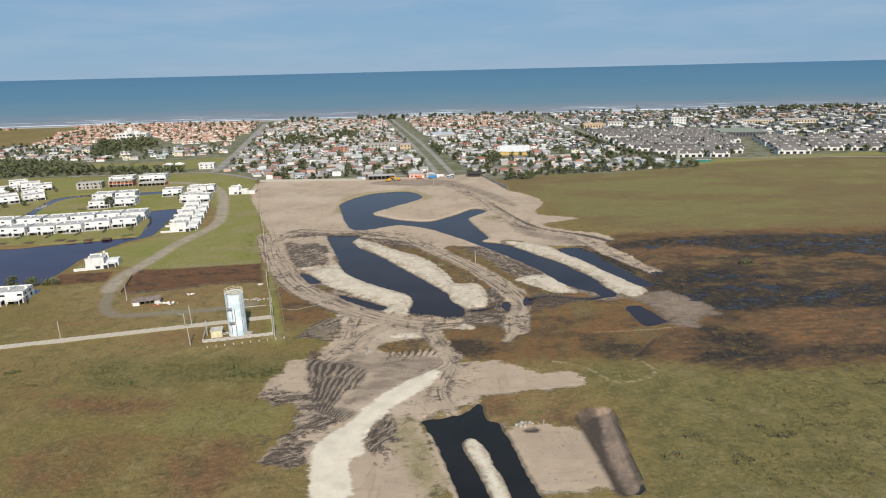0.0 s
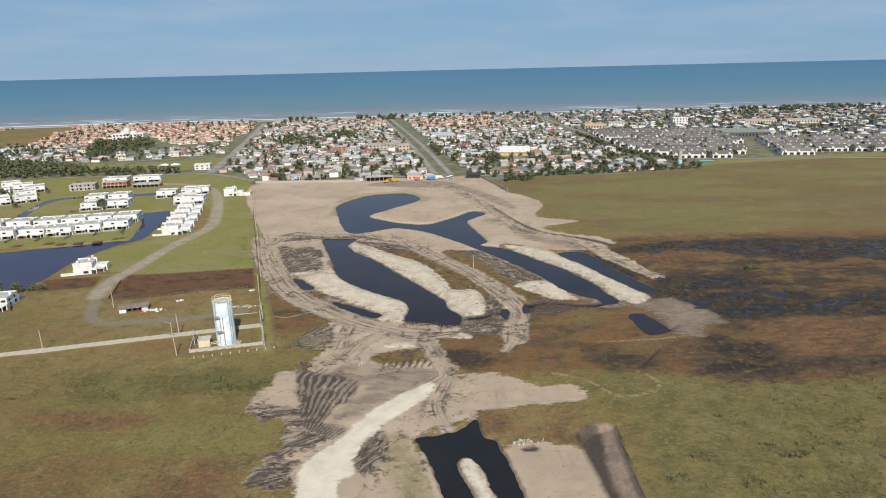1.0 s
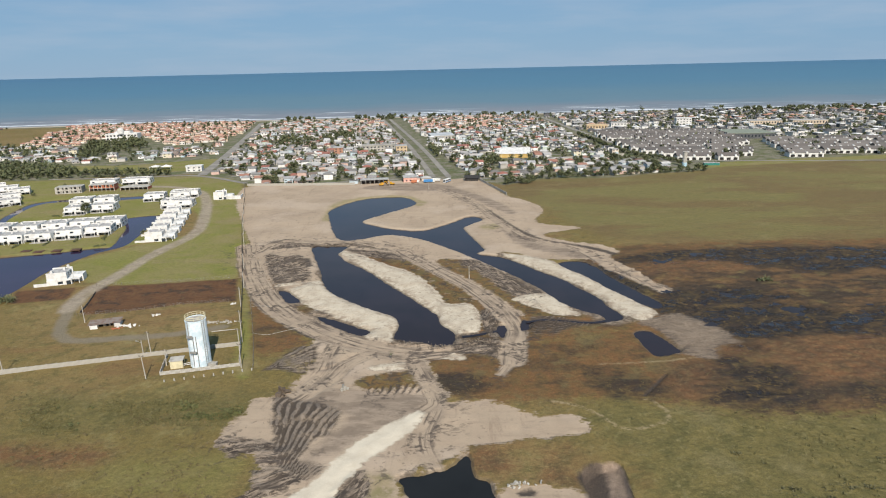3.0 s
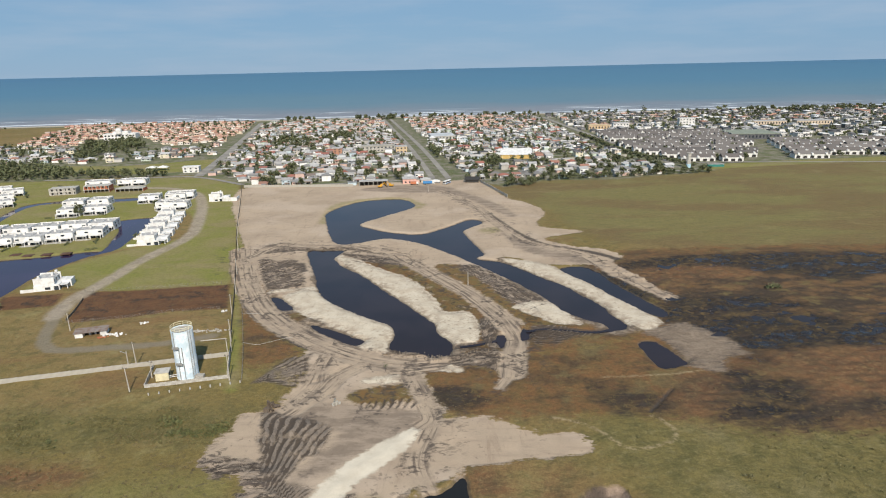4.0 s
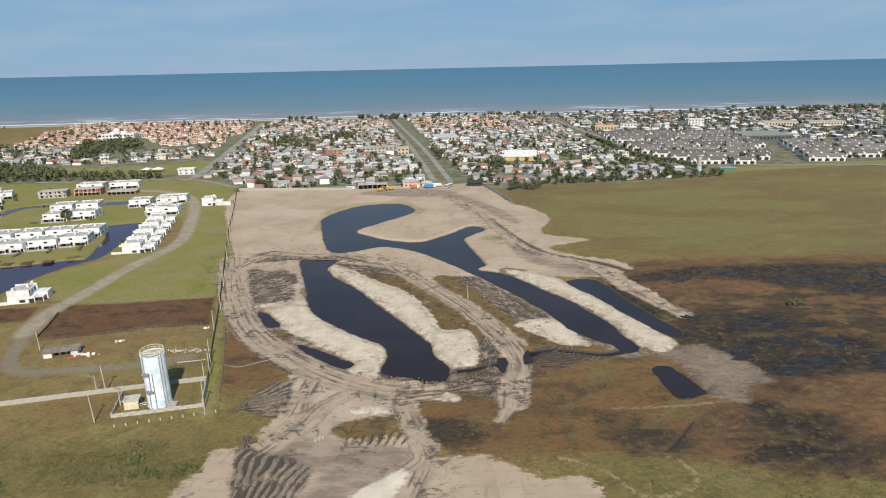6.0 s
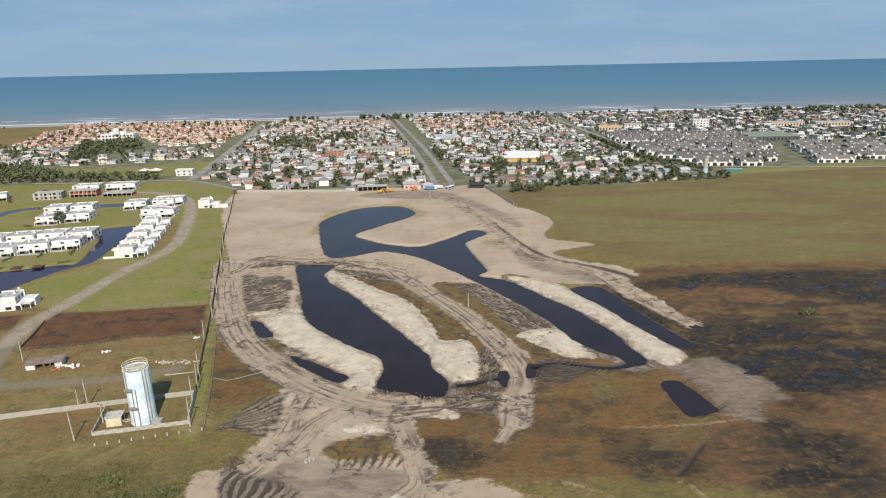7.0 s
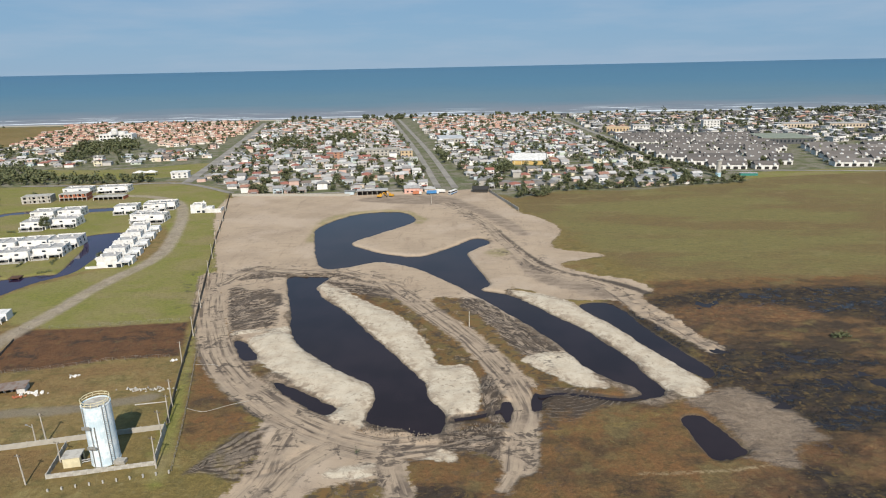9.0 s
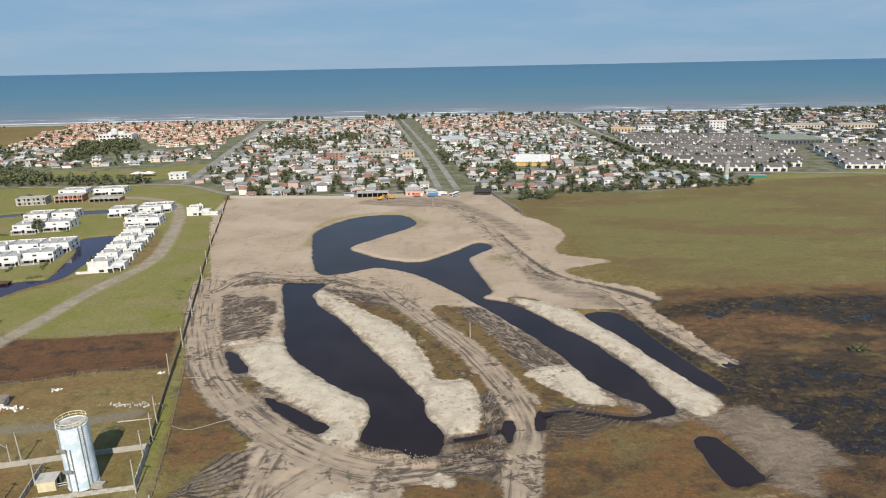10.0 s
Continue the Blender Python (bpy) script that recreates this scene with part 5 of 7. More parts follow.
panel_wall("boundary_wall", (-260, 135.5), (-102.4, 174.7), 1.45, 2.5, MAT_WALLCONC, "long pale concrete panel wall across the grass")
panel_wall("boundary_wall", (-102.4, 174.7), (-61.2, 185.0), 1.45, 2.5, MAT_WALLCONC, "pale concrete panel wall behind the water tower")
panel_wall("compound_wall", (-76.9, 167.6), (-57.5, 171.9), 1.2, 2.4, MAT_CONCRETE, "low grey concrete wall before the water tower")
panel_wall("compound_wall", (-79.6, 178.6), (-76.9, 167.8), 1.3, 2.4, MAT_CONCRETE, "low grey concrete side wall of the tower compound")
panel_wall("compound_wall", (-57.5, 172.1), (-61.0, 184.6), 2.0, 2.4, MAT_CONCRETE, "dark weathered concrete wall along the grass lane")


def fence(name, line, spacing, height, label, wires=3, post_r=0.075, material=None, mesh_panel=False):
    """A fence: wooden posts and wires along a line."""
    p = smooth_outline(line, 8, False)
    run = np.r_[0, np.cumsum(np.linalg.norm(np.diff(p, axis=0), axis=1))]
    at = np.arange(0, run[-1], spacing)
    px, py = np.interp(at, run, p[:, 0]), np.interp(at, run, p[:, 1])
    t = thing(name, label, "fence")
    bm = bmesh.new()
    rod(bm, (0, 0, -0.3), (0, 0, height), post_r, post_r * 0.8, 6)
    first = part("post", bm, material or MAT_WOOD, t)
    rng = random.Random(len(at))
    tops = []
    for i, (x, y) in enumerate(zip(px, py)):
        q = first if i == 0 else new("post", first.data)
        q.parent = t
        q.location = (x, y, 0)
        q.rotation_euler = (rng.uniform(-0.06, 0.06), rng.uniform(-0.06, 0.06), rng.uniform(0, 6))
        tops.append((x, y))
    for k in range(wires):
        bm = bmesh.new()
        z = height * (0.9 - 0.28 * k)
        tube(bm, [(*a, z) for a in tops], 0.012, 3)
        part("wire", bm, MAT_STEEL, t)
    if mesh_panel:
        for a, b in zip(tops[:-1], tops[1:]):
            d = Vector((b[0] - a[0], b[1] - a[1], 0))
            q = part("board", solid((0.1, d.length - 0.1, -0.03, 0.03, 0.0, height * 0.9)), MAT_WOOD, t)
            q.matrix_basis = facing(*a, math.degrees(math.atan2(d.y, d.x)))
    return t


FENCE_LINE = [(-139.3, 447), (-118.7, 377), (-107.2, 336), (-93.4, 291), (-83.5, 259), (-75.5, 233), (-68.5, 209), (-61.5, 186)]
fence("board_fence", FENCE_LINE, 2.8, 1.7, "grey weathered board fence along the edge of the lawn", 0, 0.09, None, True)
fence("wire_fence", [(-69.6, 222.6), (-61.1, 196.5), (-56, 179.6), (-53, 168.9)], 2.2, 1.3, "old wire fence with grey wooden posts beside the lane")
fence("field_fence", [(-132, 240), (-110.5, 242), (-83, 246)], 3.0, 1.3, "wire fence between the lawn and the bare field")
fence("field_fence", [(-123, 210.5), (-106, 213.5), (-91, 218.5), (-74, 220.5)], 3.0, 1.3, "wire fence between the bare field and rough grass")
fence("yard_fence", [(-128.2, 232), (-125.2, 222), (-122.6, 211)], 2.2, 1.0, "dark board fence at the corner of the bare field", 0, 0.09, None, True)
fence("garden_fence", [(-165, 226), (-157.5, 214), (-151, 203)], 2.2, 1.5, "dark board fence by the canal houses", 0, 0.09, None, True)

BARRIER = thing("bollard", "short grey concrete marker post in the grass", "post", "marker posts before the tower", facing(-74.2, 163.8))
part("post", solid((-0.13, 0.13, -0.13, 0.13, -0.2, 0.85)), MAT_CONCRETE, BARRIER)
for i in range(1, 10):
    copy_thing(BARRIER, facing(-74.2 + i * 2.3, 163.8 + i * 0.62, i * 9))


def utility_pole(x, y, h, lean=0.0, arm=True, lamp=False, label="pale concrete utility pole with a short cross arm"):
    t = thing("utility_pole", label, "pole", "utility poles", facing(x, y, -15) @ pose(0, 0, 0, 0, lean, 0))
    bm = bmesh.new()
    rod(bm, (0, 0, -0.5), (0, 0, h), 0.17, 0.10, 8)
    part("pole", bm, MAT_PALEWOOD, t)
    if arm:
        part("cross_arm", solid((-0.75, 0.75, -0.07, 0.07, h - 0.5, h - 0.36)), MAT_WOOD, t)
        for dx in (-0.6, 0.0, 0.6):
            bm = bmesh.new()
            rod(bm, (dx, 0, h - 0.36), (dx, 0, h - 0.12), 0.06, 0.04, 6)
            part("insulator", bm, MAT_DARK, t)
    if lamp:
        bm = bmesh.new()
        rod(bm, (0, 0, h - 0.8), (-1.4, 0, h - 0.4), 0.05, 0.05, 6)
        part("lamp_arm", bm, MAT_STEEL, t)
        part("lamp_head", solid((-1.9, -1.35, -0.13, 0.13, h - 0.45, h - 0.3)), MAT_STEEL, t)
    return t


for x, y, h, lean in ((-56.7, 170.8, 7.5, 1), (-59.9, 180.4, 7.5, -1), (-61.6, 187.5, 7.2, 1), (-64.0, 194.5, 7.2, 0), (-70.8, 215.9, 7, 1), (-84.6, 179.7, 7.4, -2), (-79.8, 165.8, 7.0, -3), (-77.6, 173.2, 5.0, 1), (-116.9, 204.5, 6, 0), (-120, 170.5, 7, 0), (-146, 164, 7, 0)):
    utility_pole(x, y, h, lean)
utility_pole(-86.6, 179.3, 5.0, 0, False, True, "slim steel lamp post by the concrete wall")
for x, y in ((-76, 234), (-83, 257), (-92.8, 289.5), (-100, 312), (-106.8, 334), (-113, 355), (-119, 376), (-126, 400)):
    utility_pole(x + 0.8, y, 6.5, 0.5)
utility_pole(6.8, 239.5, 5.0, 0, False, False, "lone thin pole standing in the heath")
utility_pole(-11.5, 413, 5.0, 0, False, False, "lone thin pole standing in the sand")

shed = thing("shed", "low white shed with a rusty lean-to roof and open bays", "shed", m=facing(-108.2, 201.2, 17) @ Matrix.Diagonal((0.9, 0.85, 0.78, 1)))
part("wall", solid((-5.0, 4.6, 0.2, 2.4, -0.2, 2.1), (-5.0, -2.6, -1.6, 0.2, -0.2, 2.0), (2.6, 4.6, -1.4, 0.2, -0.2, 2.0)), MAT_WHITE, shed)
bm = bmesh.new()
box(bm, -5.4, 5.0, -1.9, 2.7, 0, 0.1, pose(0, 0, 2.25, 5, 0, 0))
part("roof", bm, worn("rusty_sheet", (0.20, 0.17, 0.15), (0.15, 0.095, 0.07), 0.7), shed, "grey and rust stained sheet roof")
# near-black panels on the closed wall: the open bays' shade as colour
for x0 in (-2.4, -0.6, 1.2):
    part("opening", solid((x0, x0 + 1.2, 0.14, 0.19, 0.0, 1.8)), MAT_DARK, shed)
for x0 in (-2.5, 0.0, 2.5):
    part("post", solid((x0, x0 + 0.12, -1.6, -1.48, 0, 2.05)), MAT_WOOD, shed)


def heap(name, label, x, y, spread, count, size, material, category, seed):
    """A scatter of broken lumps as one loose heap."""
    rng = random.Random(seed)
    bm = bmesh.new()
    floor = ground_at(x, y)
    for _ in range(count):
        s = size * rng.uniform(0.5, 1.5)
        m = Matrix.Translation((x + rng.gauss(0, spread[0]), y + rng.gauss(0, spread[1]), floor + s * rng.uniform(0.1, 0.6))) @ Euler((rng.uniform(0, 3), rng.uniform(0, 3), rng.uniform(0, 3))).to_matrix().to_4x4()
        box(bm, -s * rng.uniform(0.4, 0.9), s * 0.6, -s * rng.uniform(0.3, 0.6), s * 0.5, -s * 0.3, s * rng.uniform(0.1, 0.35), m)
    for v in bm.verts:
        v.co += Vector((rng.gauss(0, 1), rng.gauss(0, 1), rng.gauss(0, 1))) * size * 0.16
    return tagged(part(name, bm, material), label, category, "", "stuff")


heap("rubble", "white rubble and plaster rubbish beside the shed", -101.5, 200.6, (1.3, 0.6), 34, 0.4, MAT_WHITE, "rubble", 1)
heap("rubble", "red brick rubble lying before the shed", -104.5, 199.0, (1.2, 0.4), 22, 0.3, MAT_BRICK, "rubble", 2)
heap("rubble", "row of grey rubble along the grass", -72.5, 202.5, (3.4, 0.5), 40, 0.4, MAT_CONCRETE, "rubble", 3)
heap("rubble", "white rubbish lying by the board fence", -74.2, 218.0, (0.4, 0.3), 8, 0.5, MAT_WHITE, "rubble", 4)
heap("rubble", "broken pale slabs on the gravel yard", -97.0, 209.5, (1.6, 0.4), 8, 0.3, MAT_WHITE, "rubble", 5)
heap("rubble", "pale rocks heaped on the sand", -27.5, 158.0, (0.5, 0.4), 9, 0.55, MAT_WALLCONC, "rock", 6)
heap("rubble", "pale broken lumps beside the dug sand", 11.4, 120.4, (1.5, 0.5), 22, 0.34, MAT_CONCRETE, "rubble", 8)
heap("rubble", "dark stumps standing at the edge of the sand", -42.6, 156.5, (0.8, 1.0), 12, 0.7, MAT_BARK, "stump", 7)
beam = thing("concrete_pole", "fallen pale concrete pole lying in the grass", "pole", m=facing(-69.5, 195.5, 12))
bm = bmesh.new()
rod(bm, (-3.6, 0, 0.42), (3.6, 0, 0.42), 0.17, 0.12, 8)
part("pole", bm, MAT_PALEWOOD, beam)


# ---- the white estate on the canals ----
def estate_house(w, d, variant, label="white two-storey flat-roofed house with dark windows by the canal"):
    t = thing("estate_house", label, "house", "white houses of the estate")
    h1, h2 = 2.1, 4.2
    set_back = (1.6, 2.4, 0.8)[variant]
    part("ground_floor", solid((-w / 2, w / 2, 0, d, -0.3, h1)), MAT_WHITE, t)
    up = part("upper_floor", solid((-w / 2 + 0.15, w / 2 - 0.15, set_back - 1.4, d - 0.2, h1, h2 - 0.45)), MAT_WHITE, t)
    x0, x1, y0, y1 = -w / 2 + 0.15, w / 2 - 0.15, set_back - 1.4, d - 0.2
    for b in ((x0, x1, y0, y0 + 0.2), (x0, x1, y1 - 0.2, y1), (x0, x0 + 0.2, y0 + 0.2, y1 - 0.2), (x1 - 0.2, x1, y0 + 0.2, y1 - 0.2), (-0.1, 0.1, y0 + 0.2, y1 - 0.2)):
        part("parapet", solid((*b, h2 - 0.45, h2)), MAT_WHITE, up)
    for xa, xb in ((x0 + 0.2, -0.1), (0.1, x1 - 0.2)):
        part("roof", solid((xa, xb, y0 + 0.2, y1 - 0.2, h2 - 0.45, h2 - 0.38)), MAT_ROOFGREY, up, "grey gravel flat roof")
    for cx in ((-w * 0.32, w * 0.3), (-w * 0.1, w * 0.4), (-w * 0.4, w * 0.12))[variant]:
        part("chimney", solid((cx, cx + 0.9, d * 0.55, d * 0.55 + 0.9, h2 - 0.4, h2 + 0.6)), MAT_WHITE, up)
    n = 4
    for i in range(n):
        cx = -w / 2 + w * (i + 0.5) / n
        part("window", solid((cx - w * 0.085, cx + w * 0.085, -0.03, 0.06, 0.15, 1.75)), MAT_GLASS, t)
    for i in range(4):
        cx = -w / 2 + w * (i + 0.5) / 4
        if (i + variant) % 2 == 0:
            part("window", solid((cx - 0.75, cx + 0.75, y0 - 0.03, y0 + 0.06, h1 + 0.45, h1 + 1.25)), MAT_GLASS, up)
    for sy in (d * 0.3, d * 0.7):
        part("window", solid((w / 2 - 0.02, w / 2 + 0.03, sy - 0.6, sy + 0.6, 0.9, 2.1)), MAT_GLASS, t)
        part("window", solid((x1 - 0.02, x1 + 0.03, sy - 0.5, sy + 0.5, h1 + 0.4, h1 + 1.3)), MAT_GLASS, up)
    part("terrace", solid((-w / 2 + 0.4, w / 2 - 0.4, -3.4, 0, -0.2, 0.22)), MAT_CONCRETE, t, "pale paved terrace")
    ver = part("veranda_roof", solid((-w / 2 + 0.3, -w * 0.06, -2.4, 0, 1.8, 1.98)), MAT_WHITE, t)
    part("veranda_roof", solid((w * 0.06, w / 2 - 0.3, -2.4, 0, 1.8, 1.98)), MAT_WHITE, t)
    for cx in (-w / 2 + 0.4, -w * 0.08, w * 0.08, w / 2 - 0.6):
        part("column", solid((cx, cx + 0.22, -2.35, -2.13, 0.2, 1.8)), MAT_WHITE, t)
    return t


templates = [estate_house(12.0, 10.5, v) for v in range(3)]
ROW_FRONT = [(-261, 297.5, 5), (-247.5, 298.5, 5), (-234, 299.5, 5), (-220.4, 301.2, 5), (-206.6, 302.4, 6), (-194.6, 306.0, 7), (-183.2, 311.0, 12), (-171.8, 316.0, 12)]
ROW_BACK = [(-252, 318, 5), (-238.6, 319, 5), (-225, 320.6, 6), (-211.2, 322.6, 7), (-198.8, 325.6, 10), (-186.6, 328.6, 10), (-174.2, 331.6, 10)]
MIDDLE = [(-210.3, 364.4, 8), (-197.6, 369.5, 8), (-220.5, 388.0, 10), (-207.6, 391.0, 10)]
EAST = [(-180.8, 398.1, 10), (-166.4, 403.0, 12), (-162.0, 379.0, 5)]
FAR_WEST = [(-301.6, 419.8, 30), (-287.0, 397.0, 40), (-276.5, 408.5, 40), (-277.8, 384.7, 35), (-266.0, 392.0, 40), (-310.9, 446.1, 35), (-296.0, 436.0, 30), (-283, 428, 30)]
for k, (x, y, a) in enumerate(ROW_FRONT + ROW_BACK + MIDDLE + EAST + FAR_WEST):
    if k < 3:
        templates[k].matrix_basis = facing(x, y, a)
    else:
        copy_thing(templates[k % 3], facing(x, y, a))
long_house = estate_house(17.0, 9.0, 0, "long white flat-roofed terrace with dark shaded openings")
long_house.matrix_basis = facing(-157.5, 376.5, 6)
copy_thing(long_house, facing(-165, 404.5, 10) @ pose(0, 3, 0))


def villa(m, label, w=8.0, d=12.0, low_wall=True):
    """A stepped white villa, its long side along y, with tall party walls."""
    t = thing("villa", label, "house", "stepped white villas", m)
    part("ground_floor", solid((-w / 2, w / 2, 0, d, -0.3, 2.2)), MAT_WHITE, t)
    up = part("upper_floor", solid((-w / 2 + 0.2, w * 0.28, 0.6, d - 2.0, 2.2, 4.3)), MAT_WHITE, t)
    part("roof", solid((-w / 2 + 0.5, w * 0.28 - 0.3, 0.9, d - 2.3, 4.3, 4.38)), MAT_ROOFGREY, up, "grey gravel flat roof")
    part("party_wall", solid((-w / 2 + 0.1, w * 0.32, 0.3, 0.6, 0, 4.9)), MAT_WHITE, t)
    part("party_wall", solid((-w / 2 + 0.1, w * 0.32, d - 2.0, d - 1.7, 0, 4.8)), MAT_WHITE, t)
    for cx, cy in ((-w * 0.35, 1.5), (w * 0.05, d * 0.5), (w * 0.1, d * 0.8)):
        part("chimney", solid((cx, cx + 0.8, cy, cy + 0.8, 4.3, 5.5)), MAT_WHITE, up)
    part("side_wing", solid((w / 2, w / 2 + 3.0, d * 0.35, d * 0.8, -0.3, 2.7)), MAT_WHITE, t)
    part("porch_roof", solid((w / 2, w / 2 + 2.6, d * 0.05, d * 0.33, 1.8, 1.98)), MAT_WHITE, t)
    for px in (w / 2 + 2.2,):
        part("column", solid((px, px + 0.25, d * 0.07, d * 0.07 + 0.25, 0, 1.8)), MAT_WHITE, t)
    for k in range(3):
        part("window", solid((w / 2 - 0.04, w / 2 + 0.03, d * (0.08 + 0.3 * k), d * (0.2 + 0.3 * k), 0.5, 1.6)), MAT_GLASS, t)
        part("window", solid((w * 0.28 - 0.04, w * 0.28 + 0.03, d * (0.12 + 0.25 * k), d * (0.22 + 0.25 * k), 2.7, 3.8)), MAT_GLASS, up)
    part("window", solid((-0.6, 1.2, -0.03, 0.05, 0.5, 1.5)), MAT_GLASS, t)
    part("window", solid((w * 0.28, w * 0.46, -0.03, 0.05, 0.1, 1.7)), MAT_GLASS, t)
    if low_wall:
        part("garden_wall", solid((-w / 2 - 4.5, -w / 2, 0.0, 0.25, -0.3, 1.2)), MAT_WHITE, t, "low white garden wall")
    return t


villa(facing(-147.0, 242.0, 14), "lone white stepped villa at the canal end", 8.5, 10.0)
first = villa(facing(-136.8, 301.0, 10), "stepped white villa terrace beside the gravel road", 9.5, 10.5)
for x, y, a in ((-139.5, 313.0, 11), (-142.6, 326.0, 12), (-145.8, 339.0, 13), (-149.2, 352.0, 14)):
    copy_thing(first, facing(x, y, a))
fh = villa(facing(-139.5, 397.0, 4), "white cubic house with a long white yard wall beside the fence", 8.0, 9.0, False)
part("garden_wall", solid((4.2, 12.5, 0.0, 0.3, -0.3, 2.4), (12.2, 12.5, 0.3, 7, -0.3, 2.4)), MAT_WHITE, fh, "tall white yard wall")
corner = estate_house(11.0, 9.0, 1, "white flat-roofed house with a blue pool deck by the canal")
corner.matrix_basis = facing(-158.5, 203.8, 10)
part("pool_deck", solid((-6, 5.5, 9.5, 13, 0.0, 0.5)), MAT_BLUE, corner, "blue pool deck behind the house")

for x, y, a in ((-215.5, 292.6, 5), (-203.5, 293.4, 5), (-190.6, 296.6, 6), (-176.5, 296.2, 8), (-184, 294.8, 8), (-168.4, 297.0, 10), (-230, 291, 5)):
    deck = thing("boat_deck", "brown wooden boat deck at the canal edge", "deck", "boat decks", facing(x, y - 6.2, a))
    part("platform", solid((-2.0, 2.0, -1.8, 1.8, 0.1, 0.28)), MAT_DECK, deck)
    for dx in (-1.7, 1.7):
        part("pile", solid((dx - 0.12, dx + 0.12, -1.6, -1.36, -1.4, 0.1)), MAT_DECK, deck)


def frame_building(m, w, d, storeys, material, label, brick):
    t = thing("unfinished_building", label, "building", "buildings under construction", m)
    h = 2.25
    bays = 6
    for s in range(storeys + 1):
        part("slab", solid((-w / 2, w / 2, 0, d, s * h - 0.25, s * h)), MAT_CONCRETE, t)
    for s in range(storeys):
        part("back_wall", solid((-w / 2, w / 2, d - 0.3, d, s * h, s * h + h - 0.25)), material, t)
        # near-black wall added behind the bays, the interior's shade as colour
        part("inner_wall", solid((-w / 2 + 0.4, w / 2 - 0.4, d * 0.4, d * 0.4 + 0.2, s * h, s * h + h - 0.25)), MAT_DARK, t)
        for i in range(bays + 1):
            x = -w / 2 + 0.2 + (w - 0.7) * i / bays
            part("column", solid((x, x + 0.35, 0.02, 0.37, s * h, s * h + h - 0.25)), MAT_CONCRETE, t)
        if brick[s]:
            for i in range(bays):
                x = -w / 2 + 0.55 + (w - 0.7) * i / bays
                part("infill", solid((x, x + (w - 0.7) / bays * (0.55 if i % 2 else 0.3), 0.08, 0.3, s * h, s * h + h - 0.25)), material, t)
                part("sill_wall", solid((x + (w - 0.7) / bays * (0.55 if i % 2 else 0.3), x + (w - 0.7) / bays - 0.36, 0.08, 0.3, s * h, s * h + 0.7)), material, t)
        for sx in (-w / 2, w / 2 - 0.2):
            part("end_wall", solid((sx, sx + 0.2, 0.4, d - 0.3, s * h, s * h + h - 0.25)), material, t)
    return t


frame_building(facing(-251, 428.6, 14), 16, 9, 2, MAT_CONCRETE, "grey concrete building shell with open bays", (1, 1))
frame_building(facing(-232.2, 435.0, 10), 16, 9, 2, MAT_BRICK, "red brick building shell under construction", (0, 1))
frame_building(facing(-211, 436, 6), 18, 8, 1, MAT_BRICK, "long single-storey brick shell with open bays", (0,))
for x, y, w in ((-241.7, 454.9, 17), (-220.4, 459.1, 19)):
    q = estate_house(w, 10, 0, "white two-storey house row behind the brick shells")
    q.matrix_basis = facing(x, y, 8)


# ---- trees ----
def leafy(bm, centre, radius, count, size, rng):
    """A clump of small tilted leaves about a centre."""
    for _ in range(count):
        d = Vector((rng.gauss(0, 1), rng.gauss(0, 1), rng.gauss(0, 0.8)))
        p = Vector(centre) + d.normalized() * radius * rng.uniform(0.3, 1.05)
        s = size * rng.uniform(0.6, 1.4)
        e = Euler((rng.uniform(-1.1, 1.1), rng.uniform(-1.1, 1.1), rng.uniform(0, 6.3)))
        a, b = e.to_matrix() @ Vector((s, 0, 0)), e.to_matrix() @ Vector((0, s * 0.75, 0))
        bm.faces.new([bm.verts.new(v) for v in (p - a - b * 0.4, p + b * 0.2 - a * 0.1, p + a + b * 0.3, p + b * 1.0, p - a * 0.6 + b * 0.7)])


def tree(seed, h, spread, label, leaves=150):
    rng = random.Random(seed)
    t = thing("tree", label, "tree", "trees of the town")
    bm = bmesh.new()
    rod(bm, (0, 0, -0.3), (0.1, 0, h * 0.45), 0.05 * h * 0.6, 0.03 * h * 0.5, 7)
    tips = []
    for _ in range(6):
        a = rng.uniform(0, 6.3)
        tip = Vector((math.cos(a) * spread * rng.uniform(0.3, 0.75), math.sin(a) * spread * rng.uniform(0.3, 0.75), h * rng.uniform(0.36, 0.80)))
        rod(bm, (0.1, 0, h * rng.uniform(0.18, 0.34)), tip, 0.016 * h, 0.006 * h, 5)
        tips.append(tip)
    part("trunk", bm, MAT_BARK, t)
    bm = bmesh.new()
    for tip in tips + [Vector((0, 0, h * 0.82))]:
        leafy(bm, tip, spread * rng.uniform(0.50, 0.72), leaves // 7, 0.075 * h, rng)
    part("crown", bm, MAT_LEAF, t)
    return t


TREES = [tree(11, 6.5, 3.4, "broad dark green garden tree", 700), tree(12, 8.5, 2.8, "tall dark green street tree", 700), tree(13, 4.4, 2.6, "low round green garden tree", 560)]
for k, q in enumerate(TREES):
    q.matrix_basis = facing((-126, -118, 22)[k], (452, 459, 452)[k], 0)
tree_spots = []


# ---- the town ----
PALE = [(0.62, 0.60, 0.57), (0.46, 0.44, 0.41), (0.72, 0.71, 0.69), (0.36, 0.34, 0.31), (0.54, 0.46, 0.38), (0.42, 0.50, 0.54), (0.58, 0.53, 0.40), (0.50, 0.35, 0.30), (0.66, 0.65, 0.62), (0.58, 0.57, 0.55), (0.44, 0.50, 0.43)]
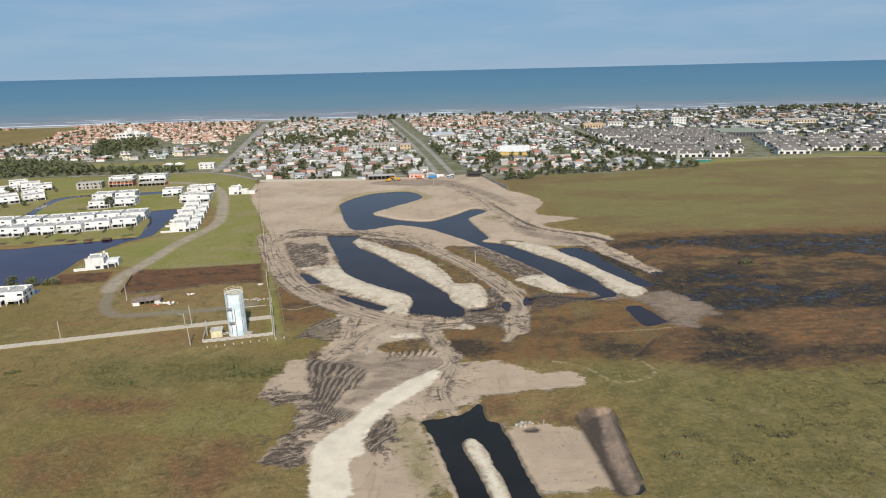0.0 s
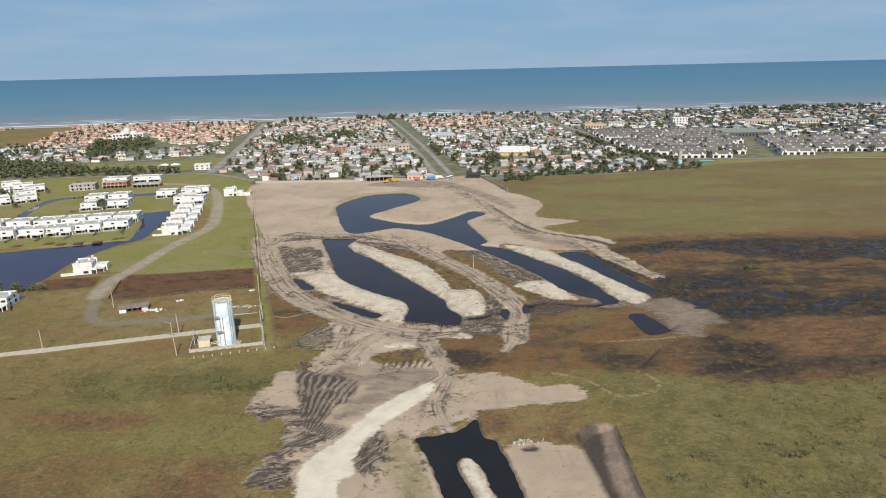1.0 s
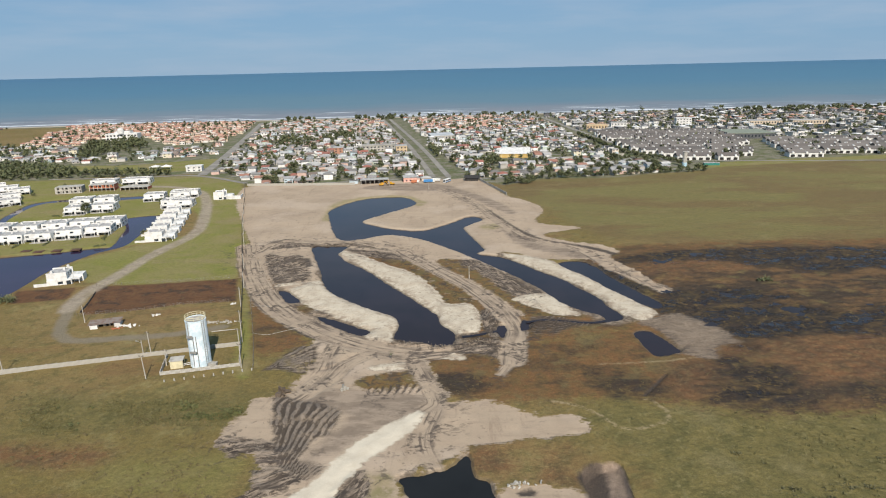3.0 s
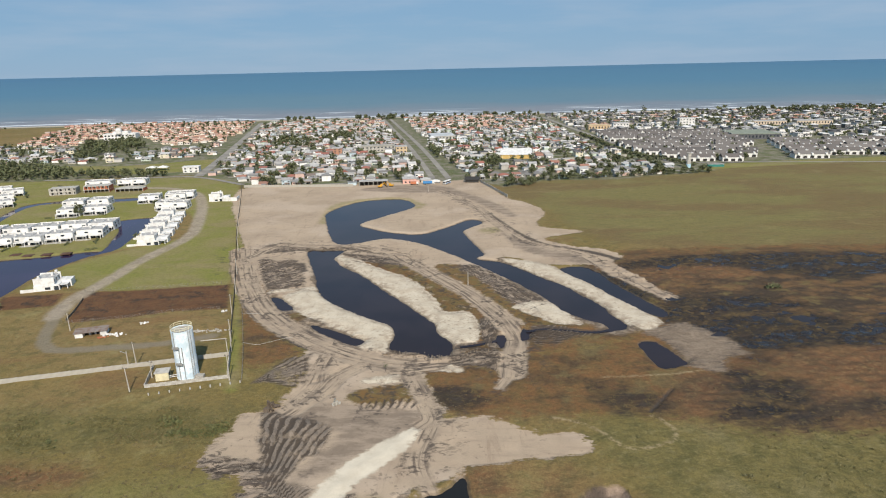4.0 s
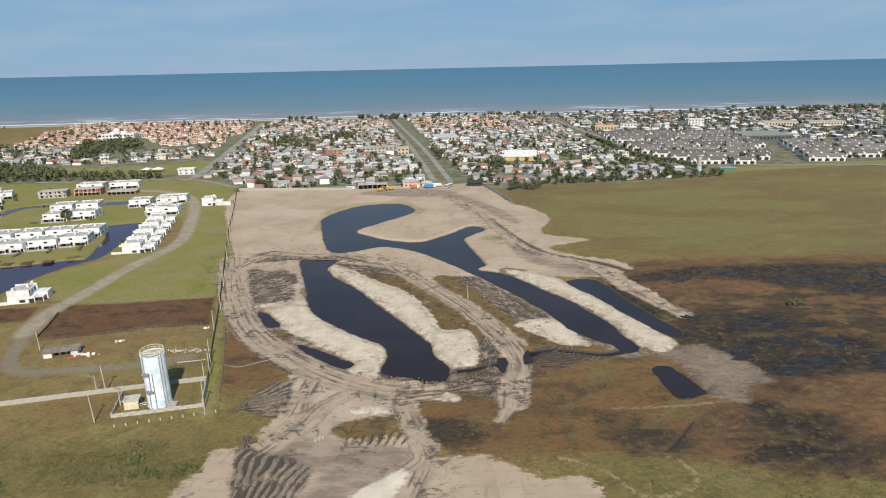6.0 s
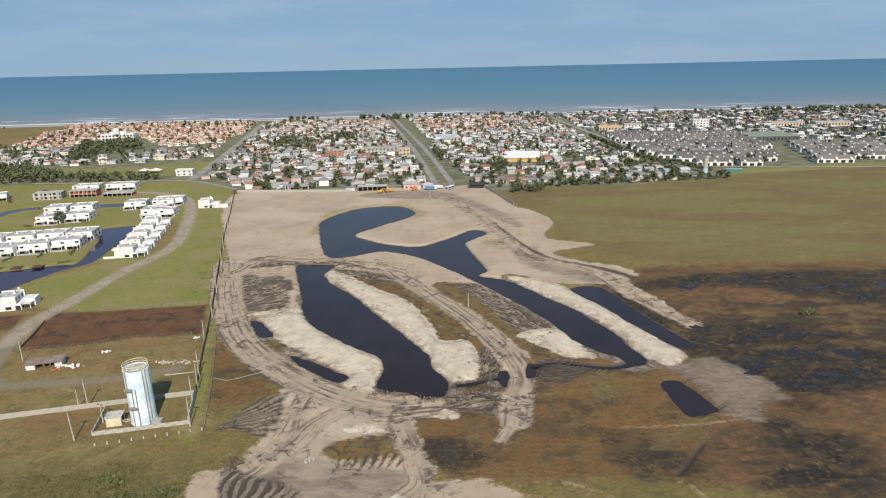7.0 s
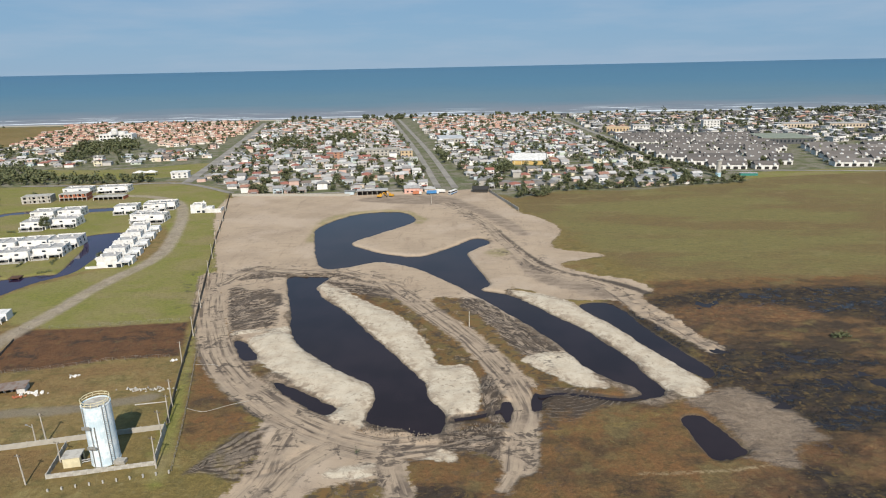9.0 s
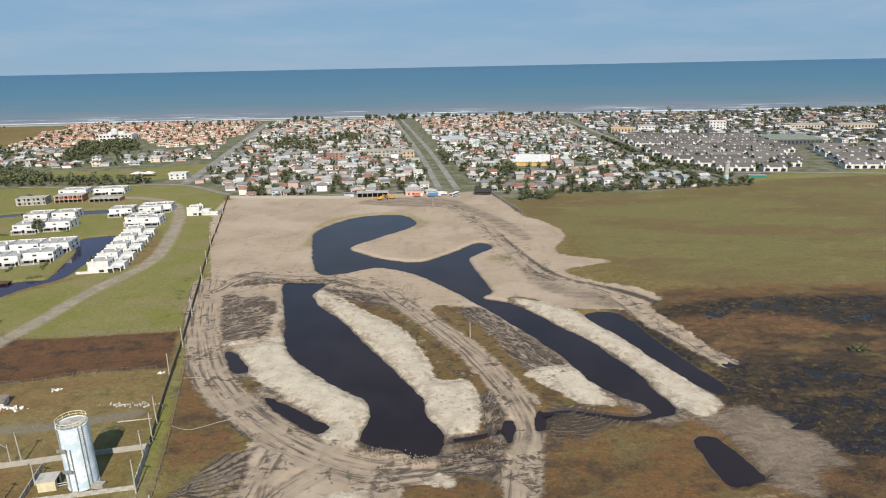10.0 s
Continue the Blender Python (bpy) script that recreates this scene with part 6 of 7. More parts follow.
MIXED = [(0.34, 0.335, 0.33), (0.20, 0.195, 0.19), (0.46, 0.45, 0.44), (0.27, 0.105, 0.08), (0.25, 0.24, 0.235), (0.19, 0.145, 0.12), (0.28, 0.275, 0.27), (0.15, 0.145, 0.14), (0.40, 0.395, 0.385), (0.29, 0.15, 0.11), (0.22, 0.215, 0.21), (0.36, 0.34, 0.32)]
TERRA = [(0.38, 0.205, 0.145), (0.42, 0.25, 0.185), (0.32, 0.16, 0.115), (0.45, 0.30, 0.235), (0.36, 0.20, 0.15), (0.46, 0.36, 0.30)]
SLATE = [(0.105, 0.095, 0.090), (0.128, 0.116, 0.108), (0.090, 0.082, 0.078), (0.150, 0.136, 0.126), (0.112, 0.099, 0.092)]
MODERN = [(0.07, 0.07, 0.072), (0.60, 0.60, 0.59), (0.13, 0.125, 0.125), (0.35, 0.345, 0.335), (0.09, 0.088, 0.09)]
WHITES = [(0.72, 0.71, 0.69), (0.50, 0.49, 0.47), (0.60, 0.585, 0.56), (0.34, 0.325, 0.305)]


URBAN = [(0.62, 0.61, 0.59), (0.34, 0.33, 0.32), (0.16, 0.155, 0.155), (0.52, 0.51, 0.49), (0.10, 0.10, 0.105), (0.44, 0.40, 0.36)]
CREAMS = [(0.56, 0.47, 0.36), (0.62, 0.56, 0.47), (0.50, 0.36, 0.27), (0.66, 0.63, 0.58)]


def palettes(island):
    tail = "_each" if island else ""
    return {"pale": painted("house_paint" + tail, PALE, island), "white": painted("white_house_paint" + tail, WHITES, island), "urban": painted("urban_house_paint" + tail, URBAN, island), "cream": painted("cream_house_paint" + tail, CREAMS, island),
            "mixed": painted("mixed_roofing" + tail, MIXED, island, 0.9, 0.3, 0.35), "terra": painted("clay_roofing" + tail, TERRA, island, 0.9, 0.3, 0.3),
            "slate": painted("dark_roofing" + tail, SLATE, island, 0.8, 0.3, 0.2), "modern": painted("modern_roofing" + tail, MODERN, island, 0.8, 0.2, 0.2)}


PAINT, PAINT_EACH = palettes(False), palettes(True)


def roof_shape(kind, w, d, h, rise, over=0.5):
    """Vertices and faces of a roof over a w x d house with eaves at h."""
    a, b = w / 2 + over, d / 2 + over
    e = h - 0.12
    v = [(-a, -b, e), (a, -b, e), (a, b, e), (-a, b, e)]
    if kind == "gable":
        v += [(-a, 0, h + rise), (a, 0, h + rise)]
        return v, [(0, 1, 5, 4), (2, 3, 4, 5), (1, 2, 5), (3, 0, 4), (3, 2, 1, 0)]
    if kind == "hip":
        r = max(a - b, 0.3)
        v += [(-r, 0, h + rise), (r, 0, h + rise)]
        return v, [(0, 1, 5, 4), (2, 3, 4, 5), (1, 2, 5), (3, 0, 4), (3, 2, 1, 0)]
    if kind == "lean":
        v = [(-a, -b, h - 0.1), (a, -b, h - 0.1), (a, b, h + rise * 0.7), (-a, b, h + rise * 0.7), (-a, -b, h + 0.08), (a, -b, h + 0.08), (a, b, h + rise * 0.7 + 0.18), (-a, b, h + rise * 0.7 + 0.18)]
    else:
        a, b = w / 2 + 0.1, d / 2 + 0.1
        v = [(-a, -b, h), (a, -b, h), (a, b, h), (-a, b, h), (-a, -b, h + 0.5), (a, -b, h + 0.5), (a, b, h + 0.5), (-a, b, h + 0.5)]
    return v, [(3, 2, 1, 0), (4, 5, 6, 7), (0, 1, 5, 4), (1, 2, 6, 5), (2, 3, 7, 6), (3, 0, 4, 7)]


def bm_of(v, faces):
    bm = bmesh.new()
    vs = [bm.verts.new(c) for c in v]
    for f in faces:
        bm.faces.new([vs[i] for i in f])
    return bm


def town_house(kind, w, d, h, rise, wall, roof, label):
    t = thing("house", label, "house", "houses of the town")
    part("wall", solid((-w / 2, w / 2, -d / 2, d / 2, -0.4, h)), PAINT[wall], t)
    part("roof", bm_of(*roof_shape(kind, w, d, h, rise)), PAINT[roof], t)
    part("door", solid((-0.5, 0.5, -d / 2 - 0.04, -d / 2 + 0.04, 0, 1.65)), MAT_DARK, t)
    for s in range(2 if h > 4.5 else 1):
        for cx in (-w * 0.3, w * 0.3):
            part("window", solid((cx - 0.75, cx + 0.75, -d / 2 - 0.04, -d / 2 + 0.04, 0.75 + 2.2 * s, 1.65 + 2.2 * s)), MAT_GLASS, t)
    part("porch", bm_of(*roof_shape("lean", w * 0.55, 2.4, 2.2, 0.4, 0.2)), PAINT[roof], t).location = (w * 0.12, -d / 2 - 1.2, 0)
    t.scale = (0.82, 0.86, 0.74)
    for dx in (-w * 0.13, w * 0.36):
        part("porch_post", solid((dx, dx + 0.15, -d / 2 - 2.2, -d / 2 - 2.05, -0.3, 2.2)), PAINT[wall], t)
    return t


HOUSES = {
    "mixed": [town_house("gable", 7.5, 6.5, 2.7, 1.4, "pale", "mixed", "painted single-storey house with a low gabled roof"), town_house("hip", 8, 7, 2.7, 1.5, "pale", "mixed", "single-storey house with a hipped roof"),
              town_house("lean", 7, 6, 2.7, 0.9, "pale", "mixed", "small house with a sheet lean-to roof"), town_house("gable", 7, 7.5, 5.2, 1.5, "pale", "mixed", "two-storey house with a gabled roof"),
              town_house("flat", 7, 6.5, 2.9, 0, "pale", "mixed", "plain painted flat-roofed town house")],
    "slate": [town_house("gable", 7, 7.5, 4.6, 1.7, "white", "slate", "white terraced house with a dark grey gabled roof"), town_house("hip", 7.5, 7.5, 4.6, 1.6, "white", "slate", "white house with a dark grey hipped roof")],
    "modern": [town_house("flat", 9, 8, 5.2, 0, "white", "modern", "modern white two-storey house with a dark flat roof"), town_house("flat", 8, 7.5, 2.9, 0, "white", "modern", "low modern white house with a flat roof"), town_house("hip", 9, 7.5, 4.9, 1.4, "white", "slate", "white house with a dark hipped roof")],
}
free_templates = {id(q) for g in HOUSES.values() for q in g}
TURN = math.atan2(0.152, 0.988)
U, V = np.array([-math.sin(TURN), math.cos(TURN)]), np.array([math.cos(TURN), math.sin(TURN)])
ORIGIN = np.array([-3.0, 458.0])


def to_plan(u, v):
    return ORIGIN + u * U + v * V


ROADS = {"avenue_west": ([(-9.2, 459.1), (-37.0, 653.7), (-92, 985)], 4.2), "avenue_east": ([(1.9, 458.0), (-26.1, 652.1), (-82, 985)], 4.2), "street_diagonal": ([(-186, 492), (-211, 641), (-270, 960)], 7.0), "street_east": ([(172, 500), (178, 565), (161, 663), (144, 960)], 5.5),
         "verge_road": ([(192, 506), (228, 503.5), (292, 495), (440, 477)], 4.0), "estate_lane": ([(-300, 488), (-240, 486), (-190, 490), (-140, 452)], 4.0)}
LABELS = {"avenue_west": "sandy grey carriageway of a wide avenue", "avenue_east": "sandy grey carriageway beside a green median", "street_diagonal": "straight sandy street running to the beach", "street_east": "pale straight street between the houses", "verge_road": "grey road between terraces and field", "estate_lane": "narrow sandy lane behind the lawn"}
road_lines = [(smooth_outline(p, 6, False), w) for p, w in ROADS.values()]
for name, (line, w) in ROADS.items():
    strip(name, line, w, 0.34, MAT_SANDROAD, LABELS[name])


def clear(x, y, r):
    """Whether plots keep clear of the roads and the large buildings."""
    ok = ~((np.abs(x + 0.143 * (y - 458) + 3.6) < 9) & (y > 455))
    for line, w in road_lines:
        ok &= line_distance(x, y, line) > w / 2 + r
    for bx, by, br in BIG:
        ok &= (x - bx) ** 2 + (y - by) ** 2 > br * br
    return ok


BIG = [(58.6, 559, 22), (-382, 772, 26), (179.3, 473.4, 9), (383, 784, 25), (435, 778, 24), (180, 771, 16), (291, 793, 13), (207, 776, 13), (-2, 709, 22), (-62, 617, 18), (-40, 602, 9), (-98, 598, 8), (-48, 437, 12), (-15, 440, 9), (195, 461, 8)]
DISTRICTS = [
    ("centre", [(-136, 447), (-100, 439), (-40, 439), (-10, 442), (-30, 620), (-85, 985), (-266, 960), (-215, 650), (-188, 500), (-150, 470)], 9.0, 7.6, "mixed", 0.07, 0.17),
    ("east_front", [(12, 452), (34, 437), (66, 447), (107, 446), (142, 456), (172, 470), (160, 545), (-2, 545)], 9.2, 7.8, "mixed", 0.05, 0.46),
    ("east", [(-4, 548), (150, 552), (142, 690), (134, 1000), (-64, 985)], 8.8, 7.2, "east", 0.06, 0.15),
    ("modern", [(445, 560), (533, 545), (760, 575), (840, 1000), (150, 1005), (150, 735), (285, 725), (345, 650), (445, 630)], 11.0, 9.0, "modern", 0.08, 0.24),
    ("west_strip", [(-560, 690), (-480, 630), (-376, 573), (-319, 568), (-261, 583), (-212, 602), (-238, 690), (-274, 663), (-308, 660), (-340, 600), (-372, 668), (-405, 700), (-480, 715)], 10.0, 9.4, "mixed", 0.14, 0.28),
    ("beach_west", [(-405, 702), (-478, 722), (-500, 784), (-530, 881), (-520, 925), (-575, 968), (-545, 985), (-282, 985), (-254, 836), (-243, 723), (-290, 697), (-330, 736), (-350, 780), (-410, 780)], 8.4, 6.8, "terra", 0.05, 0.08),
    ("far_west", [(-620, 975), (-700, 900), (-1100, 900), (-1100, 975)], 14.0, 11.0, "terra", 0.2, 0.1),
]
rng = random.Random(5)
near_count = 0
streets = []
for name, outline, du, dv, style, empty, wood in DISTRICTS:
    o = np.array(outline, float)
    rel = o - ORIGIN
    us, vs = rel @ U, rel @ V
    walls, roofs, panes = ([], []), {}, ([], [])

    def add(store, verts, faces, m):
        base = len(store[0])
        store[0].extend([tuple(m @ Vector(c)) for c in verts])
        store[1].extend([tuple(base + i for i in f) for f in faces])

    plots, row, u = [], 0, us.min()
    while u < us.max():
        v = vs.min() + rng.uniform(0, 6)
        while v < vs.max():
            plots.append((*to_plan(u + rng.uniform(-1.2, 1.2), v + rng.uniform(-1, 1)), row))
            v += dv * rng.choice((0.85, 0.95, 1.0, 1.1, 1.5))
        u += du * (1.0 if row % 2 == 0 else 1.6)
        if row % 2 and name in ("centre", "east", "east_front"):
            streets.append((name, u - du * 0.8))
        row += 1
    sites = np.array(plots)
    sites = sites[(inside_by(sites[:, 0], sites[:, 1], o) > 3) & clear(sites[:, 0], sites[:, 1], 3.8)]
    for x, y, row in sites.tolist():
        r = rng.random()
        if r < empty:
            if rng.random() < 0.5:
                tree_spots.append((x, y))
            continue
        if r < empty + wood:
            tree_spots.append((x + rng.uniform(-2, 2), y))
            continue
        if rng.random() < 0.34:
            tree_spots.append((x + dv * 0.5, y + rng.uniform(-4, 4)))
        style_here = style if style != "east" else ("terra" if y > 800 and x < 70 and rng.random() < 0.6 else "modern" if rng.random() < 0.35 else "mixed")
        if style_here == "mixed" and y > 780 and rng.random() < 0.38:
            style_here = "terra"
        if style_here == "modern" and y > 800 and rng.random() < 0.4:
            style_here = "terra" if rng.random() < 0.5 else "slate"
        turn = math.degrees(TURN) + (0 if row % 2 == 0 else 180) + rng.gauss(0, 2) + (90 if rng.random() < 0.2 and style != "slate" else 0)
        m = facing(x, y, turn, 0.1)
        if y < 540 and style_here in HOUSES and near_count < 300:
            q = rng.choice(HOUSES[style_here])
            near_count += 1
            if id(q) in free_templates:
                free_templates.discard(id(q))
                q.matrix_basis = m @ Matrix.Diagonal((*q.scale, 1))
            else:
                copy_thing(q, m)
            continue
        two = rng.random() < {"mixed": 0.12, "terra": 0.22, "slate": 0.35, "modern": 0.35}[style_here]
        h = (3.6 if two else 1.9) + rng.uniform(-0.3, 0.4)
        w, d = dv * rng.uniform(0.68, 0.92), min(du * 0.72, 9.5) * rng.uniform(0.8, 1.05)
        kind = rng.choice({"mixed": ("gable", "gable", "hip", "lean", "flat"), "terra": ("gable", "hip", "hip"), "slate": ("gable", "hip", "gable"), "modern": ("flat", "flat", "hip")}[style_here])
        bv = [(sx * w / 2, sy * d / 2, z) for z in (-0.5, h) for sx, sy in ((-1, -1), (1, -1), (1, 1), (-1, 1))]
        add(walls, bv, [(4, 5, 6, 7), (0, 1, 5, 4), (1, 2, 6, 5), (2, 3, 7, 6), (3, 0, 4, 7)], m)
        rv, rf = roof_shape(kind, w, d, h, rng.uniform(0.8, 1.3), 0.45)
        add(roofs.setdefault(style_here, ([], [])), rv, rf, m)
        for _ in range(rng.choice((0, 1, 1, 2))):
            sx, sy, sw, sd, sh = rng.uniform(-0.5, 0.5) * dv, rng.choice((-1, 1)) * (d / 2 + rng.uniform(0.6, 1.6)), rng.uniform(0.8, 1.9), rng.uniform(0.7, 1.4), rng.uniform(1.0, 1.9)
            add(walls, [(sx + a * sw, sy + e * sd, z) for z in (-0.5, sh) for a, e in ((-1, -1), (1, -1), (1, 1), (-1, 1))], [(4, 5, 6, 7), (0, 1, 5, 4), (1, 2, 6, 5), (2, 3, 7, 6), (3, 0, 4, 7)], m)
        if style_here == "slate" or rng.random() < 0.12:
            cx, cy, s = rng.uniform(-0.3, 0.3) * w, rng.choice((-0.3, 0.3)) * d, rng.uniform(0.35, 0.8)
            add(walls, [(cx + a * s, cy + e * s, z) for z in (h - 0.3, h + 1.5) for a, e in ((-1, -1), (1, -1), (1, 1), (-1, 1))], [(4, 5, 6, 7), (0, 1, 5, 4), (1, 2, 6, 5), (2, 3, 7, 6), (3, 0, 4, 7)], m)
        for s in range(2 if two else 1):
            for cx in (-w * 0.27, w * 0.27):
                for sy in (-1, 1):
                    yy = sy * (d / 2 + 0.03)
                    pv = [(cx - 0.7, yy, 0.75 + 2.2 * s), (cx + 0.7, yy, 0.75 + 2.2 * s), (cx + 0.7, yy, 1.65 + 2.2 * s), (cx - 0.7, yy, 1.65 + 2.2 * s)]
                    add(panes, pv, [(0, 1, 2, 3)], m)
    owner = tagged(new("houses"), "dense rows of small houses with pitched roofs" if style != "modern" else "dense rows of modern flat-roofed houses", "houses", "", "stuff")
    stores = [("walls", walls, PAINT_EACH[{"slate": "white", "modern": "urban", "terra": "cream"}.get(style, "pale")]), ("windows", panes, MAT_GLASS)]
    for pname, store, mat in stores + [("roofs", q, PAINT_EACH[k]) for k, q in roofs.items()]:
        me = bpy.data.meshes.new(pname)
        me.from_pydata(store[0], [], store[1])
        me.materials.append(mat)
        new(pname, me).parent = owner
outlines = {d[0]: np.array(d[1], float) for d in DISTRICTS}
for name, u in streets:
    run = np.array([to_plan(u, v) for v in np.arange(-420, 420, 4.0)])
    run = run[inside_by(run[:, 0], run[:, 1], outlines[name]) > 2]
    if len(run) > 8:
        strip("cross_street", [tuple(p) for p in run[:: max(1, len(run) // 4)]] + [tuple(run[-1])], 2.6, 0.30, MAT_SANDROAD, "narrow sandy street between rows of houses")
for g in HOUSES.values():
    for q in g:
        if id(q) in free_templates:
            for o in (*q.children_recursive, q):
                bpy.data.objects.remove(o)


# ---- large single buildings ----
hall = thing("sports_hall", "large hall with a white sheet roof and ochre front wall", "hall", m=facing(58.6, 548, -7) @ Matrix.Scale(0.88, 4))
part("wall", solid((-14.4, 14.4, 0, 26, -0.3, 4.0)), MAT_OCHRE, hall)
part("roof", bm_of([(-15, -0.6, 3.9), (15, -0.6, 3.9), (15, 20, 7.6), (-15, 20, 7.6), (15, 26.6, 5.0), (-15, 26.6, 5.0)], [(0, 1, 2, 3), (3, 2, 4, 5), (1, 4, 2), (0, 3, 5), (5, 4, 1, 0)]), MAT_WHITE, hall, "bright white sheet roof")
part("annex", solid((-20, -14.4, 3, 12, -0.3, 4.6)), MAT_WHITE, hall)
for k in range(5):
    part("pilaster", solid((-13 + 6.4 * k, -12.6 + 6.4 * k, -0.15, 0, 0, 3.8)), MAT_CREAM, hall)
panel_wall("yard_wall", (14, 528), (36, 534), 2.2, 3.0, MAT_WALLCONC, "pale yard wall before the sports hall")
panel_wall("yard_wall", (76, 527), (150, 545), 2.2, 3.0, MAT_WALLCONC, "pale yard wall running along the street")
panel_wall("town_wall", (-136, 441.5), (-62, 436.5), 1.9, 3.0, MAT_WALLCONC, "white boundary wall between sand and town")
panel_wall("town_wall", (22.5, 444), (36, 392), 1.8, 2.6, MAT_CONCRETE, "grey boundary fence wall at the sand's corner")

far_tower = thing("far_water_tower", "slim concrete water tower with a pale blue foot", "water tower", m=facing(177.5, 483) @ Matrix.Scale(0.68, 4))
bm = bmesh.new()
lathe(bm, [(2.6, -0.3), (2.5, 4.6)], 24)
part("base", bm, worn("pale_blue_render", (0.36, 0.52, 0.60), (0.30, 0.44, 0.52), 0.6), far_tower, "pale blue painted foot")
bm = bmesh.new()
lathe(bm, [(2.35, 4.6), (2.35, 15.6), (2.6, 15.7), (2.6, 16.4)], 24)
part("shaft", bm, MAT_CONCRETE, far_tower)
gr = thing("green_shed", "long low teal sheet-clad shed at the field edge", "shed", m=facing(199, 485, -5) @ Matrix.Scale(0.62, 4))
part("wall", solid((-9, 9, 0, 5, -0.3, 3.0)), worn("teal_sheet", (0.035, 0.20, 0.17), (0.03, 0.15, 0.13), 0.6), gr)
part("roof", solid((-9.3, 9.3, -0.3, 5.3, 3.0, 3.25)), MAT_ROOFGREY, gr)


def terrace(units, label):
    """A row of white houses under one dark roof, with small gables, chimneys and near-black panels that paint the bays'
    shade.
    """
    w, d, h = 5.2 * units, 9.0, 3.5
    t = thing("terrace_row", label, "houses", "white terraces with dark roofs")
    part("wall", solid((-w / 2, w / 2, 0, d, -0.3, h)), MAT_WHITE, t)
    part("roof", bm_of(*roof_shape("gable", w, d, h, 2.1, 0.4)), PAINT["slate"], t).location = (0, d / 2, 0)
    bm = bm_of([(-0.8, -0.7, 2.6), (0.8, -0.7, 2.6), (0.8, -0.7, 3.9), (0, -0.7, 4.6), (-0.8, -0.7, 3.9), (-0.8, 1.6, 2.6), (0.8, 1.6, 2.6), (0.8, 1.6, 3.9), (0, 1.6, 4.6), (-0.8, 1.6, 3.9)], [(0, 1, 2, 3, 4), (9, 8, 7, 6, 5), (1, 6, 7, 2), (2, 7, 8, 3), (3, 8, 9, 4), (4, 9, 5, 0), (5, 6, 1, 0)])
    meshes = {"gable": part("gable", bm, MAT_WHITE, t, "small white front gable"), "chimney": part("chimney", solid((-0.3, 0.3, 5.6, 6.2, 4.0, 6.3)), MAT_WHITE, t, "white chimney"), "bay": part("bay", solid((-1.5, 1.5, -0.04, 0.05, 0.1, 2.0)), MAT_DARK, t)}
    for k in range(units):
        x = -w / 2 + 5.2 * (k + 0.5)
        for kind, q in meshes.items():
            if (kind == "gable" and k % 2) or (kind == "chimney" and k % 2 == 0):
                continue
            e = q if k == (1 if kind == "chimney" else 0) else new(kind, q.data)
            e.parent, e.location = t, (x + (2.4 if kind == "chimney" else 0), 0, 0)
    return t


ROWS_A = [(512 + 19 * k, 156 + max(0, 561 - 512 - 19 * k) * 0.45, 246 + 5.8 * k) for k in range(11)]
ROWS_B = [(524 + 19 * k, 266 + 5.8 * k, 440) for k in range(6)]
rng = random.Random(31)
long_row, short_row = terrace(5, "white terrace of houses under one dark grey-brown roof"), terrace(3, "short white terrace with a dark grey-brown roof")
free_rows = [long_row, short_row]
for y, x0, x1 in ROWS_A + ROWS_B:
    x = x0 + rng.uniform(5, 9)
    while x < x1 - 8:
        long = x1 - x > 26 and rng.random() < 0.75
        q = long_row if long else short_row
        half = 13.0 if long else 7.8
        m = facing(x + half, y - (x + half - 200) * 0.096 + rng.uniform(-1.5, 1.5), -5.5, 0.1)
        if rng.random() < 0.93:
            if q in free_rows:
                free_rows.remove(q)
                q.matrix_basis = m
            else:
                copy_thing(q, m)
        for _ in range(rng.choice((1, 2, 3))):
            tree_spots.append((x + rng.uniform(0, 2 * half), y - (x + half - 200) * 0.096 + 13.5 + rng.uniform(-2, 2)))
        x += 2 * half + rng.choice((1.5, 1.5, 5.0))


def block(x0, x1, y, depth, h, wall, roof, label, turn=0.0, storeys=2):
    """A large flat-roofed block with bands of windows on its front."""
    w = x1 - x0
    t = thing("apartment_block", label, "building", "large blocks of the town", facing((x0 + x1) / 2, y, turn, 0.1))
    part("wall", solid((-w / 2, w / 2, 0, depth, -0.3, h)), wall, t)
    part("roof", solid((-w / 2 - 0.3, w / 2 + 0.3, -0.3, depth + 0.3, h, h + 0.5)), roof, t)
    n = max(2, int(w / 3.2))
    for k in range(n):
        for f in range(storeys):
            cx = -w / 2 + w * (k + 0.5) / n
            part("window", solid((cx - 0.7, cx + 0.7, -0.05, 0.04, h * (f + 0.3) / storeys, h * (f + 0.75) / storeys)), MAT_GLASS, t)
    return t


block(362, 404, 778, 14, 4.4, MAT_PALEBEIGE, MAT_ROOFGREY, "long beige block with a grey flat roof", -5, 1)
block(415, 455, 772, 14, 4.4, MAT_PALEBEIGE, MAT_ROOFGREY, "long beige block beside modern houses", -5, 1)
block(168, 192, 765, 12, 5, MAT_OCHREPALE, MAT_OCHREPALE, "orange-ochre hall among white houses", -5, 1)
block(282, 300, 788, 10, 8.5, MAT_WHITE, MAT_WHITE, "tall white apartment block", -5, 3)
block(198, 216, 770, 12, 6.5, MAT_WHITE, MAT_ROOFGREY, "white block beside the ochre hall", -5)
block(-14, 11, 694, 30, 4.2, MAT_CONCRETE, MAT_PALESHEET, "large warehouse under a pale grey sheet roof", 8, 1)
block(-78, -47, 611, 12, 5.2, MAT_CONCRETE, MAT_WALLCONC, "grey commercial building with a flat roof", 8)
block(-45, -35, 597, 10, 6, MAT_OCHREPALE, MAT_ROOFGREY, "pale ochre apartment building at the avenue", 8)
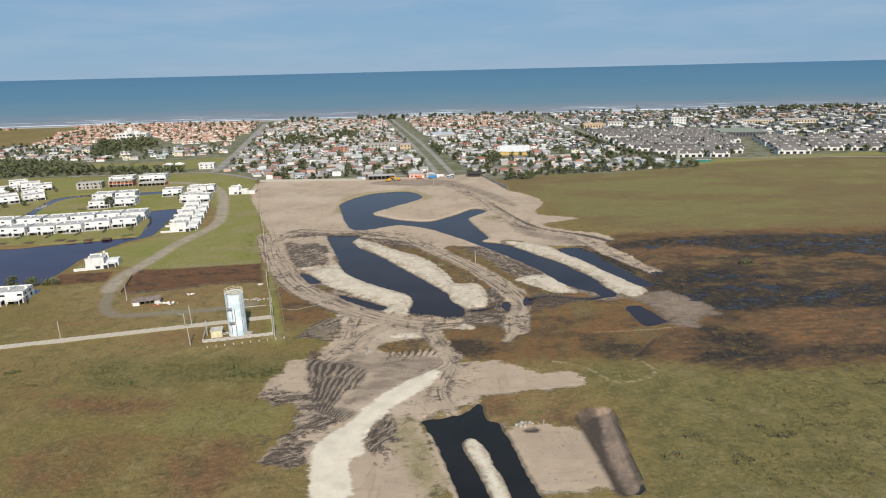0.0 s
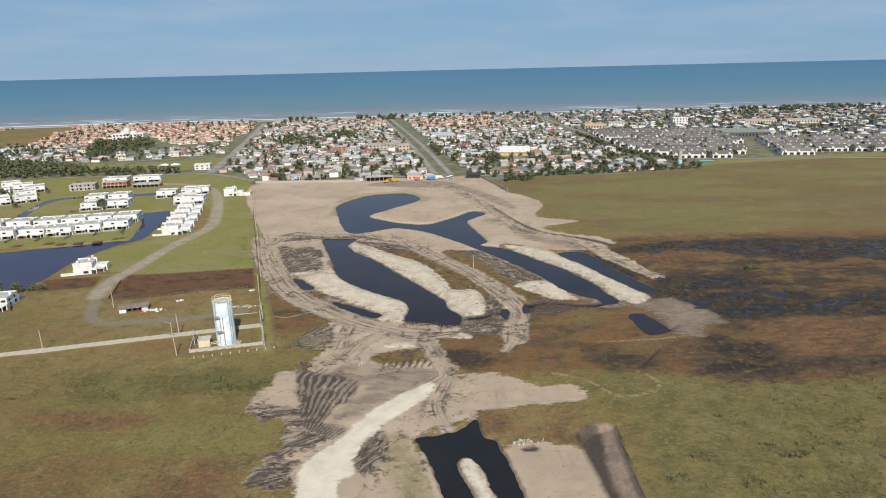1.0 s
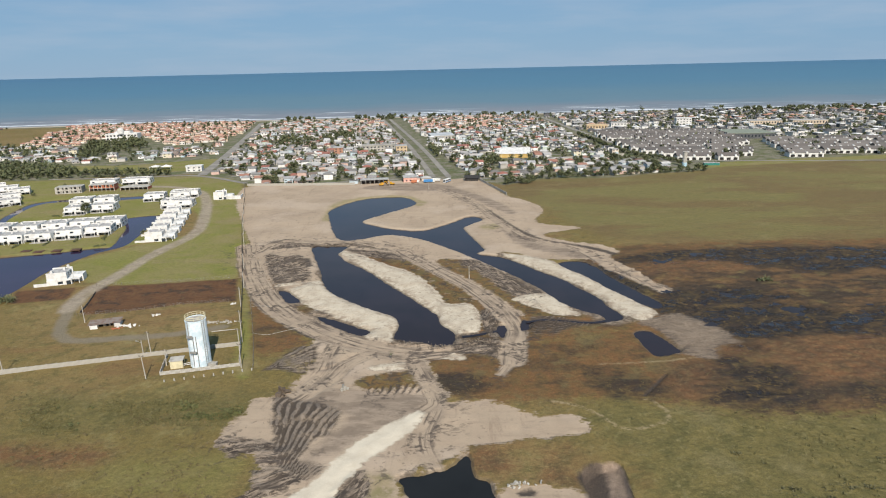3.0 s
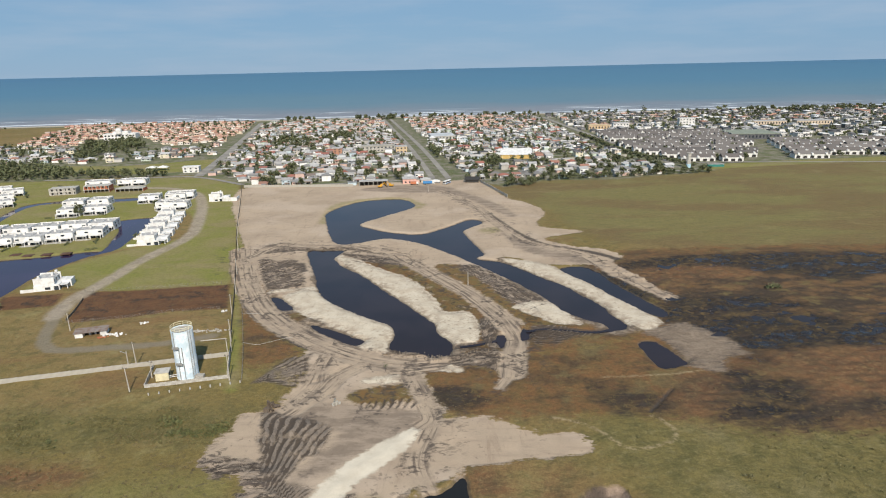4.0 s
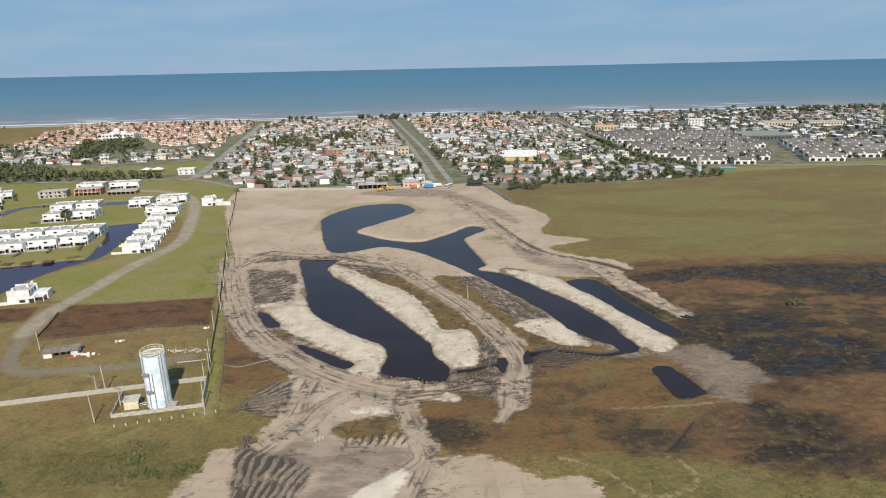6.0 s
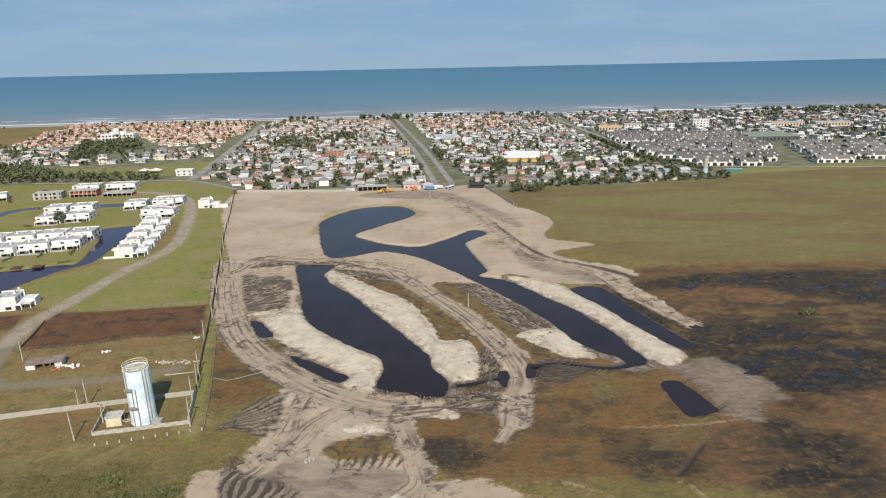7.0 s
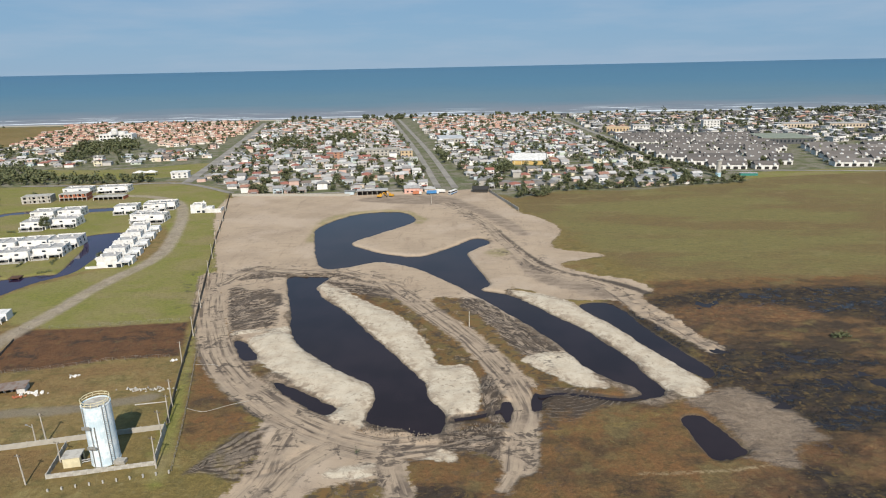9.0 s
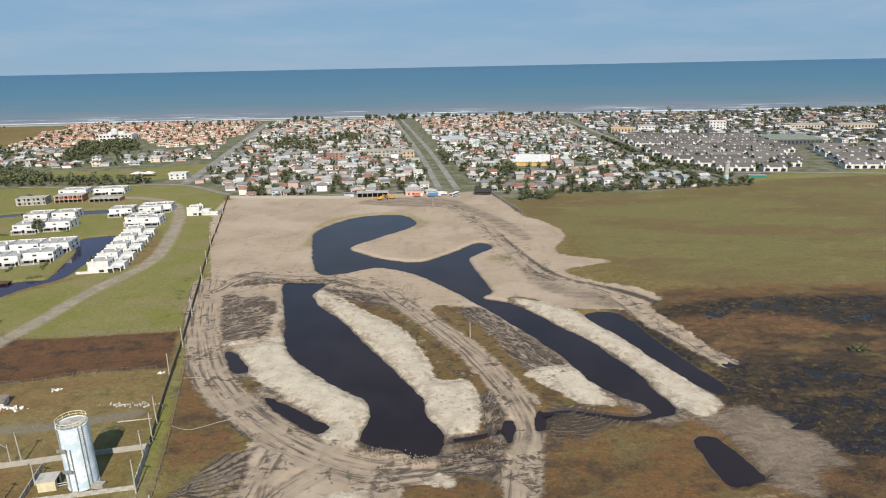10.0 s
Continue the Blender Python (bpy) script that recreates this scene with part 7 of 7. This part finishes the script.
block(-102, -94, 594, 9, 6, MAT_BRICKPALE, MAT_ROOFGREY, "narrow orange brick apartment house", 8, 3)
block(283, 326, 643, 40, 5.0, MAT_DARKGREY, MAT_GREENROOF, "large dark hall with a grey-green sheet roof", -5, 1)
block(-205, -193, 511, 7, 4.2, MAT_WHITE, MAT_WHITE, "white two-storey house at the lawn's end", 8)

tent = thing("canopy", "white double-peaked canopy on thin posts on the grass", "canopy", m=facing(-232, 527, 5))
for k, cx in enumerate((-4.2, 4.2)):
    part("sheet", bm_of([(cx - 4.2, -3, 2.6), (cx + 4.2, -3, 2.6), (cx + 4.2, 3, 2.6), (cx - 4.2, 3, 2.6), (cx, 0, 4.0), (cx - 4.2, -3, 2.45), (cx + 4.2, -3, 2.45), (cx + 4.2, 3, 2.45), (cx - 4.2, 3, 2.45)], [(0, 1, 4), (1, 2, 4), (2, 3, 4), (3, 0, 4), (8, 7, 6, 5), (5, 6, 1, 0), (6, 7, 2, 1), (7, 8, 3, 2), (8, 5, 0, 3)]), MAT_WHITE, tent)
    for dx in (-4.0, 4.0):
        for dy in (-2.8, 2.8):
            part("post", solid((cx + dx - 0.1, cx + dx + 0.1, dy - 0.1, dy + 0.1, -0.3, 2.5)), MAT_STEEL, tent)

big = thing("resort_block", "large white resort block with a round tower", "building", m=facing(-382, 766, 7))
part("wall", solid((-18, 18, 0, 14, -0.3, 7.5), (-8, 10, 2, 12, 7.5, 10)), MAT_WHITE, big)
bm = bmesh.new()
lathe(bm, [(3.4, 7.5), (3.4, 12.5), (2.8, 13.6), (1.2, 14.2)], 24)
part("round_tower", bm, MAT_WHITE, big)
for k in range(9):
    part("window", solid((-16.5 + 3.9 * k, -14.5 + 3.9 * k, -0.05, 0.05, 1.2, 3.0)), MAT_GLASS, big)
    part("window", solid((-16.5 + 3.9 * k, -14.5 + 3.9 * k, -0.05, 0.05, 4.4, 6.2)), MAT_GLASS, big)


# ---- machines and sheds at the town's edge ----
depot = thing("depot_shed", "long open shed with a pale roof and dark bays", "shed", m=facing(-48.5, 437.2, 6))
part("roof", solid((-9.5, 9.5, -0.5, 6.5, 3.2, 3.5)), MAT_ROOFGREY, depot)
part("back_wall", solid((-9.2, 9.2, 6.0, 6.3, -0.3, 3.2)), MAT_WHITE, depot)
for k in range(7):
    part("post", solid((-9.2 + 3 * k, -8.9 + 3 * k, 0, 0.3, -0.3, 3.2)), MAT_CONCRETE, depot)
# added near-black backing that colours in the shade under the roof
part("inner_wall", solid((-9.0, 9.0, 3.0, 3.2, -0.3, 3.1)), MAT_DARK, depot)


def excavator(m):
    t = thing("excavator", "yellow tracked excavator with a bent arm on the sand", "excavator", m=m)
    for s in (-1.1, 1.1):
        bm = solid((-1.9, 1.9, s - 0.35, s + 0.35, 0.0, 0.85))
        bmesh.ops.bevel(bm, geom=[e for e in bm.edges if abs((e.verts[0].co - e.verts[1].co).y) > 0.5], offset=0.35, segments=3, affect="EDGES")
        part("track", bm, MAT_BLACK, t)
    bm = solid((-1.9, 1.6, -1.3, 1.3, 1.0, 2.1))
    bmesh.ops.bevel(bm, geom=bm.edges[:], offset=0.15, segments=2, affect="EDGES")
    part("body", bm, MAT_YELLOW, t)
    cab = part("cab", solid((0.2, 1.6, 0.1, 1.25, 2.0, 3.1)), MAT_YELLOW, t)
    part("window", solid((1.58, 1.64, 0.2, 1.15, 2.2, 3.0)), MAT_GLASS, cab)
    bm = bmesh.new()
    rod(bm, (1.4, -0.4, 1.8), (3.6, -0.4, 4.4), 0.32, 0.26, 6)
    part("boom", bm, MAT_YELLOW, t)
    bm = bmesh.new()
    rod(bm, (3.6, -0.4, 4.4), (5.6, -0.4, 1.6), 0.25, 0.2, 6)
    part("stick", bm, MAT_YELLOW, t)
    part("bucket", solid((5.2, 6.2, -0.9, 0.1, 0.5, 1.6)), MAT_DARK, t)


excavator(facing(-43.5, 431.5, 8) @ Matrix.Scale(0.77, 4))
excavator(facing(-36.5, 434.0, 160) @ Matrix.Scale(0.77, 4))


def truck(m, label, box_mat, length=6.0):
    t = thing("truck", label, "truck", "trucks parked at the sand's edge", m)
    bm = solid((-length / 2, length / 2, -1.2, 1.2, 1.0, 3.1))
    bmesh.ops.bevel(bm, geom=bm.edges[:], offset=0.08, segments=2, affect="EDGES")
    part("load_box", bm, box_mat, t)
    cab = part("cab", solid((length / 2 + 0.1, length / 2 + 1.9, -1.15, 1.15, 0.8, 2.7)), MAT_WHITE, t)
    part("windscreen", solid((length / 2 + 1.88, length / 2 + 1.94, -1.0, 1.0, 1.7, 2.5)), MAT_GLASS, cab)
    for dx in (-length / 2 + 0.8, -length / 2 + 2.0, length / 2 + 1.0):
        for s in (-1.1, 1.1):
            bm = bmesh.new()
            rod(bm, (dx, s - 0.16, 0.5), (dx, s + 0.16, 0.5), 0.5, 0.5, 14)
            part("wheel", bm, MAT_BLACK, t)


truck(facing(-22, 438.5, 5) @ Matrix.Scale(0.77, 4), "orange tipper truck parked at the sand's edge", MAT_ORANGE, 5)
truck(facing(-12.5, 439.5, 2) @ Matrix.Scale(0.77, 4), "blue truck parked at the sand's edge", MAT_BLUE, 8)
truck(facing(-8, 443.5, 2) @ Matrix.Scale(0.77, 4), "white truck parked at the sand's edge", MAT_WHITE, 6)
bus = thing("bus", "white and blue bus parked on the sand", "bus", m=facing(0.4, 440, 62) @ Matrix.Scale(0.77, 4))
bm = solid((-5.5, 5.5, -1.25, 1.25, 0.5, 3.2))
bmesh.ops.bevel(bm, geom=bm.edges[:], offset=0.18, segments=2, affect="EDGES")
part("body", bm, MAT_WHITE, bus)
for s in (-1.26, 1.24):
    part("window_band", solid((-5.0, 5.0, s, s + 0.02, 1.7, 2.7)), MAT_GLASS, bus)
    part("stripe", solid((-5.2, 5.2, s, s + 0.02, 0.8, 1.3)), MAT_BLUE, bus)
part("windscreen", solid((-5.53, -5.47, -1.0, 1.0, 1.4, 2.8)), MAT_GLASS, bus)
for dx in (-3.6, 3.4):
    for s in (-1.1, 1.1):
        bm = bmesh.new()
        rod(bm, (dx, s - 0.16, 0.5), (dx, s + 0.16, 0.5), 0.5, 0.5, 14)
        part("wheel", bm, MAT_BLACK, bus)
tarp = thing("tarp_shed", "black tarpaulin-covered shed at the edge of the sand", "shed", m=facing(17.5, 445, -6))
part("cover", bm_of(*roof_shape("gable", 9, 6, 2.2, 1.6)), MAT_BLACK, tarp)
part("wall", solid((-4.4, 4.4, -2.9, 2.9, -0.3, 2.2)), MAT_BLACK, tarp)
pink = thing("house", "pink rendered house by the sand's edge", "house", m=facing(-25, 446, 6) @ Matrix.Scale(0.77, 4))
part("wall", solid((-6, 6, -4, 4, -0.3, 4.4)), MAT_PINK, pink)
part("roof", bm_of(*roof_shape("lean", 12, 8, 4.4, 1.0)), MAT_ROOFGREY, pink)
for cx in (-3.5, 0, 3.5):
    part("window", solid((cx - 0.7, cx + 0.7, -4.04, -3.95, 1.0, 2.3)), MAT_GLASS, pink)


# ---- trees of the town, the wood and the scrub ----
garden_spots = [(-163, 224), (-166, 219), (-161, 222), (-272, 372), (-276, 366), (-284, 380), (-262, 376), (-296, 412), (-255, 440), (-262, 444), (-205, 366), (-168, 392), (-170, 386), (-288, 404), (-270, 422)]
edge_bushes = garden_spots + [(40 + 2.6 * k, 425.5 + 1.1 * k + 4 * math.sin(k)) for k in range(8)] + [(62 + 4.2 * k, 444 + 0.6 * k + 2 * math.sin(2.3 * k)) for k in range(30)]
near_trees = edge_bushes + [s for s in tree_spots if s[1] < 530][:255]
for k, (x, y) in enumerate(near_trees):
    q = copy_thing(TREES[k % 3], facing(x, y, (k * 77) % 360))
    f = 0.5 + 0.5 * ((k * 37) % 100) / 100
    q.scale = (f, f, f * 0.95)


def wood(name, spots, label, leaves, low, high, size, seed, category="trees"):
    """Many far trees in one mesh of trunks and leaf clumps."""
    rng = random.Random(seed)
    trunk, crown = bmesh.new(), ([], [])
    for x, y in spots:
        h = rng.uniform(low, high)
        r = h * rng.uniform(0.28, 0.45)
        rod(trunk, (x, y, -0.3), (x, y, h * 0.6), 0.03 * h, 0.015 * h, 4)
        blobs = [(x + rng.gauss(0, r * 0.4), y + rng.gauss(0, r * 0.4), h * rng.uniform(0.32, 0.82), r * rng.uniform(0.6, 0.95)) for _ in range(4)]
        for bx, by, bz, br in blobs:
            for _ in range(leaves // 4):
                d = Vector((rng.gauss(0, 1), rng.gauss(0, 1), rng.gauss(0, 0.8))).normalized() * br * rng.uniform(0.35, 1.05)
                s = size * rng.uniform(0.6, 1.4)
                e = Euler((rng.uniform(-1, 1), rng.uniform(-1, 1), rng.uniform(0, 6.3))).to_matrix()
                p, a, b = Vector((bx, by, bz)) + d, e @ Vector((s, 0, 0)), e @ Vector((0, s * 0.8, 0))
                n = len(crown[0])
                crown[0].extend([tuple(p - a - b * 0.5), tuple(p + a * 0.7 - b), tuple(p + a + b * 0.4), tuple(p - a * 0.2 + b)])
                crown[1].append((n, n + 1, n + 2, n + 3))
    owner = tagged(new(name), label, category, "", "stuff")
    part("trunks", trunk, MAT_BARK, owner)
    me = bpy.data.meshes.new("crowns")
    me.from_pydata(crown[0], [], crown[1])
    me.materials.append(MAT_LEAF)
    new("crowns", me).parent = owner


wood("garden_trees", [s for s in tree_spots if s[1] >= 530], "dark green garden trees between the houses", 72, 2.8, 6.6, 0.62, 3)
rng = random.Random(8)
BELT = np.array([(-640, 520), (-420, 484), (-347, 484), (-300, 492), (-235, 490), (-206, 498), (-231, 509), (-271, 513), (-320, 531), (-335, 556), (-430, 585), (-640, 640)], float)
spots = []
while len(spots) < 1300:
    x, y = rng.uniform(-640, -200), rng.uniform(480, 642)
    if inside_by(np.array([x]), np.array([y]), BELT)[0] > 1:
        spots.append((x, y))
wood("wood", spots, "dense belt of dark green trees behind the estate", 64, 3.2, 7.4, 0.62, 4)
def grove(outline, count):
    o, out = np.array(outline, float), []
    lo, hi = o.min(0), o.max(0)
    while len(out) < count:
        x, y = rng.uniform(lo[0], hi[0]), rng.uniform(lo[1], hi[1])
        if inside_by(np.array([x]), np.array([y]), o)[0] > 0:
            out.append((x, y))
    return out


wood("grove", grove([(-341, 600), (-372, 668), (-408, 745), (-379, 727), (-360, 752), (-331, 722), (-308, 668), (-326, 640)], 120), "dark grove of trees before the resort", 90, 4.0, 8.0, 0.7, 14)
wood("grove", grove([(-170, 664), (-140, 658), (-150, 742), (-186, 750), (-176, 700)], 34) + grove([(-135, 716), (-98, 711), (-104, 756), (-140, 762)], 30), "dark green trees standing together among the houses", 90, 4.5, 8.0, 0.75, 15)
wood("grove", grove([(14, 506), (36, 508), (42, 534), (10, 532)], 22) + grove([(-8, 560), (2, 560), (-8, 640), (-20, 640)], 14), "broad green trees beside the avenue", 110, 4.0, 7.5, 0.65, 16)
wood("hedge_row", [(148 + (716 - y) * 0.05 + max(0, 561 - y) * 0.36 + rng.uniform(-1, 1), y) for y in np.arange(492, 716, 2.6)], "dark hedge of trees along the terraces' wall", 60, 2.4, 4.4, 0.5, 17)
spots = [(rng.gauss(560, 60), rng.gauss(985, 14)) for _ in range(70)] + [(rng.gauss(-100, 30), rng.gauss(1000, 8)) for _ in range(36)] + [(rng.gauss(-225, 14), rng.gauss(1002, 5)) for _ in range(16)] + [(rng.uniform(-40, 150), rng.gauss(1004, 6)) for _ in range(30)] + [(rng.uniform(190, 800), rng.gauss(1000, 10)) for _ in range(60)]
wood("coast_trees", spots, "dark clumps of trees near the beach", 72, 4.0, 8.5, 0.9, 5)


def scatter(name, outlines, count, label, size, seed, material, blades=9, avoid=()):
    """Low scrub: clumps of small leaves on the ground, as one sheet of stuff."""
    rng = np.random.default_rng(seed)
    lo, hi = np.min([o.min(0) for o in outlines], 0), np.max([o.max(0) for o in outlines], 0)
    p = rng.uniform(lo, hi, (count * 12, 2))
    ok = np.max([inside_by(p[:, 0], p[:, 1], o) for o in outlines], 0) > 0
    ok &= ripples(p[:, 0], p[:, 1], 16, seed) * 0.6 + ripples(p[:, 0], p[:, 1], 5, seed + 1) * 0.4 > rng.uniform(0.46, 0.68, len(p))
    z = zones(p[:, 0], p[:, 1])
    for k in ("tan", "spent", "white", "track", "lake", "mud", "comb_in", "trench", "gravel"):
        ok &= z[k] < -0.8
    p = p[ok][:count]
    h, _ = ground_height(p[:, 0], p[:, 1], {k: v[ok][:count] for k, v in z.items()})
    n = len(p)
    grow = size * rng.uniform(0.5, 1.5, n)
    spread, tall = rng.normal(0, 0.45, (n, blades, 2)) * grow[:, None, None], rng.uniform(0.1, 0.7, (n, blades)) * grow[:, None]
    c = np.concatenate([p[:, None] + spread, (h[:, None] + tall)[..., None]], -1).reshape(-1, 3)
    s = np.repeat(grow, blades)[:, None] * rng.uniform(0.14, 0.34, (n * blades, 1))
    a, b = rng.normal(0, 1, (n * blades, 3)) * (1, 1, 0.7), rng.normal(0, 1, (n * blades, 3)) * (1, 1, 0.7)
    a, b = a / np.linalg.norm(a, axis=1)[:, None] * s, b / np.linalg.norm(b, axis=1)[:, None] * s
    v = np.stack([c - a, c - b, c + a, c + b], 1).reshape(-1, 3)
    me = bpy.data.meshes.new(name)
    me.from_pydata(v.tolist(), [], np.arange(len(v)).reshape(-1, 4).tolist())
    me.materials.append(material)
    tagged(new(name, me), label, "scrub", "", "stuff")


scatter("scrub", [smooth_outline(SCRUB, 3)], 9500, "low green scrub and tussocks on the meadow", 0.42, 21, MAT_SCRUB)
scatter("scrub", [smooth_outline(SCRUB_WEST, 3)], 1500, "low grey-green scrub in the rough grass", 0.38, 22, MAT_SCRUB)
BUSHES = [(-118, 151), (-113.5, 145.5), (-109.6, 148), (-96.4, 147), (-91.4, 149.5), (-82, 144), (-82.4, 151.5), (-72, 149.5), (-66.2, 151.6), (-57.5, 146.8), (-50.6, 149), (-79.2, 154.5)]
SHRUBS = [(60, 117), (64, 114.6), (69, 117.3), (82, 117.5), (82.6, 113.1), (68.6, 103.8), (46, 113.6), (51.7, 105.8), (73.6, 101), (83.6, 125.6), (88, 124.7), (62, 126.3), (56.3, 127.7), (51, 137.7), (62.8, 135), (38.8, 107.7), (76, 117.4), (98, 135.5)]
scatter("bushes", [np.array([(x + (5.5 + i % 2) * math.cos(a), y + (2.0 + 0.4 * (i % 3)) * math.sin(a)) for a in np.linspace(0, 5.8, 11)]) for i, (x, y) in enumerate(BUSHES)], 520, "low dark green bushes in clumps in the grass", 0.66, 26, MAT_SCRUBGREEN, 14)
scatter("bushes", [np.array([(x + (2.6 + 0.6 * (i % 3)) * math.cos(a), y + (1.3 + 0.3 * (i % 2)) * math.sin(a)) for a in np.linspace(0, 5.8, 9)]) for i, (x, y) in enumerate(SHRUBS)], 300, "low grey-green bushes in the rough meadow", 0.55, 27, MAT_SCRUBDARK, 14)
scatter("tussocks", [np.array([(-140, 60), (-20, 60), (-32, 110), (-46, 120), (-54, 140), (-52, 165), (-58, 168), (-120, 165), (-260, 130)], float)], 3500, "olive grass tussocks in the meadow", 0.42, 23, MAT_TUSSOCK)
scatter("tussocks", [smooth_outline(MOOR, 3)], 2600, "brown and straw tussocks on the moor", 0.34, 24, MAT_TUSSOCK)
shrub = thing("bush", "round dark green bush alone in the marsh", "bush", m=facing(111, 229))
bm = bmesh.new()
for dx, dy, r in ((0, 0, 1.6), (1.8, 0.4, 1.2), (-1.5, 0.2, 1.1), (0.5, 1.2, 1.2)):
    leafy(bm, (dx, dy, r * 0.6), r, 90, 0.35, random.Random(int(r * 10)))
part("leaves", bm, MAT_LEAF, shrub)
shrub = thing("bush", "dark green bush at the canal end", "bush", m=facing(-155.8, 224))
bm = bmesh.new()
for dx, dy, r in ((0, 0, 2.0), (2.2, 0.4, 1.6), (-1.8, 0.2, 1.4), (0.5, 1.8, 1.7)):
    leafy(bm, (dx, dy, r * 0.7), r, 110, 0.4, random.Random(int(r * 10)))
part("leaves", bm, MAT_LEAF, shrub)


def hedge(x, y, length, turn, seed):
    t = thing("hedge", "clipped dark green garden hedge between the plots", "hedge", "garden hedges", facing(x, y, turn))
    bm, rng = bmesh.new(), random.Random(seed)
    n = int(length / 0.7)
    for i in range(n):
        leafy(bm, (0, i * 0.7, 0.55), 0.6, 16, 0.3, rng)
    part("leaves", bm, MAT_LEAF, t)


for k, (x, y, a) in enumerate(ROW_FRONT):
    hedge(x + 6.6, y - 7.5, 6.5, a, 60 + k)
for k, (x, y, a) in enumerate(((-163.5, 306, 40), (-158.5, 297, 120), (-151.5, 318, 10), (-152, 330, 10), (-154, 342, 10), (-217, 360, 80), (-190, 366, 80))):
    hedge(x, y, 5, a, 80 + k)

# peat lumps thrown up at the foot of the lake
MAT_LUMP = worn("dry_grey_peat", (0.22, 0.18, 0.14), (0.10, 0.082, 0.066), 1.4, 0.95, 0, 0.2, 0.4)
for k, (x, y) in enumerate([(-14.2, 184.0), (-11.0, 182.6), (-6.6, 181.9), (-2.3, 180.5), (4.0, 182.6), (7.8, 184.0)]):
    heap("spoil_heap", "low heap of dried grey peat lumps beside the dark lake", x, y, (1.9, 0.8), 60, 0.2, MAT_LUMP, "spoil heap", 300 + k)
# a thin sapling beside the track
sapling = thing("sapling", "thin bare sapling with a few leaves beside the track", "tree", m=facing(-17.1, 173.9))
bm = bmesh.new()
rod(bm, (0, 0, -0.2), (0.1, 0, 2.2), 0.06, 0.03, 5)
for k in range(7):
    a = k * 2.4
    rod(bm, (0.06, 0, 0.9 + 0.17 * k), (0.06 + 0.8 * math.cos(a), 0.8 * math.sin(a), 1.4 + 0.2 * k), 0.025, 0.012, 4)
part("trunk", bm, MAT_BARK, sapling)
bm = bmesh.new()
leafy(bm, (0.1, 0, 2.0), 0.8, 40, 0.16, random.Random(77))
part("leaves", bm, MAT_LEAF, sapling)
# pale hoses lying across the rough grass
for line in ([(-60, 193.3), (-57.4, 192.2), (-54.9, 191.9), (-50.3, 194.7), (-46.4, 196.5)], [(-67, 215.3), (-63.5, 215.6), (-60.7, 214.8)]):
    hose = thing("hose", "pale thin hose lying across the rough grass", "hose", "hoses in the grass", facing(*line[0]))
    run, bm = smooth_outline(line, 5, False) - np.array(line[0]), bmesh.new()
    tube(bm, [(*a, 0.32) for a in run], 0.055, 5)
    part("tube", bm, MAT_PALEWOOD, hose)

# ---- from plan units to metres ----
for ob in list(scene.collection.objects):
    if ob.parent is None and ob.type in {"MESH", "EMPTY"}:
        ob.matrix_basis = Matrix.Scale(UNIT, 4) @ ob.matrix_basis
